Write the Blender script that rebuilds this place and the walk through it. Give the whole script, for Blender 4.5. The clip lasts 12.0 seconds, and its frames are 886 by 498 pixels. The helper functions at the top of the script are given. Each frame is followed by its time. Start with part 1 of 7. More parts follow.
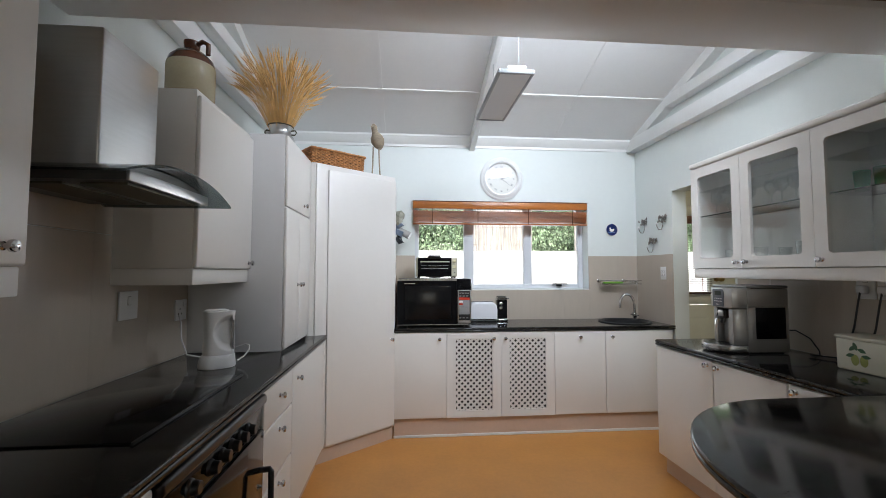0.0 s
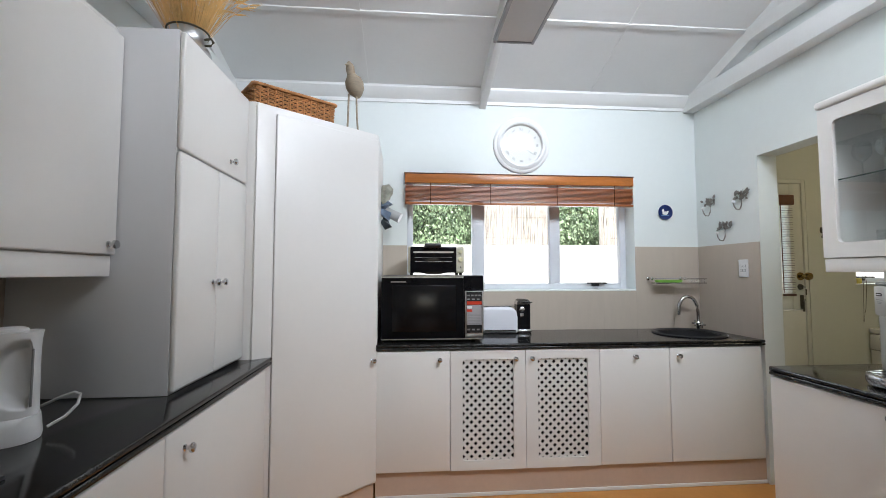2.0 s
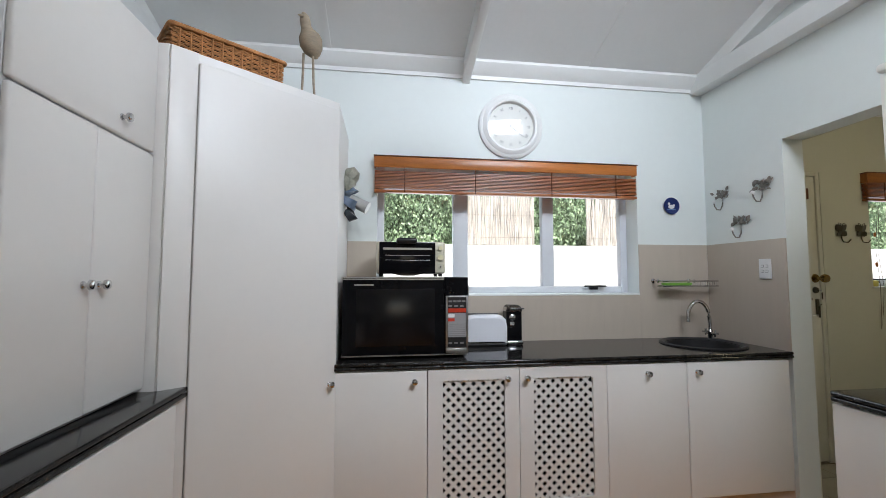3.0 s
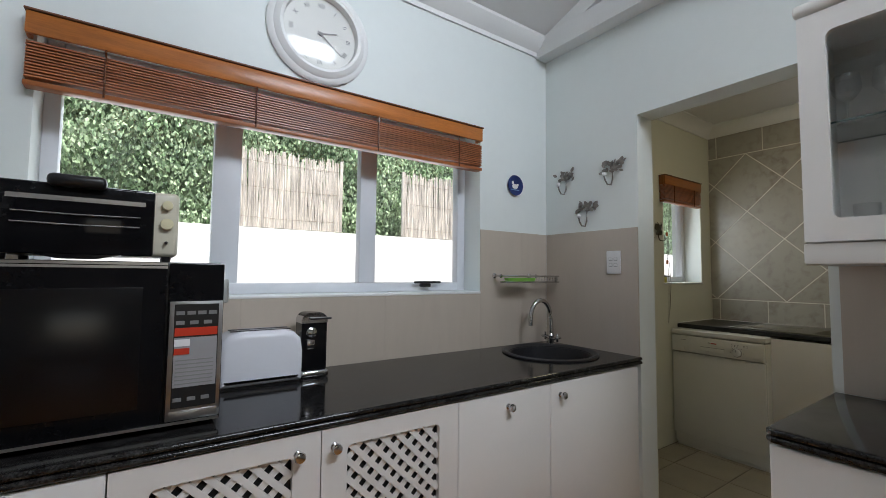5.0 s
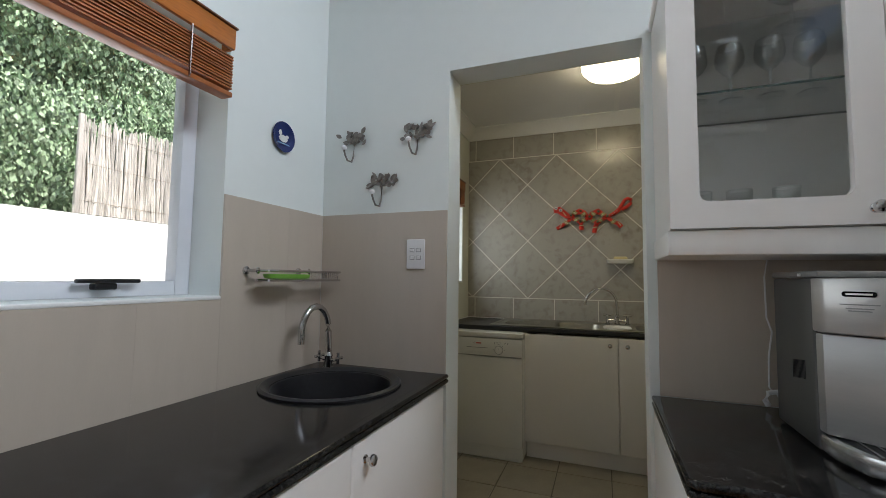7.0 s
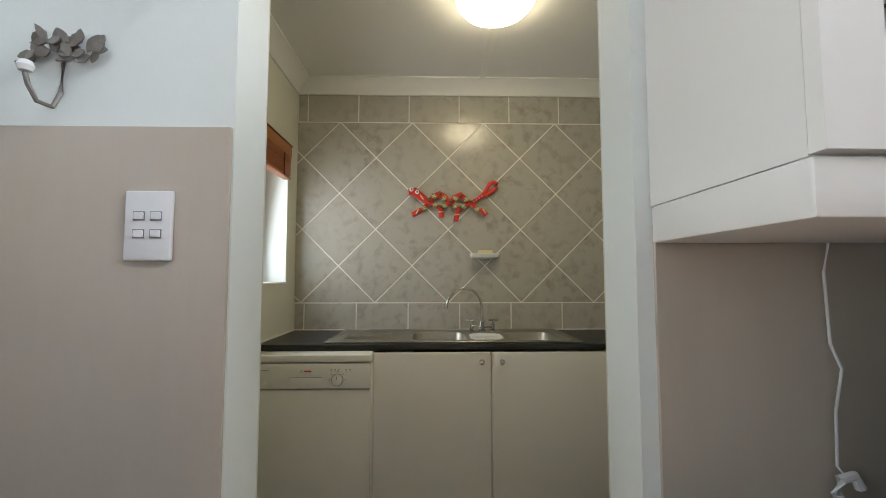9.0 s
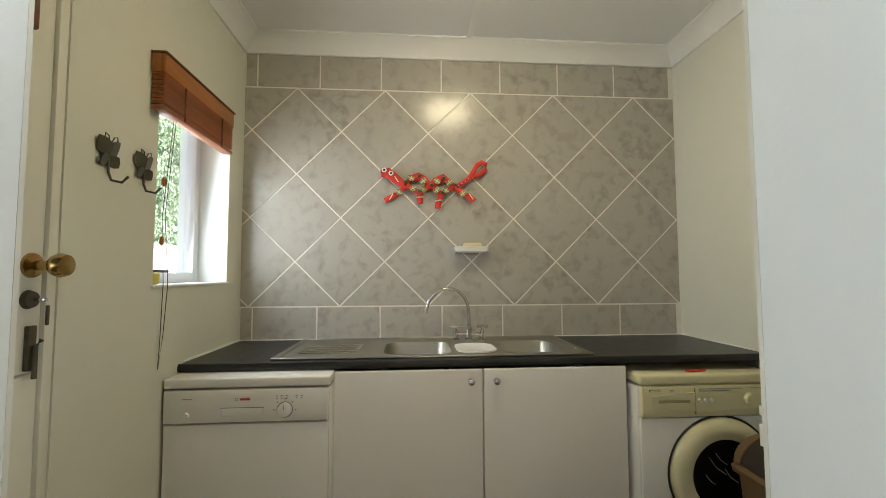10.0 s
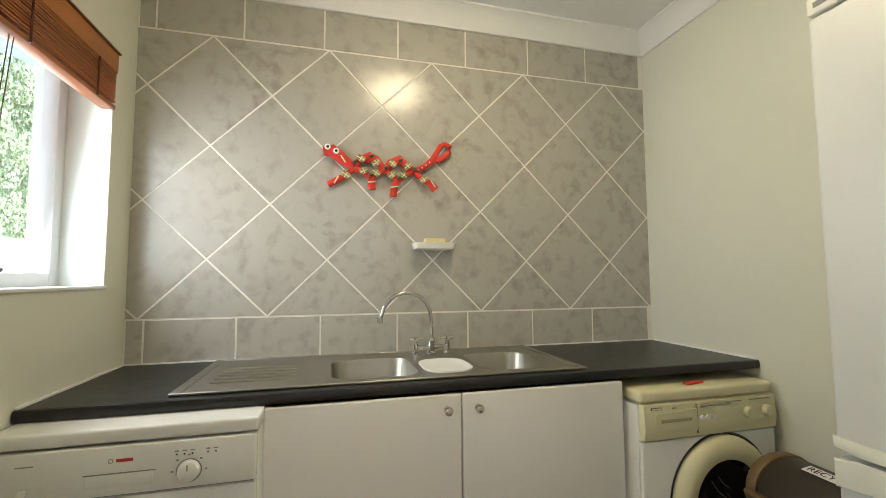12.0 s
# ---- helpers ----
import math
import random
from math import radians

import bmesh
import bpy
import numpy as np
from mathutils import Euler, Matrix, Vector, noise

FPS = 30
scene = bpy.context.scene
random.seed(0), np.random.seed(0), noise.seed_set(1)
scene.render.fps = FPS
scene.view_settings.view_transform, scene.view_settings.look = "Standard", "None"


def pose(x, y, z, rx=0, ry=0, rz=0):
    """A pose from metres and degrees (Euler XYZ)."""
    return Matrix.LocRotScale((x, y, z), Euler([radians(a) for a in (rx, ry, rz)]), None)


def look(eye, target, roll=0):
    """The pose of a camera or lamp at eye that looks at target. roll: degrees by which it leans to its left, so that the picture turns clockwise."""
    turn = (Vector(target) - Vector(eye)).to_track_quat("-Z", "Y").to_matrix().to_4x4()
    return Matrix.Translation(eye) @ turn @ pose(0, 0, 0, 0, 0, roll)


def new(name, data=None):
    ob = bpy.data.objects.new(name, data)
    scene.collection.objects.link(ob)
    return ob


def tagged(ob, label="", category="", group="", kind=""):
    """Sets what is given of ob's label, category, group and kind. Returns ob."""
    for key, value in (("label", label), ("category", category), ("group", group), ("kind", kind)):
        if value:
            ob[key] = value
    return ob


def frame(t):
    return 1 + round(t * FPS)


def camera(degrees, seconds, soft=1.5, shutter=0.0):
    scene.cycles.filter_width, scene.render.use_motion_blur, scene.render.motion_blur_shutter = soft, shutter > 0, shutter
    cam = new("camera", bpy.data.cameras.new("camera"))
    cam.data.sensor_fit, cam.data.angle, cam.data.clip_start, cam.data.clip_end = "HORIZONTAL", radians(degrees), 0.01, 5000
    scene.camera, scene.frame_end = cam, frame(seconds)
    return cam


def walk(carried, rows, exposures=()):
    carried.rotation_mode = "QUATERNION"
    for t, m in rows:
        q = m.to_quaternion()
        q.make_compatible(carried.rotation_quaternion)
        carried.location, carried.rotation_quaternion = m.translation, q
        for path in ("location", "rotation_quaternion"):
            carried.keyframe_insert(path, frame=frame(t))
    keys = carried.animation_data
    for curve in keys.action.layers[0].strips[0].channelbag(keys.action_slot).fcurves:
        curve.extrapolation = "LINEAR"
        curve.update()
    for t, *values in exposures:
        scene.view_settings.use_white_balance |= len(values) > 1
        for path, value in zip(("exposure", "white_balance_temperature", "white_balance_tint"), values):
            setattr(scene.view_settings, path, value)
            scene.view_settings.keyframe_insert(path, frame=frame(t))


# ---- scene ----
cam = camera(92.8, 12.0, soft=0.8)
PATH = [
    (0, (-0.004, -0.043, 1.373), (0.17, 1.947, 1.48), 0.0),
    (0.5, (0.024, 0.167, 1.369), (0.189, 2.157, 1.479), -0.0),
    (1, (0.056, 0.423, 1.344), (0.216, 2.414, 1.454), -0.0),
    (1.5, (0.065, 0.69, 1.332), (0.235, 2.68, 1.446), 0.0),
    (2, (0.083, 0.966, 1.327), (0.25, 2.956, 1.44), -0.0),
    (2.5, (0.094, 1.22, 1.33), (0.273, 3.209, 1.446), -0.0),
    (2.7, (0.105, 1.308, 1.32), (0.309, 3.294, 1.443), 0.0),
    (4.5, (0.304, 2.151, 1.305), (1.231, 3.919, 1.425), 0.4),
    (5, (0.4, 2.355, 1.29), (1.532, 4.0, 1.408), 0.6),
    (5.5, (0.52, 2.536, 1.289), (1.855, 4.021, 1.411), 0.7),
    (6, (0.614, 2.705, 1.283), (2.151, 3.978, 1.415), 0.7),
    (6.5, (0.699, 2.846, 1.285), (2.428, 3.842, 1.418), 0.8),
    (7, (0.822, 2.944, 1.266), (2.686, 3.654, 1.402), 0.7),
    (7.5, (0.992, 3.036, 1.266), (2.937, 3.483, 1.404), 0.5),
    (7.7, (1.059, 3.059, 1.267), (3.022, 3.415, 1.406), 0.5),
    (9.3, (1.781, 3.176, 1.273), (3.776, 3.089, 1.401), -0.2),
    (9.5, (1.878, 3.18, 1.27), (3.871, 3.075, 1.396), -0.3),
    (10, (2.094, 3.16, 1.274), (4.085, 3.01, 1.394), -0.2),
    (10.5, (2.295, 3.17, 1.268), (4.28, 2.965, 1.39), -0.2),
    (11, (2.438, 3.203, 1.269), (4.417, 2.936, 1.394), -0.2),
    (11.5, (2.497, 3.24, 1.26), (4.453, 2.842, 1.392), -0.2),
    (12, (2.5, 3.28, 1.261), (4.431, 2.778, 1.399), -0.3),
]
EXPOSURES = [(0.0, 0.74), (0.6, 1.08), (1.5, 0.94), (2.5, 0.72), (4.5, 0.24), (6.5, 0.26), (7.7, 0.64), (9.5, 1.42), (10.5, 1.78), (12.0, 1.96)]
walk(cam, [(t, look(eye, target, roll)) for t, eye, target, roll in PATH], EXPOSURES)

# ---- world and light ----
world = bpy.data.worlds.new("world")
scene.world = world
world.use_nodes = True
_wn = world.node_tree.nodes
_sky = _wn.new("ShaderNodeTexSky")
_sky.sky_type = 'NISHITA'
_sky.sun_disc = False
_sky.sun_elevation = radians(58)
_sky.sun_rotation = radians(170)
_sky.air_density, _sky.dust_density = 1.0, 2.0
_wn["Background"].inputs["Strength"].default_value = 0.15
world.node_tree.links.new(_sky.outputs[0], _wn["Background"].inputs["Color"])

sun_data = bpy.data.lights.new("sun", 'SUN')
sun_data.energy, sun_data.angle, sun_data.color = 5.0, radians(4), (1.0, 0.96, 0.9)
sun = new("sun", sun_data)
sun.matrix_world = look((0.7, -4.0, 9.0), (1.2, 2.0, 0.0))


def area_lamp(name, eye, target, w, h, power, col=(1, 1, 1), spread=180):
    d = bpy.data.lights.new(name, 'AREA')
    d.shape, d.size, d.size_y, d.energy, d.color = 'RECTANGLE', w, h, power, col
    d.spread = radians(spread)
    o = new(name, d)
    o.matrix_world = look(eye, target)
    return o


area_lamp("window_light", (0.95, 4.22, 1.56), (0.75, 3.0, 1.40), 1.7, 0.62, 2.6, (0.80, 0.89, 1.0), 110)
area_lamp("clerestory_light", (1.25, 1.62, 3.1), (0.70, 3.2, 2.1), 1.5, 0.5, 20.5, (0.82, 0.895, 1.0), 120)
area_lamp("utility_window_light", (4.0, 4.2, 1.6), (4.15, 3.0, 1.4), 0.5, 0.7, 2.05, (0.90, 0.96, 1.0), 150)
# Fill lamp added at an assumed opening in the unseen south wall.
area_lamp("south_fill_light", (0.6, -2.93, 1.5), (0.6, 0.0, 1.3), 1.5, 1.2, 1.4, (1.0, 0.87, 0.74))

# ---- materials ----


def mat(name, col, rough=0.5, metal=0.0, var=0.05, scale=6.0, bump=0.0, bscale=80.0, dark=None, coat=0.0, stretch=(1, 1, 1), rand=0.0, island=0.0):
    m = bpy.data.materials.new(name)
    m.use_nodes = True
    n, l = m.node_tree.nodes, m.node_tree.links
    p = n["Principled BSDF"]
    p.inputs["Metallic"].default_value = metal
    p.inputs["Coat Weight"].default_value = coat
    tc = n.new("ShaderNodeNewGeometry")
    mp = n.new("ShaderNodeMapping")
    mp.inputs["Scale"].default_value = stretch
    l.new(tc.outputs["Position"], mp.inputs["Vector"])
    a, b = n.new("ShaderNodeTexNoise"), n.new("ShaderNodeTexNoise")
    a.inputs["Scale"].default_value, a.inputs["Detail"].default_value = scale, 4
    b.inputs["Scale"].default_value, b.inputs["Detail"].default_value = scale * 11, 3
    for t in (a, b):
        l.new(mp.outputs[0], t.inputs["Vector"])
    add = n.new("ShaderNodeMath")
    add.operation = 'MULTIPLY_ADD'
    l.new(b.outputs["Fac"], add.inputs[0])
    add.inputs[1].default_value = 0.5
    l.new(a.outputs["Fac"], add.inputs[2])
    r = n.new("ShaderNodeMapRange")
    r.inputs["From Min"].default_value, r.inputs["From Max"].default_value = 0.45, 1.05
    l.new(add.outputs[0], r.inputs["Value"])
    mix = n.new("ShaderNodeMix")
    mix.data_type = 'RGBA'
    lo = dark if dark else tuple(c * (1 - var) for c in col)
    hi = tuple(min(1.0, c * (1 + var)) for c in col)
    mix.inputs["A"].default_value, mix.inputs["B"].default_value = (*lo, 1), (*hi, 1)
    l.new(r.outputs[0], mix.inputs["Factor"])
    out = mix.outputs["Result"]
    if rand:
        oi = n.new("ShaderNodeObjectInfo")
        rr = n.new("ShaderNodeMapRange")
        rr.inputs["To Min"].default_value, rr.inputs["To Max"].default_value = 1 - rand, 1 + rand
        l.new(oi.outputs["Random"], rr.inputs["Value"])
        mu = n.new("ShaderNodeVectorMath")
        mu.operation = 'SCALE'
        l.new(out, mu.inputs[0])
        l.new(rr.outputs[0], mu.inputs["Scale"])
        out = mu.outputs[0]
    if island:
        gi, ir, im = n.new("ShaderNodeNewGeometry"), n.new("ShaderNodeMapRange"), n.new("ShaderNodeVectorMath")
        ir.inputs["To Min"].default_value, ir.inputs["To Max"].default_value = 1 - island, 1 + island
        im.operation = 'SCALE'
        l.new(gi.outputs["Random Per Island"], ir.inputs["Value"])
        l.new(out, im.inputs[0])
        l.new(ir.outputs[0], im.inputs["Scale"])
        out = im.outputs[0]
    l.new(out, p.inputs["Base Color"])
    rg = n.new("ShaderNodeMapRange")
    rg.inputs["To Min"].default_value, rg.inputs["To Max"].default_value = max(0.02, rough * 0.85), min(1, rough * 1.15)
    l.new(a.outputs["Fac"], rg.inputs["Value"])
    l.new(rg.outputs[0], p.inputs["Roughness"])
    if bump:
        c = n.new("ShaderNodeTexNoise")
        c.inputs["Scale"].default_value = bscale
        l.new(mp.outputs[0], c.inputs["Vector"])
        bu = n.new("ShaderNodeBump")
        bu.inputs["Strength"].default_value, bu.inputs["Distance"].default_value = bump, 0.004
        l.new(c.outputs["Fac"], bu.inputs["Height"])
        l.new(bu.outputs[0], p.inputs["Normal"])
    return m


def glass(name, tint=(1, 1, 1), rough=0.0, gloss=0.035):
    m = bpy.data.materials.new(name)
    m.use_nodes = True
    n, l = m.node_tree.nodes, m.node_tree.links
    n.remove(n["Principled BSDF"])
    t, g, mx, f = n.new("ShaderNodeBsdfTransparent"), n.new("ShaderNodeBsdfGlossy"), n.new("ShaderNodeMixShader"), n.new("ShaderNodeMath")
    lw, pw = n.new("ShaderNodeLayerWeight"), n.new("ShaderNodeMath")
    lw.inputs["Blend"].default_value = 0.5
    pw.operation, pw.inputs[1].default_value = 'POWER', 5.0
    l.new(lw.outputs["Facing"], pw.inputs[0])
    f.operation, f.inputs[1].default_value, f.inputs[2].default_value = 'MULTIPLY_ADD', 0.9, gloss
    l.new(pw.outputs[0], f.inputs[0])
    t.inputs[0].default_value = (*tint, 1)
    g.inputs["Roughness"].default_value = rough
    l.new(f.outputs[0], mx.inputs[0])
    l.new(t.outputs[0], mx.inputs[1])
    l.new(g.outputs[0], mx.inputs[2])
    l.new(mx.outputs[0], n["Material Output"].inputs["Surface"])
    return m


def granite(name, base, speck, rough):
    m = bpy.data.materials.new(name)
    m.use_nodes = True
    n, l = m.node_tree.nodes, m.node_tree.links
    p = n["Principled BSDF"]
    tc, v, w, ns = n.new("ShaderNodeTexCoord"), n.new("ShaderNodeTexNoise"), n.new("ShaderNodeTexNoise"), n.new("ShaderNodeMath")
    v.inputs["Scale"].default_value, v.inputs["Detail"].default_value = 210, 3
    w.inputs["Scale"].default_value, w.inputs["Detail"].default_value = 38, 5
    l.new(tc.outputs["Object"], v.inputs["Vector"])
    l.new(tc.outputs["Object"], w.inputs["Vector"])
    ns.operation = 'MULTIPLY'
    l.new(v.outputs["Fac"], ns.inputs[0])
    l.new(w.outputs["Fac"], ns.inputs[1])
    r = n.new("ShaderNodeMapRange")
    r.inputs["From Min"].default_value, r.inputs["From Max"].default_value = 0.20, 0.42
    l.new(ns.outputs[0], r.inputs["Value"])
    mix = n.new("ShaderNodeMix")
    mix.data_type = 'RGBA'
    mix.inputs["A"].default_value, mix.inputs["B"].default_value = (*base, 1), (*speck, 1)
    l.new(r.outputs[0], mix.inputs["Factor"])
    l.new(mix.outputs["Result"], p.inputs["Base Color"])
    p.inputs["Roughness"].default_value = rough
    p.inputs["Specular IOR Level"].default_value = 0.30
    return m


def marbled(name, pale, vein, rough):
    m = bpy.data.materials.new(name)
    m.use_nodes = True
    n, l = m.node_tree.nodes, m.node_tree.links
    p = n["Principled BSDF"]
    ge, oi, va = n.new("ShaderNodeNewGeometry"), n.new("ShaderNodeObjectInfo"), n.new("ShaderNodeVectorMath")
    va.operation = 'MULTIPLY_ADD'
    va.inputs[1].default_value = (3.0, 7.0, 5.0)
    l.new(oi.outputs["Random"], va.inputs[0])
    l.new(ge.outputs["Position"], va.inputs[2])
    a, b = n.new("ShaderNodeTexNoise"), n.new("ShaderNodeTexNoise")
    for t, sc, de, di in ((a, 17.0, 9.0, 0.3), (b, 3.2, 3.0, 0.2)):
        t.inputs["Scale"].default_value, t.inputs["Detail"].default_value, t.inputs["Distortion"].default_value = sc, de, di
        l.new(va.outputs[0], t.inputs["Vector"])
    ra, rb = n.new("ShaderNodeMapRange"), n.new("ShaderNodeMapRange")
    ra.inputs["From Min"].default_value, ra.inputs["From Max"].default_value = 0.48, 0.80
    rb.inputs["From Min"].default_value, rb.inputs["From Max"].default_value, rb.inputs["To Min"].default_value = 0.3, 0.7, 0.25
    l.new(a.outputs["Fac"], ra.inputs["Value"])
    l.new(b.outputs["Fac"], rb.inputs["Value"])
    mu = n.new("ShaderNodeMath")
    mu.operation = 'MULTIPLY'
    l.new(ra.outputs[0], mu.inputs[0])
    l.new(rb.outputs[0], mu.inputs[1])
    mix = n.new("ShaderNodeMix")
    mix.data_type = 'RGBA'
    mix.inputs["A"].default_value, mix.inputs["B"].default_value = (*pale, 1), (*vein, 1)
    l.new(mu.outputs[0], mix.inputs["Factor"])
    l.new(mix.outputs["Result"], p.inputs["Base Color"])
    p.inputs["Roughness"].default_value = rough
    bu = n.new("ShaderNodeBump")
    bu.inputs["Strength"].default_value, bu.inputs["Distance"].default_value = 0.08, 0.002
    l.new(b.outputs["Fac"], bu.inputs["Height"])
    l.new(bu.outputs[0], p.inputs["Normal"])
    return m


def glow(name, col, strength):
    m = bpy.data.materials.new(name)
    m.use_nodes = True
    p = m.node_tree.nodes["Principled BSDF"]
    p.inputs["Base Color"].default_value = (*col, 1)
    p.inputs["Emission Color"].default_value = (*col, 1)
    p.inputs["Emission Strength"].default_value = strength
    return m


M_WALL = mat("kitchen_wall_paint", (0.77, 0.81, 0.79), 0.6, var=0.02, scale=2, bump=0.05, bscale=120)
M_UWALL = mat("utility_wall_paint", (0.68, 0.68, 0.59), 0.6, var=0.025, scale=2, bump=0.05, bscale=120)
M_CEIL = mat("ceiling_board", (0.82, 0.82, 0.82), 0.7, var=0.02, scale=3, bump=0.04, bscale=90)
M_TRIM = mat("white_trim_paint", (0.84, 0.84, 0.83), 0.4, var=0.02, scale=5)
M_FLOOR = mat("orange_floor", (0.60, 0.275, 0.07), 0.33, var=0.10, scale=3.0, bump=0.04, bscale=60)
M_FTILE = mat("beige_floor_tile", (0.34, 0.31, 0.25), 0.4, var=0.12, scale=7, bump=0.05, rand=0.06)
M_GROUT = mat("grout", (0.76, 0.74, 0.68), 0.9, var=0.06, scale=30)
M_FGROUT = mat("floor_grout", (0.16, 0.15, 0.13), 0.9, var=0.06, scale=30)
M_CAB = mat("white_cabinet_foil", (0.83, 0.81, 0.78), 0.36, var=0.015, scale=3, bump=0.012, bscale=40)
# Greyer, slightly bluer white than the cabinet foil.
M_CABSIDE = mat("greyer_white_side", (0.72, 0.72, 0.73), 0.4, var=0.015, scale=3)
M_PLINTH = mat("tan_plinth", (0.62, 0.47, 0.37), 0.55, var=0.06, scale=4)
M_GRAN = granite("black_granite", (0.008, 0.0075, 0.0075), (0.045, 0.043, 0.042), 0.11)
M_UTOP = mat("charcoal_laminate", (0.011, 0.011, 0.012), 0.36, var=0.3, scale=30, bump=0.03, bscale=200)
M_SPLASH = mat("beige_splash_tile", (0.53, 0.46, 0.385), 0.35, var=0.03, scale=5, stretch=(6, 6, 1), rand=0.02)
M_GTILE = marbled("grey_marbled_tile", (0.435, 0.417, 0.375), (0.24, 0.205, 0.165), 0.2)
M_CHROME = mat("chrome", (0.58, 0.58, 0.59), 0.08, 1.0, var=0.02)
M_STEEL = mat("brushed_steel", (0.55, 0.55, 0.55), 0.32, 1.0, var=0.05, scale=8, stretch=(1, 1, 14))
M_SINKSTEEL = mat("sink_steel", (0.36, 0.345, 0.305), 0.36, 1.0, var=0.06, scale=6)
M_BLACK = mat("black_plastic", (0.012, 0.012, 0.013), 0.3, var=0.1)
M_BLACKGLOSS = mat("black_gloss", (0.006, 0.006, 0.007), 0.08, var=0.1)
M_BLACKGLOSS.node_tree.nodes["Principled BSDF"].inputs["Specular IOR Level"].default_value = 0.22
# Near-black for the sheet that stands in for shade behind the lattice.
M_DARK = mat("lattice_shade_black", (0.004, 0.004, 0.004), 0.8, var=0.1)
M_WHITEP = mat("white_plastic", (0.80, 0.80, 0.80), 0.3, var=0.02)
M_WHITEF = mat("white_fridge_enamel", (0.66, 0.66, 0.64), 0.3, var=0.02)
M_WHITEA = mat("white_enamel", (0.80, 0.80, 0.77), 0.25, var=0.02)
M_CREAM = mat("cream_plastic", (0.72, 0.67, 0.44), 0.35, var=0.04)
M_ALU = mat("white_aluminium", (0.72, 0.74, 0.78), 0.35, var=0.02)
# Dark brown: the backlit look of the door blind is in the colour.
M_DBLIND = mat("backlit_blind_brown", (0.075, 0.032, 0.016), 0.5, var=0.25, scale=3, stretch=(1, 9, 9), rand=0.15)
M_BLIND = mat("cedar_blind", (0.34, 0.105, 0.028), 0.38, var=0.25, scale=3, stretch=(1, 9, 9), rand=0.14)
M_VAL = mat("cedar_valance", (0.44, 0.145, 0.027), 0.32, var=0.3, scale=3, stretch=(1, 9, 9))
M_GLASS = glass("clear_glass")
M_VALD = mat("brown_valance", (0.36, 0.125, 0.025), 0.4, var=0.2, scale=3, stretch=(1, 9, 9))
M_SMOKE = glass("cabinet_glass", (0.975, 0.99, 0.985), 0.0, 0.045)
M_BRASS = mat("brass", (0.42, 0.28, 0.10), 0.2, 1.0, var=0.08)
M_DOORW = mat("cream_door_paint", (0.72, 0.71, 0.62), 0.45, var=0.03, scale=3)
M_WICKER = mat("brown_wicker", (0.46, 0.21, 0.08), 0.5, var=0.35, scale=25, bump=0.3, bscale=90, rand=0.15)
M_WHEAT = mat("dried_wheat", (0.74, 0.46, 0.17), 0.7, var=0.3, scale=14)
M_WOODG = mat("weathered_wood", (0.30, 0.24, 0.17), 0.7, var=0.3, scale=10, stretch=(1, 1, 4))
M_BROWNG = mat("brown_glaze", (0.11, 0.035, 0.015), 0.18, var=0.2)
M_STONEW = mat("cream_stoneware", (0.45, 0.40, 0.27), 0.22, var=0.08, scale=9)
M_RED = mat("red_felt", (0.62, 0.035, 0.02), 0.7, var=0.15, scale=30, bump=0.1, bscale=200)
M_GREENP = mat("green_plastic", (0.20, 0.48, 0.06), 0.4, var=0.1)
M_BLUEP = mat("cobalt_glaze", (0.015, 0.03, 0.14), 0.15, var=0.3, scale=20)
M_HOOKM = mat("grey_cast_metal", (0.22, 0.20, 0.18), 0.5, 0.4, var=0.3, scale=40)
M_DARKM = mat("dark_bronze", (0.10, 0.09, 0.06), 0.5, 0.5, var=0.3, scale=30)
M_GWALL = mat("white_garden_wall", (0.86, 0.86, 0.85), 0.7, var=0.03, scale=2)
M_REED = mat("weathered_reed", (0.64, 0.59, 0.535), 0.8, var=0.3, scale=20, stretch=(1, 1, 0.2), island=0.3)
M_LEAF = mat("hedge_leaf", (0.36, 0.48, 0.30), 0.5, var=0.3, scale=4, island=0.5)
# Darker green that paints the shade between the hedge leaves.
M_LEAFD = mat("hedge_inner_shade", (0.13, 0.18, 0.10), 0.8, var=0.4, scale=6)
M_GROUND = mat("garden_ground", (0.22, 0.19, 0.14), 0.9, var=0.2, scale=3, bump=0.2, bscale=30)
M_EXT = mat("outer_plaster", (0.70, 0.69, 0.66), 0.8, var=0.03, scale=2)
M_BROWNW = mat("brown_timber", (0.24, 0.14, 0.07), 0.5, var=0.2, scale=4, stretch=(1, 8, 8))
M_BROWND = mat("dark_brown_valance", (0.15, 0.052, 0.02), 0.4, var=0.2, scale=3, stretch=(1, 9, 9))
M_LAMP = glow("lamp_diffuser", (1.0, 0.86, 0.56), 8.0)

# ---- mesh helpers ----


def box(bm, lo, hi, bevel=0.0, seg=2):
    g = bmesh.ops.create_cube(bm, size=1.0)
    vs = g["verts"]
    c = [(a + b) / 2 for a, b in zip(lo, hi)]
    d = [abs(b - a) for a, b in zip(lo, hi)]
    for v in vs:
        v.co = Vector((c[i] + v.co[i] * d[i] for i in range(3)))
    if bevel:
        es = list({e for v in vs for e in v.link_edges})
        bmesh.ops.bevel(bm, geom=es, offset=min(bevel, min(d) * 0.45), segments=seg, profile=0.5, affect='EDGES')
    return bm


def bx(lo, hi, bevel=0.0, seg=2):
    return box(bmesh.new(), lo, hi, bevel, seg)


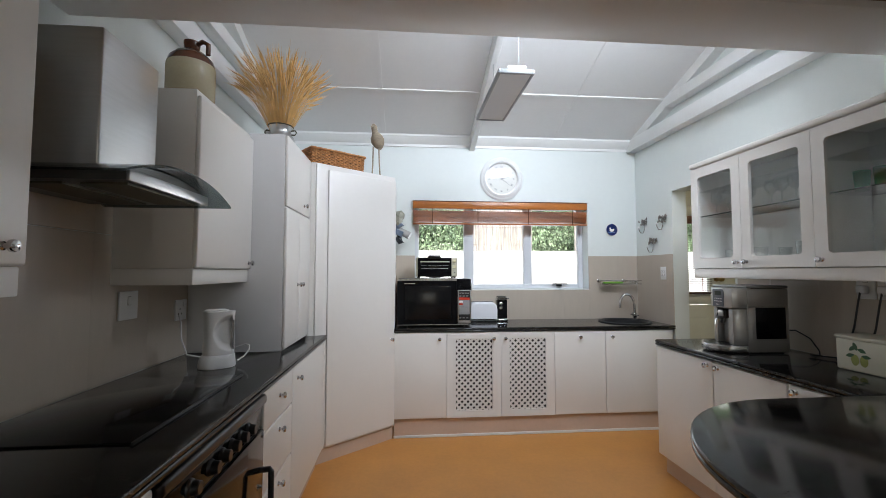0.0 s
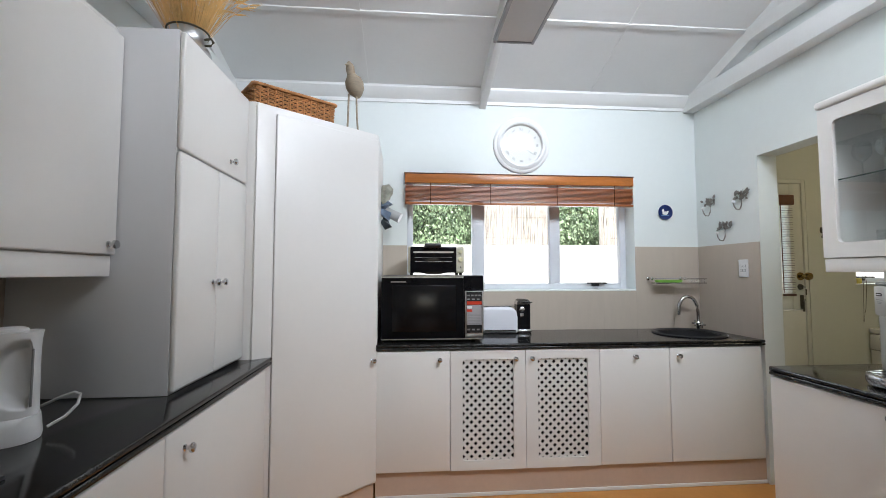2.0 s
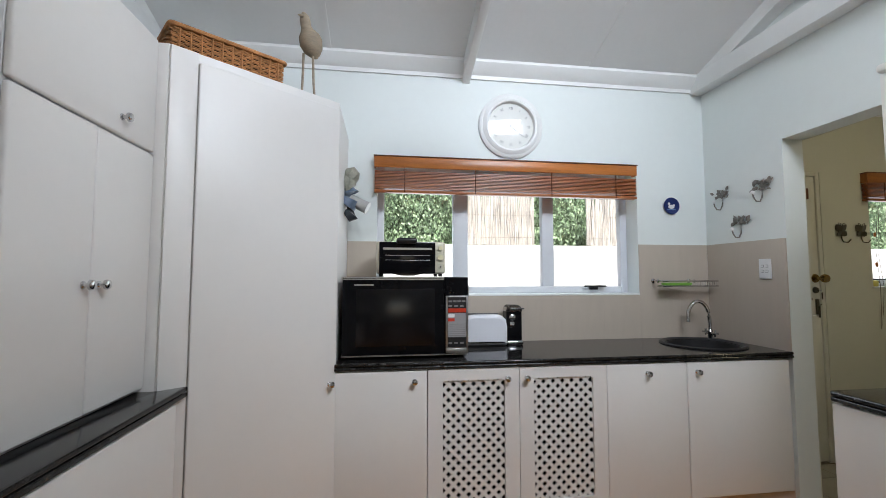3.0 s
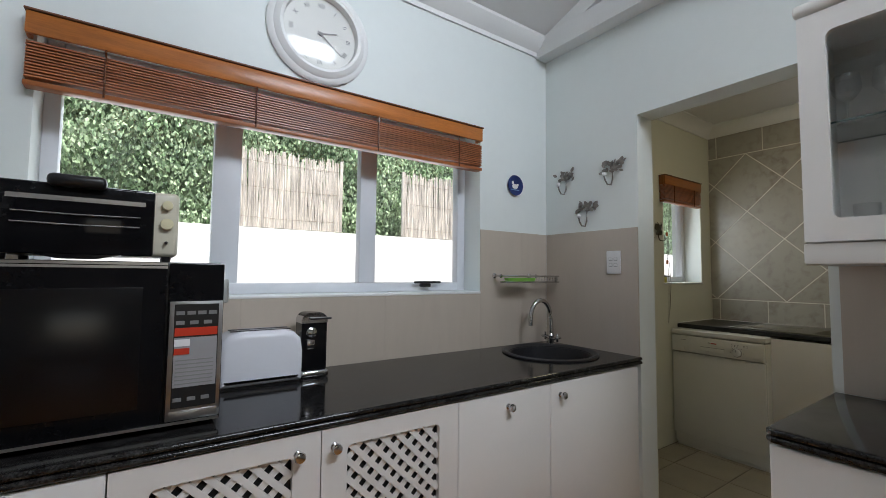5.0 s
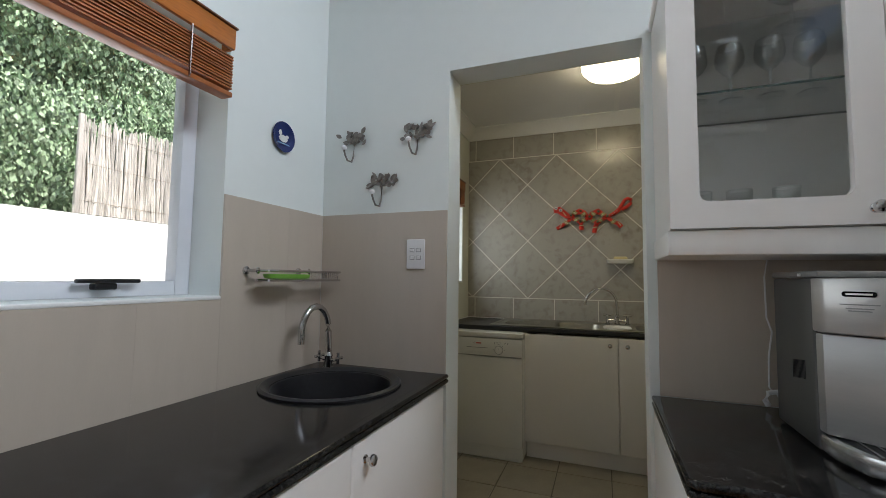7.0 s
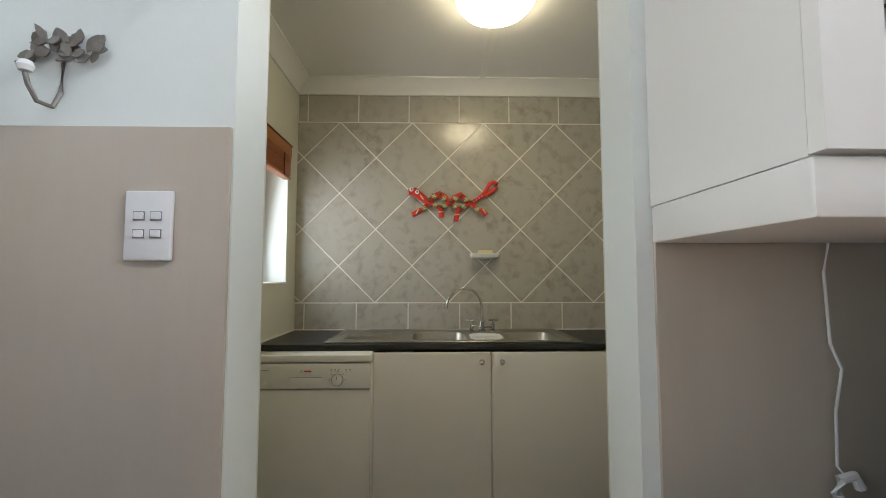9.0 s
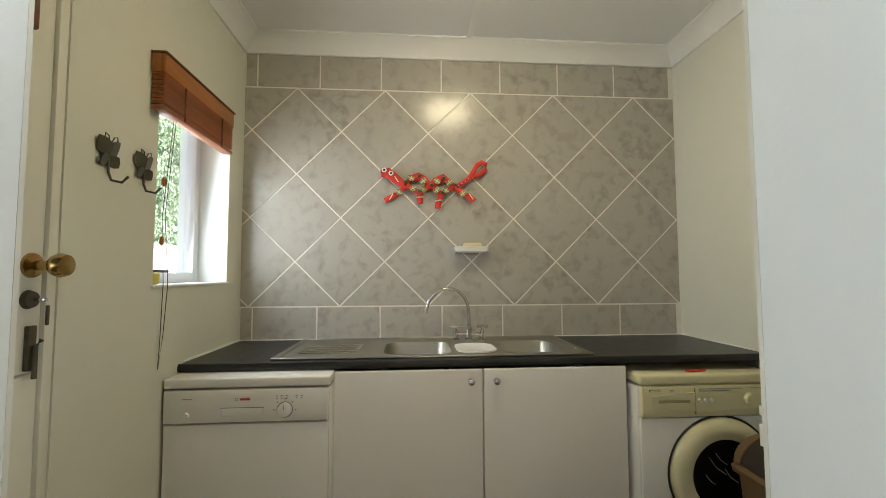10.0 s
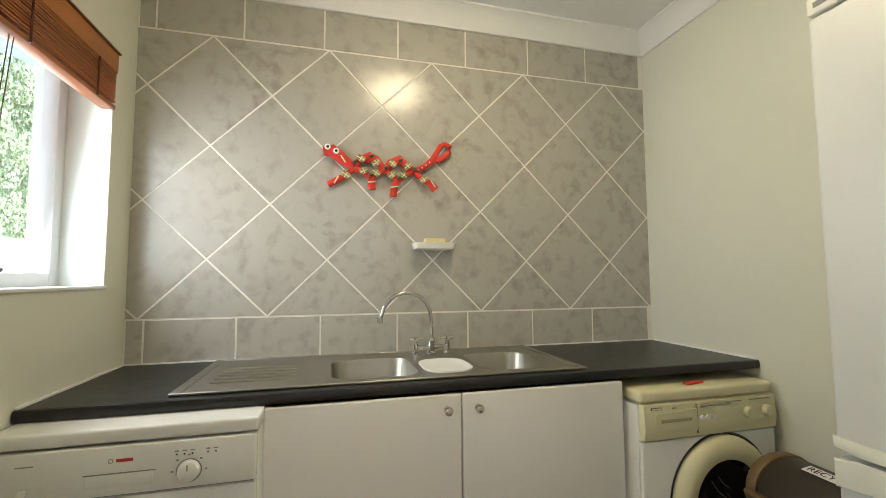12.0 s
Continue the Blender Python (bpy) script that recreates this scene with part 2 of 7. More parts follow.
def prism(pts, axis, a, b, bevel=0.0, bm=None):
    """A flat outline pushed along an axis from a to b; pts run in the two other axes in order."""
    bm = bm or bmesh.new()
    put = {'x': lambda p, q: (q, p[0], p[1]), 'y': lambda p, q: (p[0], q, p[1]), 'z': lambda p, q: (p[0], p[1], q)}[axis]
    lo = [bm.verts.new(put(p, a)) for p in pts]
    hi = [bm.verts.new(put(p, b)) for p in pts]
    k = len(pts)
    fs = [bm.faces.new(lo), bm.faces.new(hi[::-1])]
    for i in range(k):
        fs.append(bm.faces.new((lo[i], hi[i], hi[(i + 1) % k], lo[(i + 1) % k])))
    if bevel:
        es = list({e for f in fs[:2] for e in f.edges})
        bmesh.ops.bevel(bm, geom=es, offset=bevel, segments=2, profile=0.5, affect='EDGES')
    bmesh.ops.recalc_face_normals(bm, faces=bm.faces)
    return bm


def lathe(profile, n=28, bm=None, at=(0, 0, 0)):
    """A profile of (radius, height) turned round z."""
    bm = bm or bmesh.new()
    rings = []
    for r, z in profile:
        if r < 1e-5:
            rings.append([bm.verts.new((at[0], at[1], at[2] + z))])
        else:
            rings.append([bm.verts.new((at[0] + r * math.cos(2 * math.pi * i / n), at[1] + r * math.sin(2 * math.pi * i / n), at[2] + z)) for i in range(n)])
    for p, q in zip(rings, rings[1:]):
        for i in range(n):
            j = (i + 1) % n
            if len(p) == 1 and len(q) == 1:
                continue
            if len(p) == 1:
                bm.faces.new((p[0], q[i], q[j]))
            elif len(q) == 1:
                bm.faces.new((p[i], q[0], p[j]))
            else:
                bm.faces.new((p[i], q[i], q[j], p[j]))
    bmesh.ops.recalc_face_normals(bm, faces=bm.faces)
    return bm


def tube(path, r, n=8, bm=None, closed=False):
    """A round bar along a path of points; r is one radius or one for each point."""
    fresh = bm is None
    bm = bmesh.new() if fresh else bm
    path = [Vector(p) for p in path]
    rs = r if isinstance(r, (list, tuple)) else [r] * len(path)
    rings = []
    for i, p in enumerate(path):
        a = path[i - 1] if i or closed else p
        b = path[(i + 1) % len(path)] if i < len(path) - 1 or closed else p
        d = (b - a).normalized()
        u = d.orthogonal().normalized() if abs(d.z) > 0.99 else d.cross(Vector((0, 0, 1))).normalized()
        v = d.cross(u)
        rings.append([bm.verts.new(p + rs[i] * (u * math.cos(2 * math.pi * k / n) + v * math.sin(2 * math.pi * k / n))) for k in range(n)])
    pairs = list(zip(rings, rings[1:])) + ([(rings[-1], rings[0])] if closed else [])
    for p, q in pairs:
        for k in range(n):
            bm.faces.new((q[k], q[(k + 1) % n], p[(k + 1) % n], p[k]))
    if not closed:
        bm.faces.new(rings[0][::-1])
        bm.faces.new(rings[-1])
    if fresh:
        bmesh.ops.recalc_face_normals(bm, faces=bm.faces)
    return bm


def turn(bm, m):
    bmesh.ops.transform(bm, matrix=m, verts=bm.verts)
    return bm


def finish(bm, name, material, smooth=True):
    me = bpy.data.meshes.new(name)
    bm.to_mesh(me)
    bm.free()
    me.materials.append(material)
    if smooth:
        me.polygons.foreach_set("use_smooth", [True] * len(me.polygons))
        me.set_sharp_from_angle(angle=radians(38))
    return me


def structure(name, bm, material, label, category):
    return tagged(new(name, finish(bm, name, material)), label, category, "", "structure")


def thing(name, at, label, category, group="", rz=0.0):
    o = new(name)
    o.empty_display_size = 0.05
    o.matrix_world = pose(*at, 0, 0, rz)
    return tagged(o, label, category, group)


def part(name, bm, material, parent, label="", local=False, smooth=True):
    """One mesh under a thing or a part. The mesh is given in the world's axes, or from the thing's own base if local."""
    if not local:
        top = parent
        while top.parent:
            top = top.parent
        turn(bm, top.matrix_basis.inverted())
    o = new(name, finish(bm, name, material, smooth))
    o.parent = parent
    return tagged(o, label)


def single(name, bm, material, label, category, group="", at=None):
    o = new(name, finish(turn(bm, Matrix.Translation([-c for c in at])) if at else bm, name, material))
    if at:
        o.location = at
    return tagged(o, label, category, group)


def words(body, size, material, parent, m, depth=0.0005, name="lettering"):
    c = bpy.data.curves.new("lettering", 'FONT')
    c.body, c.size, c.extrude, c.align_x, c.align_y = body, size, depth, 'CENTER', 'CENTER'
    c.materials.append(material)
    o = new(name, c)
    o.parent = parent
    o.matrix_basis = parent.matrix_basis.inverted() @ m if parent and not parent.parent else m
    return o


# ---- plan ----
XW, XE, YN, YS = -1.24, 2.36, 4.10, 1.57       # kitchen west, east, window wall, beam
UX0, UX1, UY0 = 2.50, 4.486, 1.575              # utility room
WIN = (0.08, 1.84, 1.20, 2.06)                 # kitchen window
UWIN = (3.70, 4.315, 1.24, 2.08)                # utility window
BACK = (2.53, 3.29, 2.08)                      # back door
DOOR = (2.81, 3.51, 2.094)                     # doorway between kitchen and utility
SLOPE = 0.33


def roof(y):
    return 2.70 + SLOPE * (4.1 - y)


# ---- structure ----
structure("floor", bx((XW - 0.1, -3.1, -0.12), (2.43, 4.1, 0.0)), M_FLOOR, "smooth orange-brown sheet floor with a soft sheen", "floor")
bm = bmesh.new()
for lo, hi in (((XW - 0.12, 0), (WIN[0], 2.72)), ((WIN[0], 0), (WIN[1], WIN[2])), ((WIN[0], WIN[3]), (WIN[1], 2.72)), ((WIN[1], 0), (BACK[0], 2.72)),
               ((BACK[0], BACK[2]), (BACK[1], 2.72)), ((BACK[1], 0), (UWIN[0], 2.72)), ((UWIN[0], 0), (UWIN[1], UWIN[2])), ((UWIN[0], UWIN[3]), (UWIN[1], 2.72)), ((UWIN[1], 0), (UX1 + 0.15, 2.72))):
    box(bm, (lo[0], YN, lo[1]), (hi[0], 4.34, hi[1]))
wall_n = structure("wall_north", bm, M_WALL, "pale mint-white painted plaster wall with a wide window", "wall")
bm = bmesh.new()
box(bm, (XE, DOOR[1], 0), (2.494, YN, 2.6))
box(bm, (XE, 1.27, 0), (2.494, DOOR[0], 2.6))
box(bm, (XE, DOOR[0], DOOR[2]), (2.494, DOOR[1], 2.6))
prism([(YN, 2.6), (1.27, 2.6), (1.27, roof(1.27)), (YN, roof(YN))], 'x', XE, 2.43, bm=bm)
box(bm, (XE, -3.1, 0), (2.43, 1.27, 2.75))
structure("wall_east", bm, M_WALL, "pale mint-white plaster wall with an open doorway", "wall")
bm = bmesh.new()
box(bm, (2.4945, DOOR[1], 0), (UX0, YN, 2.7))
box(bm, (2.4945, UY0 - 0.1, 0), (UX0, DOOR[0], 2.7))
box(bm, (2.4945, DOOR[0], DOOR[2]), (UX0, DOOR[1], 2.7))
structure("wall_utility_west", bm, M_UWALL, "pale cream plaster wall round the doorway", "wall")
bm = bmesh.new()
for lo, hi in (((UX0, BACK[2]), (BACK[1], 2.7)), ((BACK[1], 0), (UWIN[0], 2.7)), ((UX0, 0), (BACK[0], BACK[2])), ((UWIN[0], 0), (UWIN[1], UWIN[2])), ((UWIN[0], UWIN[3]), (UWIN[1], 2.7)), ((UWIN[1], 0), (UX1, 2.7))):
    box(bm, (lo[0], YN - 0.006, lo[1]), (hi[0], YN - 0.0005, hi[1]))
structure("wall_utility_north", bm, M_UWALL, "pale cream painted skim on the utility room's outer wall", "wall")
bm = bmesh.new()
box(bm, (XW - 0.12, 1.27, 0), (XW, YN, 2.6))
prism([(YN, 2.6), (1.27, 2.6), (1.27, roof(1.27)), (YN, roof(YN))], 'x', XW - 0.12, XW, bm=bm)
box(bm, (XW - 0.12, -3.1, 0), (XW, 1.27, 2.75))
structure("wall_west", bm, M_WALL, "pale mint-white painted plaster wall", "wall")
# Unseen wall that closes the room; its opening is assumed.
bm = bmesh.new()
for lo, hi in (((XW - 0.12, 0), (-0.2, 2.75)), ((1.4, 0), (2.43, 2.75)), ((-0.2, 0), (1.4, 0.9)), ((-0.2, 2.1), (1.4, 2.75))):
    box(bm, (lo[0], -3.22, lo[1]), (hi[0], -3.1, hi[1]))
structure("wall_south", bm, M_WALL, "white plaster wall behind the kitchen", "wall")
# Added out of view to stop sun entering by the south opening.
structure("sun_shield", bx((XW - 0.5, -4.6, 2.32), (2.9, -3.222, 2.42)), M_TRIM, "unseen slab added to keep the sun out of the south opening", "roof")
structure("wall_utility_east", bx((UX1 + 0.0015, UY0 - 0.1, 0), (UX1 + 0.15, YN, 2.7)), M_GROUT, "tiled outer wall of the utility room", "wall")
structure("wall_utility_south", bx((UX0, UY0 - 0.1, 0), (UX1 + 0.008, UY0, 2.7)), M_UWALL, "plain cream-grey plaster wall", "wall")
structure("floor_utility", bx((2.43, UY0 - 0.1, -0.12), (UX1 + 0.15, YN, -0.006)), M_FGROUT, "dark grout bed of the tiled utility floor", "floor")
# beam over the opening, with the high window above it
bm = bmesh.new()
box(bm, (XW, 1.27, 2.31), (XE, YS, 2.85), 0.004)
for lo, hi in (((XW, 2.85), (-1.0, 3.42)), ((2.1, 2.85), (XE, 3.42)), ((XW, 3.42), (XE, 3.53))):
    box(bm, (lo[0], 1.42, lo[1]), (hi[0], YS, hi[1]))
structure("beam", bm, M_TRIM, "deep white-painted beam spanning the opening", "beam")
structure("trim_beam", bx((XW, 1.20, 2.335), (XE, 1.268, 2.75)), M_BROWNW, "brown timber fascia behind the white beam", "trim")
win3 = tagged(new("window_3"), "high clerestory window above the beam", "window", "", "structure")
for x0, x1 in ((-1.0, -0.96), (0.53, 0.57), (2.06, 2.1)):
    part("window_frame", bx((x0, 1.46, 2.85), (x1, 1.5, 3.42)), M_ALU, win3)
part("pane", bx((-0.96, 1.478, 2.85), (2.06, 1.484, 3.42)), M_GLASS, win3).visible_shadow = False
# ceilings
# Carried past the beam to y 0.55, unseen, to shade the high window.
bm = prism([(4.34, roof(4.34)), (0.55, roof(0.55)), (0.55, roof(0.55) + 0.1), (4.34, roof(4.34) + 0.1)], 'x', XW - 0.12, 2.43)
for x in (-0.22, 1.49):
    prism([(YN, roof(YN) - 0.006), (1.6, roof(1.6) - 0.006), (1.6, roof(1.6)), (YN, roof(YN))], 'x', x - 0.012, x + 0.012, bm=bm)
for y in (3.47, 2.25):
    prism([(y + 0.014, roof(y + 0.014) - 0.008), (y - 0.014, roof(y - 0.014) - 0.008), (y - 0.014, roof(y - 0.014)), (y + 0.014, roof(y + 0.014))], 'x', XW, XE, bm=bm)
structure("ceiling", bm, M_CEIL, "sloping white board ceiling with cover strips", "ceiling")
structure("ceiling_utility", bx((2.43, UY0 - 0.1, 2.62), (UX1 + 0.15, 4.34, 2.74)), M_CEIL, "flat white board ceiling", "ceiling")
structure("ceiling_living", bx((XW - 0.12, -3.22, 2.75), (2.43, 1.42, 2.85)), M_CEIL, "flat white ceiling of the space behind", "ceiling")
# cornices
def cornice(x0, y0, x1, y1, z, w, name="trim_cornice"):
    d = Vector((x1 - x0, y1 - y0, 0))
    L = d.length
    bm = prism([(0, 0), (0, -w), (w * 0.12, -w), (w * 0.35, -w * 0.55), (w * 0.85, -w * 0.12), (w, -w * 0.1), (w, 0)], 'x', 0, L)
    turn(bm, Matrix.Translation((x0, y0, z)) @ Matrix.Rotation(math.atan2(d.y, d.x), 4, 'Z'))
    structure(name, bm, M_TRIM, "white moulded cornice", "cornice")

bm = prism([(YN, 2.61), (YN, 2.70), (YN - 0.07, 2.72), (YN - 0.075, 2.70), (YN - 0.05, 2.66), (YN - 0.012, 2.635), (YN - 0.012, 2.61)], 'x', XW, XE)
structure("trim_cornice", bm, M_TRIM, "white moulded cornice above the window wall", "cornice")
cornice(UX1, UY0, UX1, YN - 0.006, 2.62, 0.095)
cornice(UX0, UY0, UX1, UY0, 2.62, 0.095)
cornice(UX1, YN - 0.006, UX0, YN - 0.006, 2.62, 0.095)
# roof trusses on the side walls and the middle rafter
for name, x0, x1 in (("truss_east", 2.27, XE), ("truss_west", XW, XW + 0.09)):
    o = tagged(new(name), "white-painted timber roof truss against the wall", "truss", "", "structure")
    part("chord", bx((x0, 1.58, 2.60), (x1, YN, 2.72), 0.004), M_TRIM, o)
    part("rafter", prism([(YN, roof(YN) - 0.09), (1.58, roof(1.58) - 0.09), (1.58, roof(1.58) - 0.001), (YN, roof(YN) - 0.001)], 'x', x0 + (0.01 if x0 > 0 else 0.0), x1 - (0.0 if x0 > 0 else 0.01)), M_TRIM, o)
    part("collar", bx((x0 + (0.005 if x0 > 0 else 0.0), 1.58, 2.83), (x1 - (0.0 if x0 > 0 else 0.005), 3.48, 2.92), 0.004), M_TRIM, o)
structure("rafter_middle", prism([(YN, roof(YN) - 0.12), (YN, roof(YN)), (1.58, roof(1.58)), (1.58, roof(1.58) - 0.12)], 'x', 0.625, 0.675, 0.003), M_TRIM, "white-painted middle rafter", "rafter")

# ---- shared small parts ----


def knob(parent, at, normal, r=0.015, material=None):
    """A round turned knob standing out along normal, in the thing's own axes."""
    bm = lathe([(0, 0), (r * 0.75, 0), (r * 0.7, 0.003), (r * 0.42, 0.006), (r * 0.4, 0.014), (r * 0.95, 0.019), (r, 0.024), (r * 0.85, 0.029), (r * 0.4, 0.031), (0, 0.0315)], 16)
    q = Vector((0, 0, 1)).rotation_difference(Vector(normal)).to_matrix().to_4x4()
    turn(bm, Matrix.Translation(at) @ q)
    return part("knob", bm, material or M_CHROME, parent, "polished chrome knob", local=True)


def lattice_bars(w, h, pitch=0.050):
    """Crossing diagonal bars cut to a rectangle w by h, centred; two layers."""
    out = []
    for layer, s in ((0, 1), (1, -1)):
        c = -(w + h) / 2
        while c < (w + h) / 2:
            pts = []
            for x in (-w / 2, w / 2):
                z = s * (x - c)
                if -h / 2 <= z <= h / 2:
                    pts.append((x, z))
            for z in (-h / 2, h / 2):
                x = c + s * z
                if -w / 2 < x < w / 2:
                    pts.append((x, z))
            if len(pts) >= 2:
                a, b = Vector(pts[0]), Vector(pts[-1])
                if (b - a).length > 0.03:
                    out.append((a, b, layer))
            c += pitch
    return out


def plate_with_hole(rect, ring, z0, z1, bm=None):
    """A slab over a rectangle (x0, y0, x1, y1) with one hole whose outline is ring, counter-clockwise."""
    bm = bm or bmesh.new()
    x0, y0, x1, y1 = rect
    cx, cy = sum(p[0] for p in ring) / len(ring), sum(p[1] for p in ring) / len(ring)
    ring = list(ring)

    def out(a):
        dx, dy = math.cos(a), math.sin(a)
        t = min(((x1 if dx > 0 else x0) - cx) / dx if abs(dx) > 1e-9 else 1e9, ((y1 if dy > 0 else y0) - cy) / dy if abs(dy) > 1e-9 else 1e9)
        return cx + dx * t, cy + dy * t
    outer = [out(math.atan2(p[1] - cy, p[0] - cx)) for p in ring]
    for c in ((x0, y0), (x1, y0), (x1, y1), (x0, y1)):
        i = min(range(len(ring)), key=lambda k: (outer[k][0] - c[0]) ** 2 + (outer[k][1] - c[1]) ** 2)
        outer[i] = c
    n = len(ring)
    V = {}
    for z in (z0, z1):
        V[z] = [bm.verts.new((*p, z)) for p in ring], [bm.verts.new((*p, z)) for p in outer]
    for i in range(n):
        j = (i + 1) % n
        for z in (z0, z1):
            bm.faces.new((V[z][0][i], V[z][1][i], V[z][1][j], V[z][0][j]))
        for k in (0, 1):
            bm.faces.new((V[z0][k][i], V[z1][k][i], V[z1][k][j], V[z0][k][j]))
    bmesh.ops.recalc_face_normals(bm, faces=bm.faces)
    return bm


def round_rect(x0, y0, x1, y1, r, n=6):
    out = []
    for cx, cy, a in ((x1 - r, y1 - r, 0), (x0 + r, y1 - r, 90), (x0 + r, y0 + r, 180), (x1 - r, y0 + r, 270)):
        out += [(cx + r * math.cos(radians(a + 90 * k / n)), cy + r * math.sin(radians(a + 90 * k / n))) for k in range(n + 1)]
    return out


def loft(rings, close_last=True, bm=None):
    bm = bm or bmesh.new()
    vs = [[bm.verts.new(p) for p in r] for r in rings]
    n = len(vs[0])
    for a, b in zip(vs, vs[1:]):
        for i in range(n):
            bm.faces.new((a[i], a[(i + 1) % n], b[(i + 1) % n], b[i]))
    if close_last:
        bm.faces.new(vs[-1])
    bmesh.ops.recalc_face_normals(bm, faces=bm.faces)
    return bm


def unit(name, at, rz, w, d, z0, z1, fronts, label, category="cabinet", group="", body=None):
    """A cabinet unit: its front lies along its own x from 0 to w at y = 0, facing -y. fronts: (kind, x0, x1, z0, z1, knob x, knob z)."""
    o = thing(name, (at[0], at[1], 0), label, category, group, rz)
    part("body", bx((0.001, 0.0, z0), (w - 0.001, d, z1), 0.002), body or M_CAB, o, local=True)
    for kind, x0, x1, a, b, kx, kz in fronts:
        g = 0.0015
        if kind in ("door", "drawer"):
            f = part(kind, bx((x0 + g, -0.020, a + g), (x1 - g, -0.001, b - g), 0.007, 3), M_CAB, o, local=True)
        elif kind == "lattice":
            m = 0.075
            ring = round_rect(x0 + m, a + m * 0.75, x1 - m, b - m * 0.75, 0.016, 4)
            bm = plate_with_hole((x0 + g, a + g, x1 - g, b - g), ring, 0.001, 0.020)
            turn(bm, Matrix(((1, 0, 0, 0), (0, 0, -1, 0), (0, 1, 0, 0), (0, 0, 0, 1))))
            bmesh.ops.recalc_face_normals(bm, faces=bm.faces)
            f = part("door", bm, M_CAB, o, "white door with a diagonal lattice panel", local=True)
            # Flat black sheet: the shade inside the cabinet is in its colour.
            part("shade_sheet", bx((x0 + m - 0.01, -0.0035, a + 0.05), (x1 - m + 0.01, -0.0015, b - 0.05)), M_DARK, f, "black sheet painted as the shade behind the lattice", local=True)
            cx, cz = (x0 + x1) / 2, (a + b) / 2
            for p, q, layer in lattice_bars(x1 - x0 - 2 * m, b - a - 1.5 * m):
                L = (q - p).length
                bm = bx((-L / 2, -0.002, -0.0086), (L / 2, 0.002, 0.0086))
                turn(bm, Matrix.Translation((cx + (p.x + q.x) / 2, -0.0060 - 0.0045 * layer, cz + (p.y + q.y) / 2)) @ Matrix.Rotation(-math.atan2(q.y - p.y, q.x - p.x), 4, 'Y'))
                part("slat", bm, M_CAB, f, local=True)
        elif kind == "glass":
            m = 0.062
            ring = round_rect(x0 + m, a + m, x1 - m, b - m, 0.02, 4)
            bm = plate_with_hole((x0 + g, a + g, x1 - g, b - g), ring, 0.001, 0.021)
            turn(bm, Matrix(((1, 0, 0, 0), (0, 0, -1, 0), (0, 1, 0, 0), (0, 0, 0, 1))))
            bmesh.ops.recalc_face_normals(bm, faces=bm.faces)
            f = part("door", bm, M_CAB, o, "white door frame round a glass pane", local=True)
            part("pane", bx((x0 + m - 0.008, -0.010, a + m - 0.008), (x1 - m + 0.008, -0.006, b - m + 0.008)), M_SMOKE, f, "clear glass pane", local=True).visible_shadow = False
        if kx is not None:
            knob(f, (kx, -0.020, kz), (0, -1, 0))
    return o


# ---- kitchen: units below the window ----
FN = 3.53
XS = (-0.10, 0.34, 0.80, 1.264, 1.72, 2.358)
for i, (a, b) in enumerate(zip(XS, XS[1:])):
    w = b - a
    kind = "lattice" if i in (1, 2) else "door"
    kx = {0: w - 0.063, 1: w - 0.063, 2: 0.037, 3: w - 0.229, 4: 0.056}[i]
    unit("base_cabinet", (a, FN), 0, w, 0.56, 0.155, 0.862 if i < 4 else 0.72, [(kind, 0.0, w if i < 4 else w - 0.02, 0.158, 0.862, kx, 0.810)],
         "white base cabinet with a lattice door" if kind == "lattice" else "white base cabinet with a plain door and chrome knob", group="cabinets under the window")
structure("trim_plinth", bx((-0.10, FN - 0.004, 0.0005), (2.358, FN + 0.0035, 0.022), 0.002), M_TRIM, "white strip where the plinth meets the floor", "trim")
structure("baseboard_window", bx((-0.10, FN + 0.004, 0), (2.358, FN + 0.02, 0.153)), M_PLINTH, "tan plinth below the white cabinets", "plinth")


def worktop(name, outline, z0, z1, material, label):
    """A stone top of two bonded layers, so that its edge shows a double nosing."""
    zm = (z0 + z1) / 2
    o = thing(name, (outline[0][0], outline[0][1], z0), label, "worktop")
    for part_name, a, b in (("slab", zm + 0.0008, z1), ("under_layer", z0, zm - 0.0008)):
        bm = prism(outline, 'z', a, b)
        es = [e for e in bm.edges if abs(e.verts[0].co.z - e.verts[1].co.z) < 1e-4]
        bmesh.ops.bevel(bm, geom=es, offset=0.006, segments=3, profile=0.5, affect='EDGES')
        part(part_name, bm, material, o)
    return o


SK = (2.06, 3.815, 0.215)
ringc = [(SK[0] + (SK[2] - 0.015) * math.cos(2 * math.pi * k / 48), SK[1] + (SK[2] - 0.015) * math.sin(2 * math.pi * k / 48)) for k in range(48)]
bm = plate_with_hole((1.80, 3.53, 2.357, 4.095), ringc, 0.8665, 0.90)
box(bm, (-0.10, 3.53, 0.8665), (1.80, 4.095, 0.90))
o = thing("window_worktop", (-0.10, 3.50, 0.8665), "polished black speckled granite worktop with a double nosing", "worktop")
part("slab", bm, M_GRAN, o)
for a, b in ((0.8665, 0.8825), (0.884, 0.90)):
    part("nosing", prism([(3.5295, a), (3.506, a), (3.501, a + 0.004), (3.50, (a + b) / 2), (3.501, b - 0.004), (3.506, b), (3.5295, b)], 'x', -0.10, 2.357), M_GRAN, o, "rounded granite nosing")

# round black sink
o = thing("round_sink", (SK[0], SK[1], 0.90), "round black composite sink set in the granite worktop", "sink")
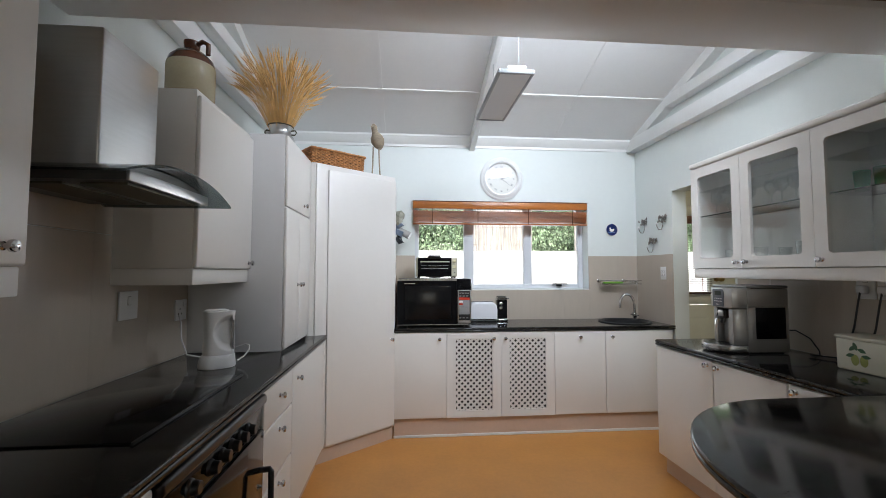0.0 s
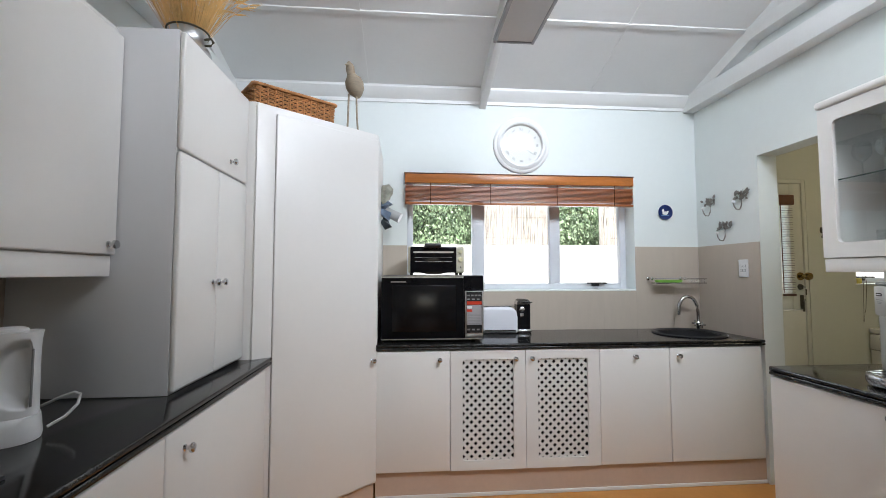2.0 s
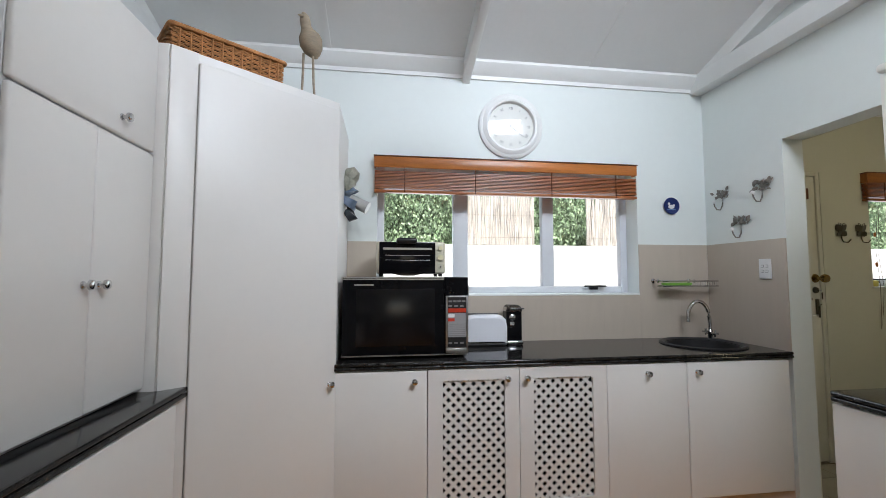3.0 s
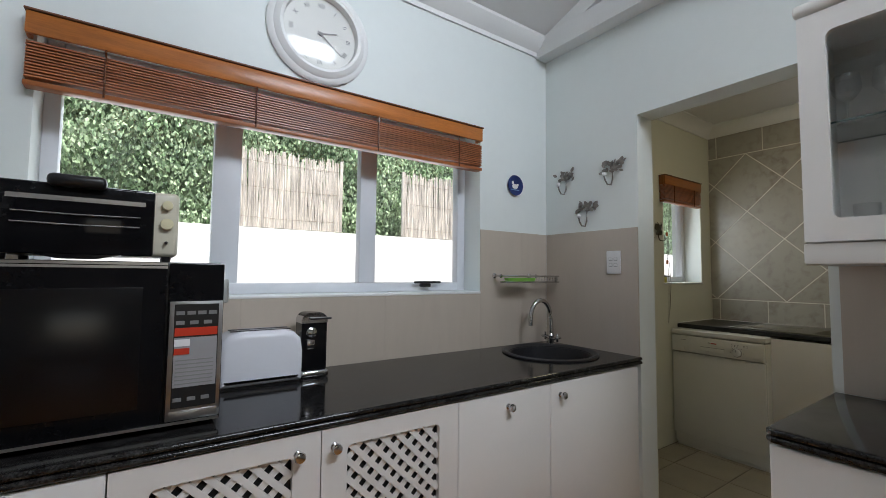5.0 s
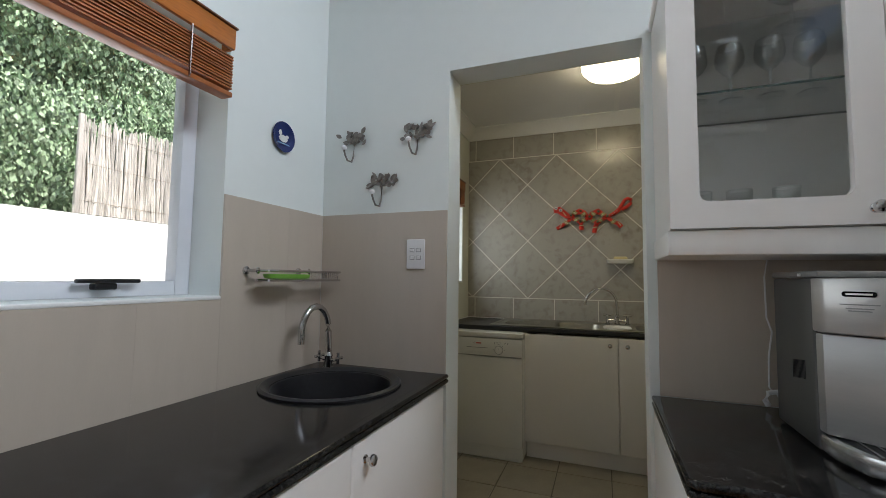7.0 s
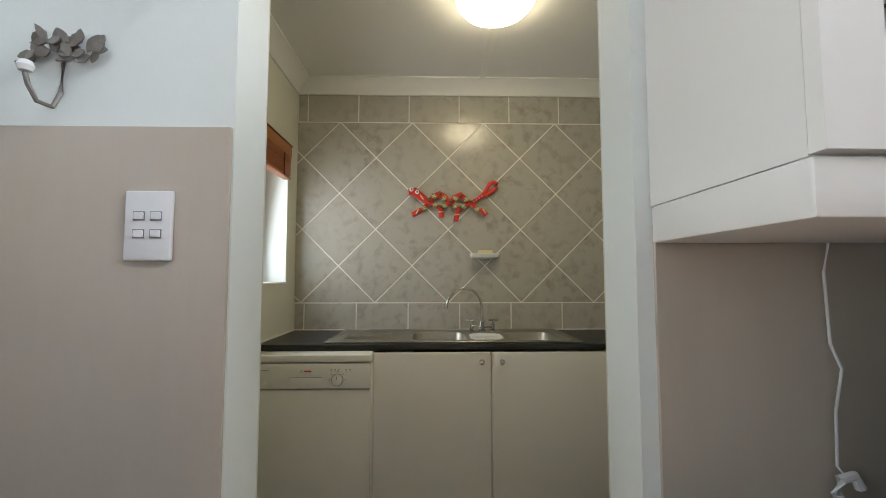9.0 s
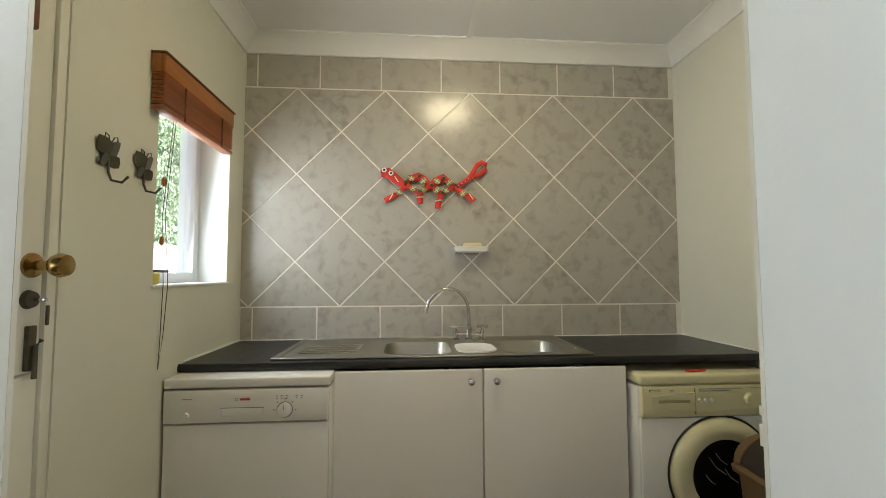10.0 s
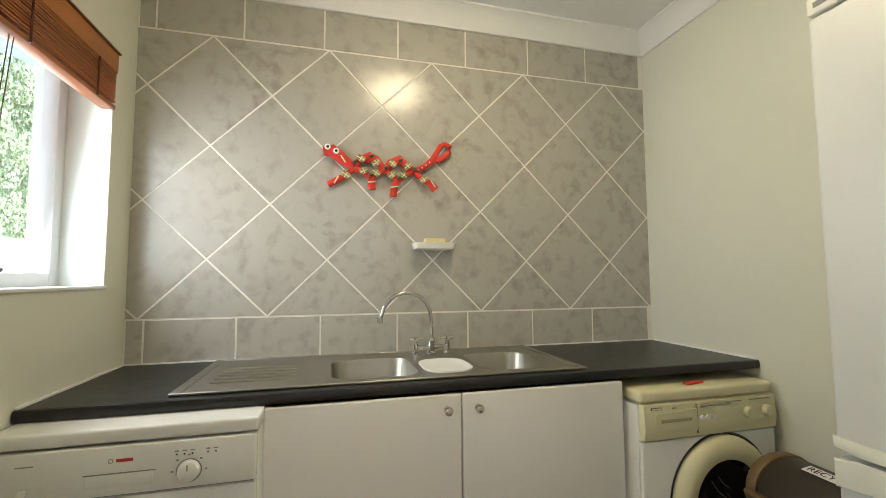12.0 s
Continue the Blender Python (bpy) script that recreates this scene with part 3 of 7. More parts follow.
part("bowl", lathe([(0.233, 0.0005), (0.235, 0.006), (0.226, 0.012), (0.213, 0.009), (0.197, -0.004), (0.19, -0.06), (0.18, -0.12), (0.13, -0.145), (0.04, -0.15), (0.0, -0.15)], 56), mat("black_composite", (0.018, 0.018, 0.02), 0.38, var=0.25, scale=60, bump=0.05, bscale=300), o, local=True)
part("waste", lathe([(0.0, -0.146), (0.032, -0.146), (0.036, -0.149)], 20), M_CHROME, o, "chrome waste", local=True)


def swan_tap(at, rz, label, reach=0.17, rise=0.24, handles=True):
    o = thing("tap", at, label, "tap", rz=rz)
    part("tap_body", lathe([(0.026, 0), (0.026, 0.006), (0.017, 0.012), (0.015, 0.05), (0.018, 0.055), (0.012, 0.07), (0.0, 0.072)], 20), M_CHROME, o, local=True)
    path = [(0, 0, 0.05), (0, 0.0, 0.10), (0, -0.004, 0.15)]
    for k in range(11):
        a = radians(k * 18)
        path.append((0, -reach / 2 + reach / 2 * math.cos(a) - 0.004, 0.15 + (rise - 0.15) * math.sin(a) * 1.0))
    path.append((0, -reach - 0.004, rise - 0.12))
    part("spout", tube(path, 0.0125, 10), M_CHROME, o, local=True)
    part("aerator", turn(lathe([(0, 0), (0.012, 0), (0.012, 0.03), (0, 0.03)], 14), Matrix.Translation((0, -reach - 0.004, rise - 0.135))), M_CHROME, o, local=True)
    if handles:
        for s in (-1, 1):
            h = part("handle", tube([(0, 0, 0.035), (s * 0.05, 0, 0.045)], 0.007, 8), M_CHROME, o, local=True)
            bm = tube([(s * 0.052, -0.022, 0.048), (s * 0.052, 0.022, 0.048)], 0.006, 8)
            tube([(s * 0.052, 0, 0.026), (s * 0.052, 0, 0.07)], 0.006, 8, bm)
            part("cross_head", bm, M_CHROME, h, local=True)
    return o


swan_tap((2.245, 3.965, 0.90), -100, "chrome swan-neck tap beside the round black sink", 0.135, 0.25)

# splash tiles
def splash(parent, axis, a0, a1, at, z0, z1, w=0.30, out=1):
    k = a0
    while k < a1 - 0.01:
        e = min(k + w, a1)
        if axis == 'x':
            bm = bx((k + 0.0001, at - 0.008, z0), (e - 0.0001, at, z1), 0.0003, 1)
        else:
            bm = bx((min(at, at + out * 0.008), k + 0.0001, z0), (max(at, at + out * 0.008), e - 0.0001, z1), 0.0003, 1)
        t = part("tile", bm, M_SPLASH, parent)
        k = e


sp = tagged(new("splashback_north"), "beige striated tile splashback below the window", "splashback", "", "structure")
splash(sp, 'x', -0.10, WIN[0], YN - 0.0005, 0.90, 1.53)
splash(sp, 'x', WIN[0], WIN[1], YN - 0.0005, 0.90, WIN[2] - 0.012)
splash(sp, 'x', WIN[1], XE - 0.009, YN - 0.0005, 0.90, 1.53)
sp = tagged(new("splashback_east"), "beige striated tile splashback with a rounded edge", "splashback", "", "structure")
splash(sp, 'y', DOOR[1] + 0.002, YN - 0.009, XE - 0.0005, 0.90, 1.53, 0.58, -1)
splash(sp, 'y', 0.38, DOOR[0] - 0.03, XE - 0.0005, 0.90, 1.42, 0.60, -1)
sp = tagged(new("splashback_west"), "large beige wall tiles above the hob", "splashback", "", "structure")
splash(sp, 'y', 0.25, 2.47, XW + 0.0005, 0.915, 1.525, 0.37, 1)
splash(sp, 'y', 0.25, 2.47, XW + 0.0005, 1.528, 2.12, 0.37, 1)

# ---- kitchen: corner pantry and the west side ----
PA, PB = Vector((-0.665, 3.07)), Vector((-0.10, 3.535))
dv = (PB - PA).normalized()
nv = Vector((dv.y, -dv.x))
rzp = math.degrees(math.atan2(dv.y, dv.x))
o = thing("corner_pantry", (PA.x, PA.y, 0), "tall white corner pantry cupboard set across the corner", "cupboard", rz=rzp)
part("body", prism([(XW + 0.002, YN - 0.002), (XW + 0.002, 3.07), (PA.x, PA.y), (PB.x, PB.y), (-0.101, YN - 0.002)], 'z', 0.10, 2.17), M_CAB, o)
Lp = (PB - PA).length
f = part("door", bx((0.10, -0.022, 0.115), (Lp - 0.008, -0.001, 2.13), 0.006, 3), M_CAB, o, "tall plain white door", local=True)
knob(f, (Lp - 0.045, -0.022, 0.815), (0, -1, 0))
part("filler", bx((0.004, -0.016, 0.115), (0.096, -0.001, 2.165), 0.003), M_CAB, o, local=True)
part("plinth", bx((0.02, 0.004, 0.0), (Lp - 0.01, 0.03, 0.113)), M_PLINTH, o, "tan plinth", local=True)

FL, TL = -0.605, 0.915
unit("drawer_unit", (FL, 1.79), 90, 0.44, 0.60, 0.12, 0.875, [("drawer", 0, 0.44, 0.70, 0.872, 0.22, 0.80), ("drawer", 0, 0.44, 0.45, 0.697, 0.22, 0.645), ("drawer", 0, 0.44, 0.125, 0.447, 0.22, 0.40)], "white three-drawer unit with chrome knobs", "drawers")
unit("base_cabinet", (FL, 2.232), 90, 0.83, 0.60, 0.12, 0.875, [("door", 0, 0.83, 0.125, 0.872, 0.10, 0.80)], "white base cabinet beside the pantry", group="cabinets along the hob wall")
unit("base_cabinet", (FL, 0.30), 90, 0.72, 0.60, 0.12, 0.875, [("door", 0, 0.36, 0.125, 0.872, 0.32, 0.80), ("door", 0.36, 0.72, 0.125, 0.872, 0.40, 0.80)], "white base cabinet beside the oven", group="cabinets along the hob wall")
structure("baseboard_west", prism([(FL - 0.05, 0.3), (FL - 0.03, 0.3), (FL - 0.03, 3.06), (FL - 0.05, 3.06)], 'z', 0, 0.12), M_PLINTH, "tan plinth below the white cabinets", "plinth")
worktop("hob_worktop", [(XW + 0.009, 0.28), (-0.578, 0.28), (-0.578, 3.125), (-0.668, 3.064), (XW + 0.009, 3.064)], 0.877, TL, M_GRAN, "polished black granite worktop along the hob wall")
# oven
o = thing("built_in_oven", (FL, 1.03, 0.15), "black built-in oven with a row of black control knobs", "oven")
part("body", bx((-1.15, 1.03, 0.15), (FL + 0.005, 1.78, 0.874)), M_BLACK, o)
part("top_trim", bx((FL, 1.03, 0.835), (FL + 0.035, 1.78, 0.872), 0.01, 3), M_BLACK, o)
part("control_panel", bx((FL + 0.006, 1.04, 0.745), (FL + 0.018, 1.77, 0.83), 0.004), M_BLACKGLOSS, o)
for y in (1.19, 1.31, 1.39, 1.465, 1.54, 1.615):
    bm = turn(lathe([(0, 0), (0.025, 0), (0.024, 0.006), (0.020, 0.01), (0.018, 0.028), (0.016, 0.030), (0, 0.030)], 18), Matrix.Translation((FL + 0.018, y, 0.787)) @ Matrix.Rotation(radians(90), 4, 'Y'))
    part("control_knob", bm, M_BLACK, o)
d = part("oven_door", bx((FL + 0.006, 1.04, 0.18), (FL + 0.028, 1.77, 0.735), 0.006), M_BLACKGLOSS, o, "black glass oven door")
part("side_handle", tube([(FL + 0.02, 1.735, 0.585), (FL + 0.064, 1.735, 0.588), (FL + 0.070, 1.735, 0.580), (FL + 0.070, 1.735, 0.30), (FL + 0.064, 1.735, 0.292), (FL + 0.02, 1.735, 0.295)], 0.0115, 10), M_BLACK, d, "upright black bar handle")
# hob
o = thing("ceramic_hob", (-0.97, 1.53, TL), "flat black ceramic hob on the granite worktop", "hob")
part("hob_glass", bx((-1.215, 1.165, TL + 0.0005), (-0.725, 1.90, TL + 0.006), 0.003), M_BLACKGLOSS, o)
part("hob_edge", bx((-0.7245, 1.16, TL + 0.0003), (-0.716, 1.905, TL + 0.009), 0.002), M_BLACK, o)
# tall cabinet standing on the worktop
FT = -0.715
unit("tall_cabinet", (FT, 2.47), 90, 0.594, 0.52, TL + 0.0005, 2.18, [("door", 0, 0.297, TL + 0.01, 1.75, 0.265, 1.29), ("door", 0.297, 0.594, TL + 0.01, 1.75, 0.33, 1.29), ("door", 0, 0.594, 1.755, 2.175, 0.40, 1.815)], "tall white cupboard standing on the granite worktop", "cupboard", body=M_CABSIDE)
unit("wall_cabinet", (-0.91, 1.832), 90, 0.633, 0.325, 1.385, 2.165, [("door", 0, 0.633, 1.385, 2.14, 0.593, 1.42)], "white wall cabinet with a plain door", group="white wall cabinets")
unit("wall_cabinet", (-0.91, 0.42), 90, 0.61, 0.325, 1.385, 2.20, [("door", 0, 0.61, 1.385, 2.195, 0.545, 1.43)], "white wall cabinet beside the cooker hood", group="white wall cabinets")
for y0, y1 in ((1.833, 2.462), (0.42, 1.028)):
    single("light_pelmet", bx((-1.235, y0, 1.315), (-0.905, y1, 1.384), 0.004), M_CAB, "white pelmet under the wall cabinet", "pelmet")
# cooker hood
o = thing("cooker_hood", (-1.235, 1.46, 1.6), "stainless steel cooker hood with a curved glass canopy", "cooker hood")
part("duct", bx((-1.235, 1.325, 1.70), (-0.95, 1.625, 2.14), 0.006, 3), M_STEEL, o, "brushed steel duct cover")
prof = []
for k in range(13):
    y = 1.11 + 0.67 * k / 12
    u = (y - 1.445) / 0.335
    prof.append((y, 1.70 - 0.065 * abs(u) ** 2.2))
bm = prism(prof + [(y, z + 0.007) for y, z in reversed(prof)], 'x', -1.235, -0.735)
part("canopy_glass", bm, glass("grey_glass", (0.42, 0.46, 0.46), 0.02, 0.02), o, "curved smoked glass canopy")
prof2 = [(y, z - 0.003) for y, z in prof if 1.2 < y < 1.73]
bm = prism(prof2 + [(1.70, 1.635), (1.22, 1.635)], 'x', -1.235, -0.80)
part("motor_box", bm, mat("dark_steel", (0.16, 0.155, 0.15), 0.4, 0.8, var=0.08), o, "dark steel motor box")
for x in (-0.87, -0.83):
    part("light_strip", tube([(x, y, z - 0.005) for y, z in prof if 1.25 < y < 1.68], 0.0035, 6), M_STEEL, o)
for x in (-1.13, -0.95):
    part("filter", bx((x, 1.26, 1.628), (x + 0.13, 1.66, 1.6345)), M_DARKM, o, "dark grease filter")
part("front_trim", bx((-0.80, 1.22, 1.633), (-0.79, 1.70, 1.668), 0.003), M_STEEL, o)
# ---- kitchen: east side ----
FR = 1.76
unit("base_cabinet", (FR, 2.80), -90, 0.545, 0.595, 0.12, 0.862, [("door", 0, 0.545, 0.125, 0.860, 0.505, 0.83)], "white base cabinet at the doorway end", group="cabinets along the east wall")
unit("base_cabinet", (FR, 2.252), -90, 0.475, 0.595, 0.12, 0.862, [("door", 0, 0.475, 0.125, 0.860, 0.04, 0.83)], "white base cabinet under the coffee machine", group="cabinets along the east wall")
unit("base_cabinet", (FR, 1.774), -90, 0.40, 0.595, 0.12, 0.862, [("door", 0, 0.40, 0.125, 0.860, 0.04, 0.83)], "white base cabinet beside the peninsula", group="cabinets along the east wall")
structure("baseboard_east", bx((FR + 0.03, 1.376, 0), (FR + 0.05, 2.79, 0.12)), M_PLINTH, "tan plinth below the white cabinets", "plinth")
worktop("east_worktop", [(1.73, 1.452), (XE - 0.009, 1.452), (XE - 0.009, 2.805), (1.745, 2.805), (1.73, 2.79)], 0.864, 0.90, M_GRAN, "polished black granite worktop along the east wall")
out = [(XE - 0.009, 0.15), (XE - 0.009, 1.45), (1.35, 1.45)] + [(1.35 + 0.62 * math.cos(radians(a)), 0.80 + 0.65 * math.sin(radians(a))) for a in range(96, 265, 6)] + [(1.35, 0.15)]
worktop("peninsula_worktop", out, 0.864, 0.90, M_GRAN, "half-round black granite peninsula top")
unit("peninsula_cabinet", (1.50, 1.374), -90, 1.1, 0.84, 0.12, 0.862, [("door", 0, 0.55, 0.125, 0.86, 0.5, 0.8), ("door", 0.55, 1.1, 0.125, 0.86, 0.6, 0.8)], "white cabinet below the granite peninsula", "cabinet")
structure("baseboard_peninsula", bx((1.53, 0.30, 0), (1.55, 1.35, 0.12)), M_PLINTH, "tan plinth below the peninsula cabinet", "plinth")
FU = 2.045
YU = (2.785, 2.345, 1.886, 1.42)
o = thing("glass_wall_cabinet", (FU, 2.785, 0), "white wall cabinet with three framed glass doors and glass shelves", "cabinet", rz=-90)
W = YU[0] - YU[3]
for lo, hi in (((0.002, 0.0, 1.395), (W, 0.312, 1.412)), ((0.002, 0.0, 2.085), (W, 0.312, 2.10)), ((0.002, 0.0, 1.412), (0.018, 0.312, 2.085)), ((W - 0.016, 0.0, 1.412), (W, 0.312, 2.085)), ((0.018, 0.30, 1.412), (W - 0.016, 0.312, 2.085)), ((0.899 - 0.008, 0.0, 1.412), (0.899 + 0.008, 0.30, 2.085))):
    part("panel", bx(lo, hi), M_CAB, o, local=True)
for a, b in ((0.02, 0.89), (0.91, W - 0.02)):
    for z in (1.755, 1.93):
        part("glass_shelf", bx((a, 0.03, z), (b, 0.295, z + 0.006)), glass("shelf_glass", (0.72, 0.84, 0.80)) if z < 1.7 else M_SMOKE, o, "clear glass shelf", local=True).visible_shadow = False
M_SEDGE = mat("shelf_edge", (0.05, 0.085, 0.075), 0.15)
for a, b in ((0.02, 0.89), (0.91, W - 0.02)):
    part("shelf_edge", bx((a, 0.0285, 1.7552), (b, 0.0298, 1.7608)), M_SEDGE, o, "dark green glass edge", local=True)
    part("shelf_edge", bx((a, 0.2955, 1.7552), (b, 0.2968, 1.7608)), M_SEDGE, o, "dark green glass edge", local=True)
for i in range(3):
    a, b = YU[0] - YU[i], YU[0] - YU[i + 1]
    m = 0.068
    ring = round_rect(a + m, 1.395 + m, b - m, 2.095 - m, 0.022, 4)
    bm = plate_with_hole((a + 0.0015, 1.3965, b - 0.0015, 2.0935), ring, 0.001, 0.021)
    turn(bm, Matrix(((1, 0, 0, 0), (0, 0, -1, 0), (0, 1, 0, 0), (0, 0, 0, 1))))
    bmesh.ops.recalc_face_normals(bm, faces=bm.faces)
    f = part("door", bm, M_CAB, o, "white door frame round a glass pane", local=True)
    part("pane", bx((a + m - 0.008, -0.010, 1.395 + m - 0.008), (b - m + 0.008, -0.006, 2.095 - m + 0.008)), M_SMOKE, f, "clear glass pane", local=True).visible_shadow = False
    knob(f, ((b - 0.035, a + 0.035, a + 0.035)[i], -0.021, 1.432), (0, -1, 0))
part("crown", bx((-0.008, -0.03, 2.10), (W, 0.312, 2.135), 0.012, 3), M_CAB, o, "moulded crown strip", local=True)
part("pelmet", bx((-0.004, -0.012, 1.33), (W, 0.30, 1.393), 0.005), M_CAB, o, local=True)

# ---- window, garden ----
win = tagged(new("window_1"), "white aluminium window of three lights", "window", "", "structure")
x0, x1, z0, z1 = WIN
FY0, FY1 = 4.235, 4.285
part("window_sill", bx((x0 - 0.01, 4.092, z0 - 0.012), (x1 + 0.01, FY0 + 0.01, z0 - 0.0005), 0.004), M_TRIM, win)
for lo, hi in (((x0, z0), (x0 + 0.045, z1)), ((x1 - 0.05, z0), (x1, z1)), ((x0 + 0.045, z0), (x1 - 0.05, z0 + 0.045)), ((x0 + 0.045, z1 - 0.045), (x1 - 0.05, z1)),
               ((0.585, z0 + 0.045), (0.686, z1 - 0.045)), ((1.21, z0 + 0.045), (1.294, z1 - 0.045))):
    part("window_frame", bx((lo[0], FY0, lo[1]), (hi[0], FY1, hi[1]), 0.004), M_ALU, win)
for a, b in ((x0 + 0.045, 0.585), (0.686, 1.21), (1.294, x1 - 0.05)):
    part("pane", bx((a, 4.258, z0 + 0.045), (b, 4.263, z1 - 0.045)), M_GLASS, win, "clear pane").visible_shadow = False
h = part("window_handle", bx((1.545, 4.205, 1.222), (1.60, 4.234, 1.240), 0.004), M_BLACK, win, "black stay handle")
part("lever", bx((1.50, 4.20, 1.240), (1.66, 4.216, 1.252), 0.004), M_BLACK, h)

ground = structure("ground", bx((-60, 4.34, -0.15), (60, 90, -0.05)), M_GROUND, "bare garden ground", "ground")
structure("ground_behind", bx((-60, -90, -0.15), (60, -3.22, -0.05)), M_GROUND, "bare ground behind the house", "ground")
single("garden_wall", bx((-8, 6.5, -0.06), (12, 6.65, 1.70), 0.01), M_GWALL, "white-painted garden boundary wall", "wall")
rng = random.Random(4)
for n_, (a, b) in enumerate(((0.98, 1.96), (2.72, 3.75))):
    bm = bmesh.new()
    for row in (6.515, 6.535):
        k = a
        while k < b:
            r = rng.uniform(0.004, 0.011)
            k += r * rng.uniform(0.8, 1.5)
            s = rng.uniform(-0.02, 0.02)
            top = 2.39 + rng.uniform(-0.06, 0.06)
            tube([(k, row + rng.uniform(-0.008, 0.008), 1.705), (k + s + rng.uniform(-0.008, 0.008), row + rng.uniform(-0.008, 0.008), 2.05), (k + s * 2, row, top)], [r, r, r * 0.7], 5, bm)
    o = thing("reed_screen", ((a + b) / 2, 6.52, 1.70), "bleached reed screen panel standing on the garden wall", "screen", "reed screens")
    tagged(part("reeds", bm, M_REED, o), kind="stuff")
    for z in (1.80, 2.08, 2.32):
        part("tie_wire", tube([(a, 6.505, z), ((a + b) / 2, 6.503, z - 0.01), (b, 6.505, z)], 0.0016, 5), M_WOODG, o)
    for x in (a - 0.03, b):
        part("post", bx((x, 6.50, 1.702), (x + 0.03, 6.53, 2.44), 0.004), M_REED, o, "pale wooden end post")


def hedge(name, x0, x1, y, z0, z1, count, seed, size=(0.035, 0.07)):
    rg = np.random.RandomState(seed)
    vs, fs = [], []
    for i in range(count):
        u, v = rg.uniform(x0, x1), rg.uniform(z0, z1)
        d = 0.22 * noise.noise(Vector((u * 1.7, v * 1.9, seed))) + 0.10 * noise.noise(Vector((u * 6, v * 6, seed)))
        c = Vector((u, y + d + rg.uniform(-0.06, 0.10), v))
        s = rg.uniform(*size)
        e = Euler((rg.uniform(-0.9, 0.3), rg.uniform(-0.5, 0.5), rg.uniform(0, 6.28))).to_matrix()
        k = len(vs)
        for p in ((0, -s, 0), (s * 0.62, s * 0.1, s * 0.16), (0, s, 0), (-s * 0.62, s * 0.1, s * 0.16)):
            vs.append(c + e @ Vector((p[0], p[2], p[1])))
        fs += [(k, k + 1, k + 2), (k, k + 2, k + 3)]
    me = bpy.data.meshes.new("leaves")
    me.from_pydata([tuple(v) for v in vs], [], fs)
    me.materials.append(M_LEAF)
    o = thing(name, ((x0 + x1) / 2, y + 0.4, 0), "dense clipped green hedge behind the garden wall", "hedge")
    lf = new("leaves", me)
    lf.parent = o
    lf.matrix_parent_inverse = o.matrix_world.inverted()
    tagged(lf, kind="stuff")
    # Plain block behind the leaves, coloured as the hedge's inner shade.
    part("shade_core", bx((x0, y + 0.22, -0.05), (x1, y + 0.9, z1 - 0.15)), M_LEAFD, o, "dark green block painted as the shade inside the hedge")
    return o


hedge("hedge", -1.5, 10.5, 6.95, 1.5, 3.9, 100000, 5, (0.016, 0.032))

# ---- blinds ----


def blind(x0, x1, y, ztop, zslat, zbot, val, n, cords, label, M_VAL=M_VAL):
    o = thing("wooden_blind", ((x0 + x1) / 2, y, zbot), label, "blind", "wooden blinds")
    part("valance", bx((x0, y - 0.05, ztop - val), (x1, y - 0.036, ztop), 0.004), M_VAL, o, "polished cedar valance")
    part("valance_cap", bx((x0 - 0.004, y - 0.056, ztop + 0.0005), (x1 + 0.004, y, ztop + 0.007), 0.002), M_BROWND, o, "dark top edge")
    for x in (x0, x1 - 0.012):
        part("return", bx((x, y - 0.0355, ztop - val), (x + 0.012, y, ztop), 0.002), M_VAL, o)
    part("head_rail", bx((x0 + 0.014, y - 0.034, ztop - 0.045), (x1 - 0.014, y - 0.004, ztop - 0.004)), M_VAL, o)
    for k in range(n):
        z = zbot + 0.022 + (zslat - zbot - 0.022) * (k + 0.5) / n
        bm = bx((x0 + 0.004, -0.022, -0.0024), (x1 - 0.004, 0.022, 0.0024))
        turn(bm, Matrix.Translation((0, y - 0.024 + 0.0012 * math.sin(k * 2.3), z)) @ Matrix.Rotation(radians(-5), 4, 'X'))
        part("slat", bm, M_BLIND, o)
    part("bottom_rail", bx((x0 + 0.002, y - 0.047, zbot), (x1 - 0.002, y - 0.002, zbot + 0.016), 0.003), M_BLIND, o)
    for x in cords:
        part("ladder_cord", tube([(x, y - 0.050, zbot + 0.002), (x, y - 0.051, (zbot + ztop) / 2), (x, y - 0.0515, ztop - val)], 0.003, 6), M_BROWNG, o)
    return o


blind(0.06, 1.815, YN - 0.001, 2.06, 1.970, 1.835, 0.068, 12, (0.25, 0.70, 1.21, 1.66), "cedar venetian blind drawn up above the kitchen window")
blind(3.64, 4.23, YN - 0.008, 2.075, 2.005, 1.87, 0.07, 12, (3.78, 4.10), "cedar venetian blind drawn up above the utility window", M_VALD)

# ---- clock and wall ornaments ----
CL = (0.949, YN - 0.0005, 2.305)
toy = Matrix.Translation(CL) @ Matrix.Rotation(radians(90), 4, 'X')
o = thing("wall_clock", CL, "round white wall clock with grey numerals", "clock")
part("rim", turn(lathe([(0.165, 0.0), (0.218, 0.0), (0.218, 0.012), (0.208, 0.022), (0.195, 0.024), (0.188, 0.032), (0.172, 0.040), (0.160, 0.036), (0.156, 0.022), (0.156, 0.008)], 56), toy), M_TRIM, o, "stepped white rim")
part("dial", turn(lathe([(0.158, 0.008), (0.0, 0.008)], 48), toy), mat("clock_dial", (0.74, 0.74, 0.70), 0.5, var=0.02), o)
part("glass", turn(lathe([(0.157, 0.026), (0.12, 0.031), (0.06, 0.034), (0.0, 0.035)], 48), toy), glass("clock_glass"), o, "domed clock glass").visible_shadow = False
M_GREY = mat("grey_ink", (0.24, 0.24, 0.24), 0.5, var=0.05)
ROM = ("XII", "I", "II", "III", "IIII", "V", "VI", "VII", "VIII", "IX", "X", "XI")
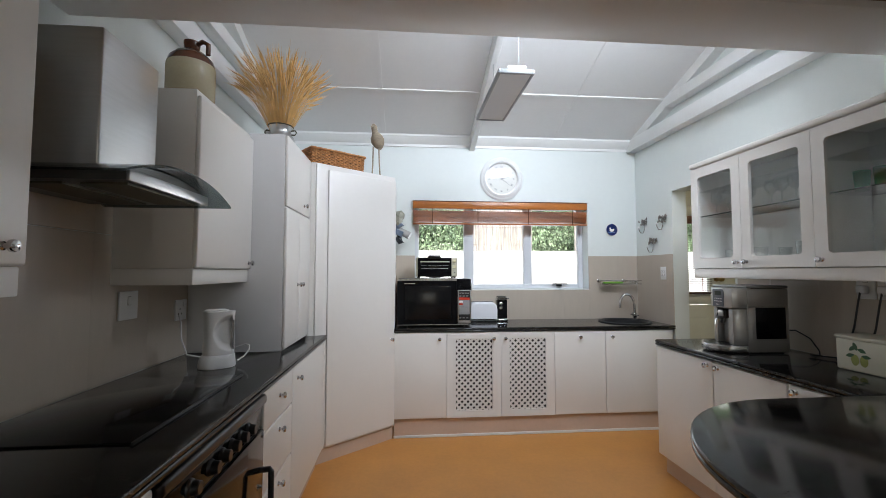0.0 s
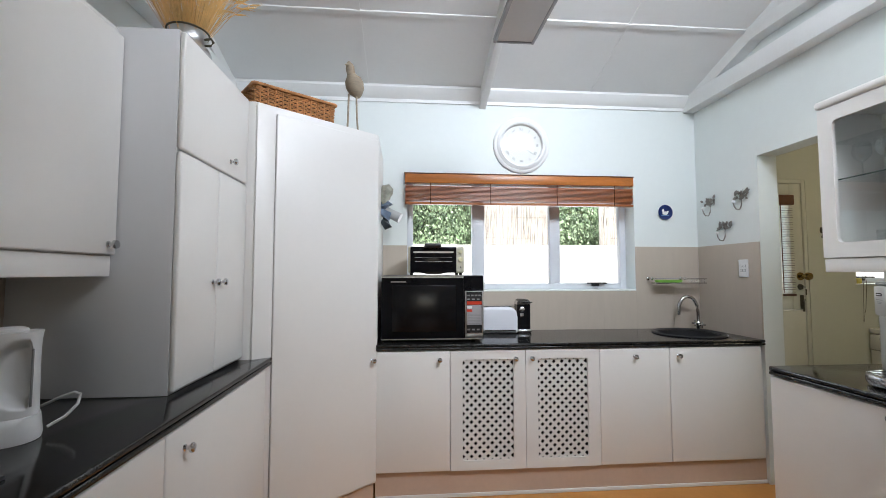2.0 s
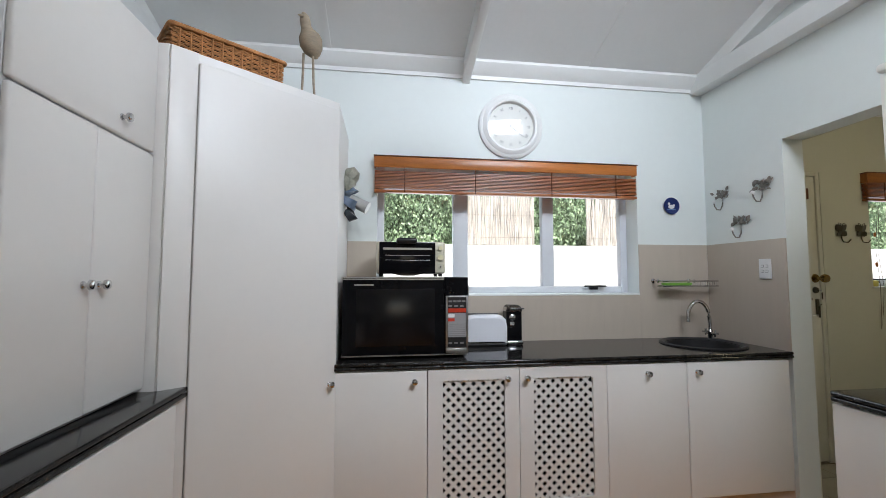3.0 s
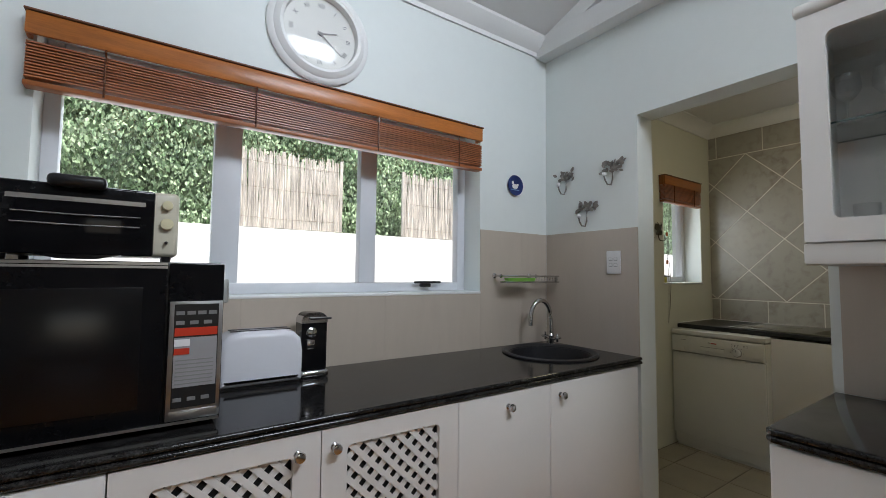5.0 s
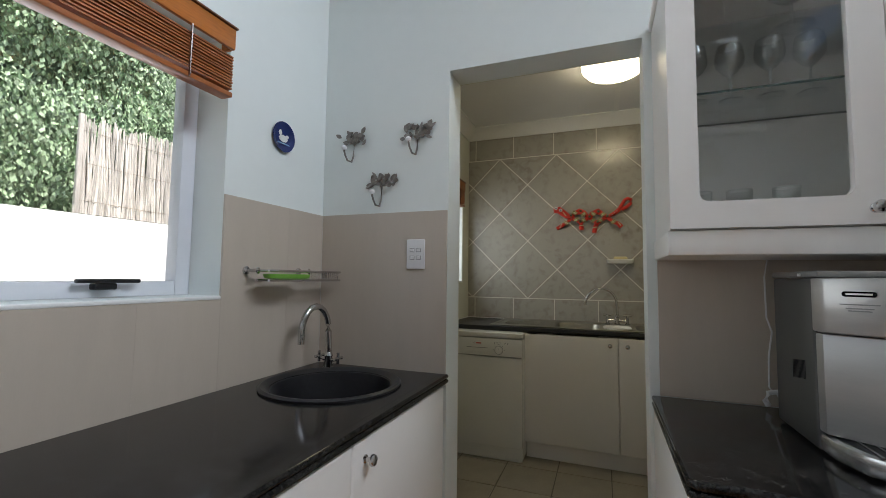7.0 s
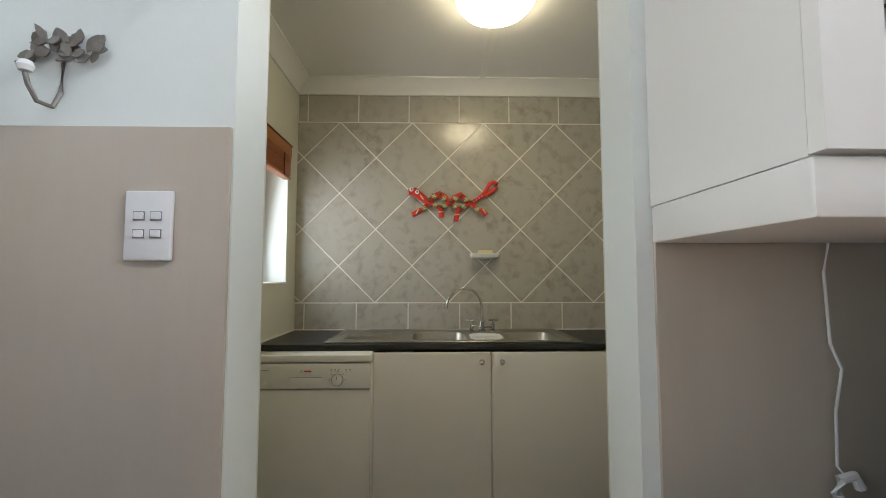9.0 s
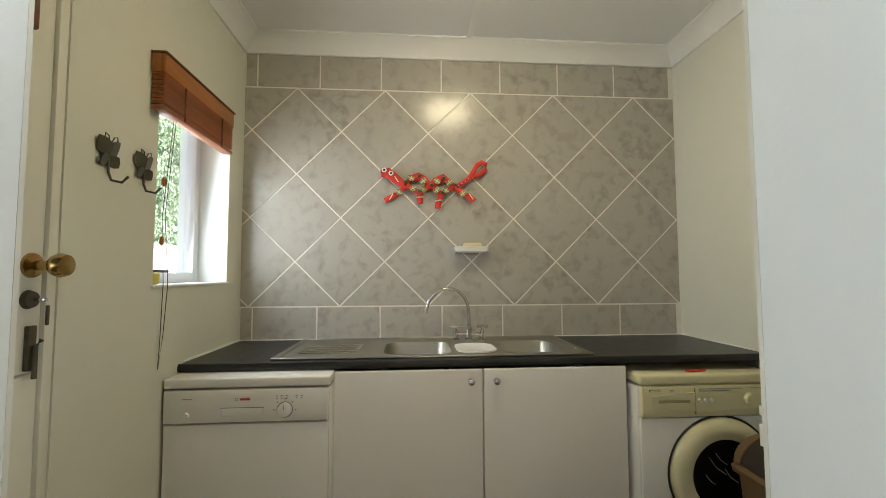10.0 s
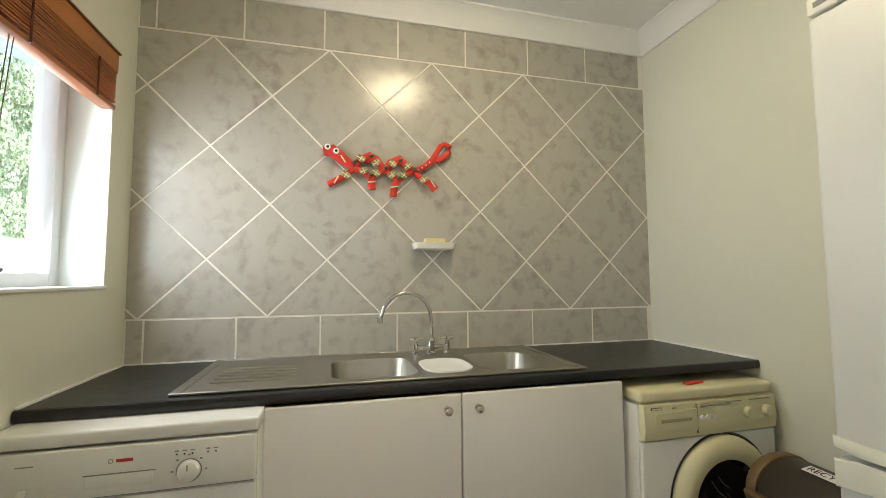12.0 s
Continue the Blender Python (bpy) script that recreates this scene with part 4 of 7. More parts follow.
for k, s in enumerate(ROM):
    a = radians(30 * k)
    words(s, 0.026, M_GREY, o, Matrix.Translation((CL[0] + 0.122 * math.sin(a), CL[1] - 0.0095, CL[2] + 0.122 * math.cos(a))) @ Matrix.Rotation(radians(90), 4, 'X') @ Matrix.Rotation(-a, 4, 'Z'), name="numeral")
for L, w, a in ((0.075, 0.006, 75), (0.115, 0.004, 128)):
    bm = prism([(-w / 2, -0.015), (w / 2, -0.015), (w * 0.3, L), (-w * 0.3, L)], 'y', -0.0008, 0.0008)
    part("clock_hand", turn(bm, Matrix.Translation((CL[0], CL[1] - 0.012, CL[2])) @ Matrix.Rotation(radians(a), 4, 'Y')), M_GREY, o)
part("hub", turn(lathe([(0, 0.008), (0.008, 0.008), (0.008, 0.014), (0, 0.014)], 14), toy), M_GREY, o)

PL = (2.092, YN - 0.0005, 1.80)
toy = Matrix.Translation(PL) @ Matrix.Rotation(radians(90), 4, 'X')
o = thing("wall_plate", PL, "small round cobalt blue plate with a white bird", "plate")
part("dish", turn(lathe([(0, 0.004), (0.04, 0.005), (0.05, 0.011), (0.058, 0.013), (0.059, 0.011), (0.045, 0.0), (0, 0)], 32), toy), M_BLUEP, o)
bm = bmesh.new()
for u, v, a, b in ((0.0, -0.006, 0.024, 0.014), (-0.017, 0.014, 0.009, 0.011), (0.02, 0.006, 0.009, 0.006)):
    ring = [bm.verts.new((PL[0] + u + a * math.cos(k * 0.52), PL[1] - 0.0075, PL[2] + v + b * math.sin(k * 0.52))) for k in range(12)]
    bm.faces.new(ring)
part("bird_motif", bm, M_WHITEP, o, "white painted bird")
bm = prism([(-0.034, 0), (0.034, 0), (0.03, 0.005), (-0.03, 0.005)], 'y', -0.001, 0.0)
part("wave_motif", turn(bm, Matrix.Translation((PL[0], PL[1] - 0.008, PL[2] - 0.028))), mat("pale_blue_glaze", (0.2, 0.35, 0.6), 0.2), o)


def leaf_shape(L, w):
    return prism([(0, 0), (w * 0.7, L * 0.25), (w, L * 0.5), (w * 0.6, L * 0.8), (0, L), (-w * 0.6, L * 0.8), (-w, L * 0.5), (-w * 0.7, L * 0.25)], 'z', -0.0015, 0.0015)


def leaf_hook(y, z, seed):
    o = thing("coat_hook", (XE, y, z), "grey cast-metal leaf cluster hook with a white ball tip", "hook", "leaf hooks")
    rg = random.Random(seed)
    bm = bmesh.new()
    for k in range(30):
        b2 = leaf_shape(rg.uniform(0.022, 0.04), rg.uniform(0.006, 0.011))
        a = rg.uniform(-1.9, 1.9)
        turn(b2, Matrix.Translation((-0.008 - 0.0005 * k, rg.uniform(-0.06, 0.055), rg.uniform(-0.02, 0.03))) @ Matrix.Rotation(radians(90), 4, 'Y') @ Matrix.Rotation(radians(90) + a, 4, 'Z') @ Matrix.Rotation(rg.uniform(-0.5, 0.5), 4, 'Y'))
        me = bpy.data.meshes.new("tmp")
        b2.to_mesh(me)
        b2.free()
        bm.from_mesh(me)
        bpy.data.meshes.remove(me)
    part("leaves", bm, M_HOOKM, o, "cluster of cast leaves", local=True)
    part("hook", tube([(-0.004, 0, 0.0), (-0.006, 0, -0.06), (-0.02, 0.0, -0.09), (-0.04, 0.008, -0.088), (-0.05, 0.014, -0.065), (-0.052, 0.018, -0.045)], 0.004, 8), M_HOOKM, o, local=True)
    part("ball_tip", lathe([(0, -0.012), (0.009, -0.008), (0.012, 0), (0.009, 0.008), (0, 0.012)], 14, at=(-0.052, 0.018, -0.035)), M_WHITEP, o, "white ceramic ball", local=True)


leaf_hook(3.945, 1.845, 1)
leaf_hook(3.645, 1.85, 2)
leaf_hook(3.805, 1.648, 3)

# ---- sockets ----


def socket(at, normal, w, h, rockers, label, group="white wall plates"):
    """A flat plate on a wall; normal is +x or -x; rockers: (across, up, wide, high)."""
    s = normal
    o = thing("wall_socket", at, label, "socket", group)
    part("plate", bx((0, -w / 2, -h / 2) if s > 0 else (-0.009, -w / 2, -h / 2), (0.009, w / 2, h / 2) if s > 0 else (0, w / 2, h / 2), 0.003, 3), M_WHITEP, o, local=True)
    for u, v, a, b in rockers:
        part("switch_surround", bx((s * 0.009 if s > 0 else -0.0102, u - a / 2 - 0.0016, v - b / 2 - 0.0016), (0.0102 if s > 0 else -0.009, u + a / 2 + 0.0016, v + b / 2 + 0.0016)), M_GREY, o, local=True)
        part("switch", bx((s * 0.009 if s > 0 else -0.0125, u - a / 2, v - b / 2), (0.0125 if s > 0 else -0.009, u + a / 2, v + b / 2), 0.001, 1), M_WHITEP, o, local=True)
    return o


socket((XE - 0.009, 3.640, 1.358), -1, 0.078, 0.118, [(-0.014, 0.016, 0.016, 0.012), (0.014, 0.016, 0.016, 0.012), (-0.014, -0.014, 0.016, 0.012), (0.014, -0.014, 0.016, 0.012)], "white four-lever light switch on beige tile")
o = socket((XW + 0.009, 1.945, 1.224), 1, 0.125, 0.125, [(0.0, 0.02, 0.02, 0.035)], "white square isolator switch above the hob")
o = socket((XW + 0.009, 2.385, 1.165), 1, 0.11, 0.11, [(0.02, 0.03, 0.012, 0.02)], "white wall socket behind the kettle")
for u, v in ((-0.015, 0.005), (0.0, -0.02), (-0.03, -0.02)):
    part("pin_hole", turn(lathe([(0, 0.0092), (0.005, 0.0094), (0.0, 0.0096)], 10), Matrix.Translation((0, u, v)) @ Matrix.Rotation(radians(90), 4, 'Y')), M_BLACK, o, local=True)
for y in (1.93, 1.83):
    o = socket((XE - 0.009, y, 1.29), -1, 0.09, 0.115, [(0.0, 0.035, 0.02, 0.014)], "white wall socket with a plugged-in black cable", "sockets above the east worktop")
    part("plug", bx((-0.045, -0.022, -0.03), (-0.0125, 0.022, 0.012), 0.008, 3), M_WHITEP, o, local=True)
    part("cable", tube([(-0.04, 0, -0.02), (-0.05, 0.005, -0.08), (-0.06, 0.02, -0.2), (-0.07, 0.04, -0.29), (-0.09, 0.09, -0.384)], 0.0045, 8), M_BLACK, o, local=True)

# ---- on the window worktop ----
o = thing("microwave_oven", (0.25, 3.60, 0.90), "large black microwave oven with a silver control panel", "microwave")
part("body", bx((-0.072, 3.602, 0.912), (0.555, 4.03, 1.312), 0.006), M_BLACK, o)
d = part("door", bx((-0.077, 3.592, 0.915), (0.432, 3.6015, 1.31), 0.004), M_BLACKGLOSS, o, "black glass door")
part("door_window", bx((-0.01, 3.589, 0.965), (0.385, 3.5915, 1.25), 0.002), mat("dark_mesh_glass", (0.004, 0.004, 0.005), 0.2, var=0.3, scale=300), d)
part("top_strip", bx((-0.077, 3.590, 1.296), (0.432, 3.593, 1.302)), M_STEEL, d, "thin steel strip")
part("top_strip", bx((-0.077, 3.590, 1.304), (0.432, 3.593, 1.310)), M_STEEL, d, "thin steel strip")
part("bottom_strip", bx((-0.077, 3.590, 0.9155), (0.555, 3.5935, 0.922)), M_STEEL, o, "thin steel strip")
part("brand_bar", bx((-0.02, 3.5905, 1.268), (0.075, 3.592, 1.274)), M_STEEL, d)
c = part("control_panel", bx((0.436, 3.592, 0.915), (0.558, 3.6015, 1.31), 0.004), M_BLACKGLOSS, o)
part("panel_frame", bx((0.440, 3.589, 0.925), (0.556, 3.592, 1.215), 0.003), M_STEEL, c, "silver panel surround")
part("key_field", bx((0.450, 3.587, 0.955), (0.547, 3.589, 1.208)), M_BLACK, c)
part("red_band", bx((0.452, 3.5855, 1.13), (0.545, 3.587, 1.15)), mat("red_print", (0.55, 0.04, 0.015), 0.4), c)
part("grey_table", bx((0.452, 3.5855, 1.005), (0.545, 3.587, 1.126)), mat("grey_print", (0.32, 0.32, 0.33), 0.4), c, "grey printed cooking table")
part("red_tab", bx((0.452, 3.5845, 1.085), (0.485, 3.5855, 1.10)), mat("red_print_tab", (0.55, 0.04, 0.015), 0.4), c)
part("pale_tab", bx((0.452, 3.5845, 1.105), (0.485, 3.5855, 1.122)), M_WHITEP, c)
for k in range(7):
    part("print_bar", bx((0.456, 3.5847, 1.012 + 0.0095 * k), (0.538, 3.5855, 1.015 + 0.0095 * k)), M_GREY, c)
for r_, z in enumerate((1.162, 1.186, 0.975)):
    for k in range(4 if r_ == 1 else 3):
        part("key", bx((0.454 + 0.03 * k * (0.78 if r_ == 1 else 1), 3.585, z - 0.004), (0.472 + 0.03 * k * (0.78 if r_ == 1 else 1), 3.587, z + 0.005)), M_GREY, c)
part("door_button", bx((0.446, 3.586, 0.928), (0.551, 3.590, 0.948), 0.002), M_STEEL, c, "silver door release bar")
for x in (0.0, 0.5):
    for y in (3.66, 3.98):
        part("foot", lathe([(0.012, 0.0005), (0.014, 0.012), (0, 0.012)], 12, at=(x, y, 0.90)), M_BLACK, o)
part("side_clip", bx((0.556, 3.70, 1.20), (0.585, 3.74, 1.27), 0.008), mat("grey_clip", (0.35, 0.35, 0.33), 0.5), o)

o = thing("toaster_oven", (0.27, 3.70, 1.312), "small toaster oven with a black glass door and cream side panel", "toaster oven")
part("body", bx((0.085, 3.705, 1.328), (0.455, 3.98, 1.50), 0.012, 3), mat("cream_enamel", (0.62, 0.58, 0.46), 0.35, var=0.04), o)
d = part("door", bx((0.10, 3.690, 1.328), (0.40, 3.704, 1.497), 0.006), M_BLACKGLOSS, o, "curved black glass door")
part("door_foot", prism([(0.165, 1.3285), (0.335, 1.3285), (0.285, 1.317), (0.215, 1.317)], 'y', 3.691, 3.703), M_BLACKGLOSS, d)
part("handle", bx((0.19, 3.66, 1.487), (0.30, 3.70, 1.517), 0.012, 3), M_BLACK, d, "black plastic handle")
for z in (1.40, 1.425):
    part("rack_wire", tube([(0.13, 3.688, z), (0.25, 3.688, z - 0.002), (0.37, 3.688, z)], 0.0022, 6), M_CHROME, d)
part("reflector_bar", bx((0.12, 3.6885, 1.455), (0.38, 3.69, 1.466)), M_STEEL, d)
for z, r in ((1.465, 0.013), (1.415, 0.016), (1.365, 0.004)):
    bm = turn(lathe([(0, 0), (r, 0), (r * 0.9, 0.012), (0, 0.013)], 18), Matrix.Translation((0.428, 3.705, z)) @ Matrix.Rotation(radians(90), 4, 'X'))
    part("dial", bm, M_CREAM if r > 0.01 else M_BLACK, o)
for x in (0.11, 0.43):
    for y in (3.73, 3.95):
        part("foot", lathe([(0.01, 0.0005), (0.012, 0.0165), (0, 0.0165)], 12, at=(x, y, 1.3125)), M_BLACK, o)

o = thing("toaster", (0.725, 3.975, 0.90), "white two-slot toaster with rounded shoulders", "toaster")
pts = [(-0.135, 0.012), (-0.13, 0.006), (0.13, 0.006), (0.135, 0.012), (0.136, 0.11), (0.128, 0.155), (0.105, 0.178), (0.07, 0.186), (-0.07, 0.186), (-0.105, 0.178), (-0.128, 0.155), (-0.136, 0.11)]
bm = prism(pts, 'y', -0.075, 0.075)
bmesh.ops.bevel(bm, geom=[e for e in bm.edges if abs(abs(e.verts[0].co.y) - 0.075) < 1e-4 and abs(e.verts[0].co.y - e.verts[1].co.y) < 1e-4], offset=0.022, segments=4, profile=0.5, affect='EDGES')
part("shell", bm, mat("white_toaster_plastic", (0.78, 0.79, 0.84), 0.22, var=0.015), o, local=True)
for y in (-0.022, 0.022):
    part("slot", bx((-0.10, y - 0.010, 0.1855), (0.10, y + 0.010, 0.188), 0.001), M_BLACK, o, "dark bread slot", local=True)
part("lever", bx((0.136, -0.02, 0.09), (0.155, 0.02, 0.105), 0.004), M_BLACK, o, local=True)
part("base", bx((-0.125, -0.06, 0.0005), (0.125, 0.06, 0.0065)), M_BLACK, o, local=True)

o = thing("can_opener", (0.915, 3.985, 0.90), "upright black and chrome electric can opener", "can opener")
pts = round_rect(-0.048, 0.0, 0.048, 0.235, 0.03, 5)
bm = prism(pts, 'y', -0.03, 0.045)
turn(bm, Matrix.Translation((0, 0, 0.004)))
part("body", bm, M_BLACKGLOSS, o, local=True)
part("chrome_top", prism([(x, max(z, 0.20)) for x, z in round_rect(-0.049, 0.0, 0.049, 0.238, 0.03, 5)], 'y', -0.034, 0.046), M_CHROME, o, local=True)
part("base", bx((-0.052, -0.055, 0.0005), (0.052, 0.05, 0.028), 0.01, 3), M_CHROME, o, "chrome base", local=True)
part("lever", bx((-0.02, -0.05, 0.213), (0.06, -0.030, 0.221), 0.003), M_BLACK, o, local=True)
part("cutter", turn(lathe([(0, 0), (0.018, 0), (0.02, 0.006), (0.01, 0.012), (0, 0.012)], 18), Matrix.Translation((-0.012, -0.03, 0.165)) @ Matrix.Rotation(radians(90), 4, 'X')), M_CHROME, o, local=True)
part("magnet", bx((-0.03, -0.042, 0.105), (0.0, -0.030, 0.14), 0.005), M_CHROME, o, local=True)

o = thing("wall_rack", (2.13, YN - 0.009, 1.28), "chrome wire rail rack holding a green soap dish", "rack")
for x in (1.935, 2.20):
    part("bracket", turn(lathe([(0.014, 0), (0.014, 0.006), (0.006, 0.01), (0.006, 0.05), (0.011, 0.055), (0, 0.06)], 16), Matrix.Translation((x, YN - 0.009, 1.283)) @ Matrix.Rotation(radians(90), 4, 'X')), M_CHROME, o)
for y, z in ((4.045, 1.283), (4.035, 1.25), (3.985, 1.283), (3.985, 1.25)):
    part("rail", tube([(1.93, y, z), (2.15, y, z), (2.335, y, z)], 0.0045, 8), M_CHROME, o)
for k in range(9):
    x = 2.215 + 0.013 * k
    part("wire", tube([(x, 4.045, 1.284), (x, 4.043, 1.25), (x, 3.985, 1.249), (x, 3.983, 1.284)], 0.0015, 6), M_CHROME, o)
bm = loft([[(x, y, 1.2545) for x, y in round_rect(1.965, 3.99, 2.135, 4.03, 0.018)], [(x, y, 1.258) for x, y in round_rect(1.95, 3.985, 2.15, 4.035, 0.02)], [(x, y, 1.272) for x, y in round_rect(1.945, 3.982, 2.155, 4.038, 0.022)], [(x, y, 1.26) for x, y in round_rect(1.955, 3.988, 2.145, 4.032, 0.02)]])
single("soap_dish", bm, M_GREENP, "translucent green soap dish lying in the wire rack", "soap dish")

# ---- west side things ----
o = thing("jug_kettle", (-0.905, 2.105, TL), "white plastic jug kettle with a scooped hand hold", "kettle", rz=34)


def kettle_jug():
    """An upright oval jug that tapers a little, with a deep scooped hand hold in the side turned to the room."""
    bm, rings, n = bmesh.new(), [], 128
    for k in range(73):
        z = 0.062 + 0.204 * k / 72
        t = (z - 0.062) / 0.204
        a, b = 0.068 - 0.004 * t + 0.006 * t ** 6, 0.054 - 0.006 * t
        ring = []
        for i in range(n):
            an = 2 * math.pi * i / n
            c_, s_ = math.cos(an), math.sin(an)
            e = 2 / 2.8
            x, y = a * math.copysign(abs(c_) ** e, c_), b * math.copysign(abs(s_) ** e, s_)
            if y < 0:
                # the hold: round on the spout side, straight beside the level window
                u, v = (x - 0.045) / 0.082, (z - 0.165) / 0.088
                r = math.hypot(min(u, 0.0), v) if x < 0.045 else math.hypot((x - 0.045) / 0.012, v)
                f = max(0.0, min(1.0, (1.0 - r) / 0.34))
                y += 0.034 * f * f * (3 - 2 * f)
            ring.append(bm.verts.new((x, y, z)))
        rings.append(ring)
    for p, q in zip(rings, rings[1:]):
        for i in range(n):
            bm.faces.new((p[i], p[(i + 1) % n], q[(i + 1) % n], q[i]))
    bm.faces.new(rings[0][::-1])
    bm.faces.new(rings[-1])
    bmesh.ops.recalc_face_normals(bm, faces=bm.faces)
    return bm


part("jug", kettle_jug(), M_WHITEP, o, local=True)
bm = loft([[(x + s_, y, z) for x, y in round_rect(-a, -b, a, b, b * 0.9)] for z, a, b, s_ in ((0.001, 0.080, 0.064, -0.006), (0.010, 0.082, 0.066, -0.006), (0.045, 0.077, 0.062, -0.004), (0.060, 0.071, 0.056, 0.0), (0.064, 0.064, 0.050, 0.0))])
part("base", bm, M_WHITEP, o, "white skirted base", local=True)
part("lid", loft([[(x - 0.012, y, z) for x, y in round_rect(-a, -a * 0.55, a, a * 0.55, a * 0.4)] for z, a in ((0.2665, 0.054), (0.273, 0.052), (0.277, 0.042))]), M_WHITEP, o, local=True)
part("level_window", bx((0.0525, -0.0505, 0.085), (0.0570, -0.0400, 0.225), 0.001), M_GREY, o, "grey water-level window", local=True)
single("kettle_cable", tube([(-0.833, 2.148, 0.935), (-0.81, 2.175, 0.952), (-0.795, 2.195, 0.978), (-0.797, 2.205, 1.0), (-0.815, 2.21, 1.004), (-0.87, 2.235, 0.985), (-0.96, 2.27, 0.945), (-1.06, 2.29, 0.925), (-1.14, 2.29, 0.94), (-1.18, 2.31, 1.02), (-1.2, 2.34, 1.10), (-1.222, 2.36, 1.14)], 0.004, 8), M_WHITEP, "white kettle cable trailing to the socket", "cable")

o = thing("stoneware_jug", (-1.05, 2.06, 2.165), "cream stoneware jug with a brown glazed shoulder", "jug")
part("jug_body", lathe([(0, 0.001), (0.10, 0.001), (0.106, 0.01), (0.107, 0.19), (0.104, 0.205)], 36), M_STONEW, o, local=True)
part("shoulder", lathe([(0.1045, 0.205), (0.095, 0.235), (0.07, 0.262), (0.04, 0.275), (0.032, 0.285), (0.036, 0.31), (0.036, 0.325), (0.028, 0.327), (0, 0.325)], 36), M_BROWNG, o, "brown glazed shoulder and neck", local=True)
part("handle", tube([(0.03, -0.01, 0.31), (0.06, -0.02, 0.32), (0.09, -0.03, 0.30), (0.09, -0.03, 0.25)], 0.011, 10), M_BROWNG, o, local=True)

PO = (-0.815, 2.72, 2.18)
o = thing("milk_can", PO, "small steel milk can with wire handles", "can")
part("can_body", lathe([(0, 0.001), (0.085, 0.001), (0.088, 0.01), (0.088, 0.04), (0.082, 0.055), (0.066, 0.075), (0.065, 0.10), (0.073, 0.122), (0.075, 0.127), (0.07, 0.126), (0.06, 0.10), (0.058, 0.05), (0, 0.04)], 32), M_STEEL, o, local=True)
part("rim", tube([(0.076 * math.cos(a * 0.2618), 0.076 * math.sin(a * 0.2618), 0.127) for a in range(24)], 0.004, 8, closed=True), M_DARKM, o, "dark rolled rim", local=True)
for s in (-1, 1):
    part("handle", tube([(s * 0.064, 0, 0.10), (s * 0.09, 0, 0.105), (s * 0.10, 0, 0.09), (s * 0.09, 0, 0.075), (s * 0.066, 0, 0.075)], 0.005, 8), M_DARKM, o, "dark ring handle", local=True)
rg = random.Random(11)
bm, ears = bmesh.new(), bmesh.new()
for k in range(420):
    a, sp_ = rg.uniform(0, 6.283), rg.uniform(0.0, 1.0) ** 0.6
    L = rg.uniform(0.36, 0.58) * (1 - 0.14 * sp_)
    w_ = 0.56 * sp_ * rg.uniform(0.75, 1.15)
    d = Vector((math.cos(a) * w_, math.sin(a) * w_, 1)).normalized()
    b0 = Vector((math.cos(a) * 0.04 * sp_, math.sin(a) * 0.04 * sp_, 0.06))
    p1, p2 = b0 + d * L * 0.55, b0 + d * L * 0.85 + Vector((math.cos(a), math.sin(a), -0.35)) * 0.045 * sp_ * rg.random()
    p3 = p2 + (d + Vector((math.cos(a) * 0.5 * sp_, math.sin(a) * 0.9 * sp_, -0.7 * sp_ * rg.random()))).normalized() * rg.uniform(0.06, 0.10)
    tube([b0, p1, p2], [0.0012, 0.0012, 0.001], 3, bm)
    e = (p3 - p2)
    tube([p2, p2 + e * 0.2, p2 + e * 0.65, p3], [0.001, 0.0045, 0.004, 0.0006], 4, ears)
    for j in range(3):
        q = p2 + e * (0.3 + 0.25 * j)
        tube([q, q + e.normalized() * 0.05 + Vector((rg.uniform(-1, 1), rg.uniform(-1, 1), rg.uniform(-0.3, 1))) * 0.014], [0.0009, 0.0003], 3, ears)
w = thing("dried_wheat", (PO[0], PO[1], PO[2] + 0.06), "sheaf of golden dried wheat standing in the milk can", "dried flowers")
for nm, b_ in (("stalks", bm), ("ears", ears)):
    tagged(part(nm, turn(b_, Matrix.Translation((0, 0, -0.06))), M_WHEAT, w, local=True), kind="stuff")

BK = thing("wicker_basket", (-0.625, 3.45, 2.172), "rectangular brown wicker hamper with a lid", "basket", rz=37)
# Dark box: the shade between the canes is put into its colour.
part("gap_shade", bx((-0.210, -0.130, 0.004), (0.210, 0.130, 0.13)), mat("dark_wicker_shadow", (0.035, 0.014, 0.006), 0.8, var=0.3, scale=40), BK, local=True)
for k in range(13):
    z, g = 0.008 + 0.0105 * k, 0.004 * k / 10
    path = []
    rr = round_rect(-0.222 - g, -0.142 - g, 0.222 + g, 0.142 + g, 0.012, 3)
    m = []
    for i in range(len(rr)):
        a, b = rr[i], rr[(i + 1) % len(rr)]
        n_ = max(1, int(math.hypot(b[0] - a[0], b[1] - a[1]) / 0.013))
        m += [(a[0] + (b[0] - a[0]) * j / n_, a[1] + (b[1] - a[1]) * j / n_) for j in range(n_)]
    for i, (x, y) in enumerate(m):
        s = 1 + 0.021 * (1 if (i // 2 + k) % 2 else -1)
        path.append((x * s, y * s, z))
    part("weave", tube(path, 0.0046, 5, closed=True), M_WICKER, BK, local=True)
for x in [-0.20 + 0.04 * i for i in range(11)]:
    for y in (-0.148, 0.148):
        part("stake", tube([(x, y, 0.001), (x, y * 1.02, 0.142)], 0.004, 5), M_WICKER, BK, local=True)
lid = part("lid", bx((-0.236, -0.156, 0.143), (0.236, 0.156, 0.153), 0.005), M_WICKER, BK, "woven lid", local=True)
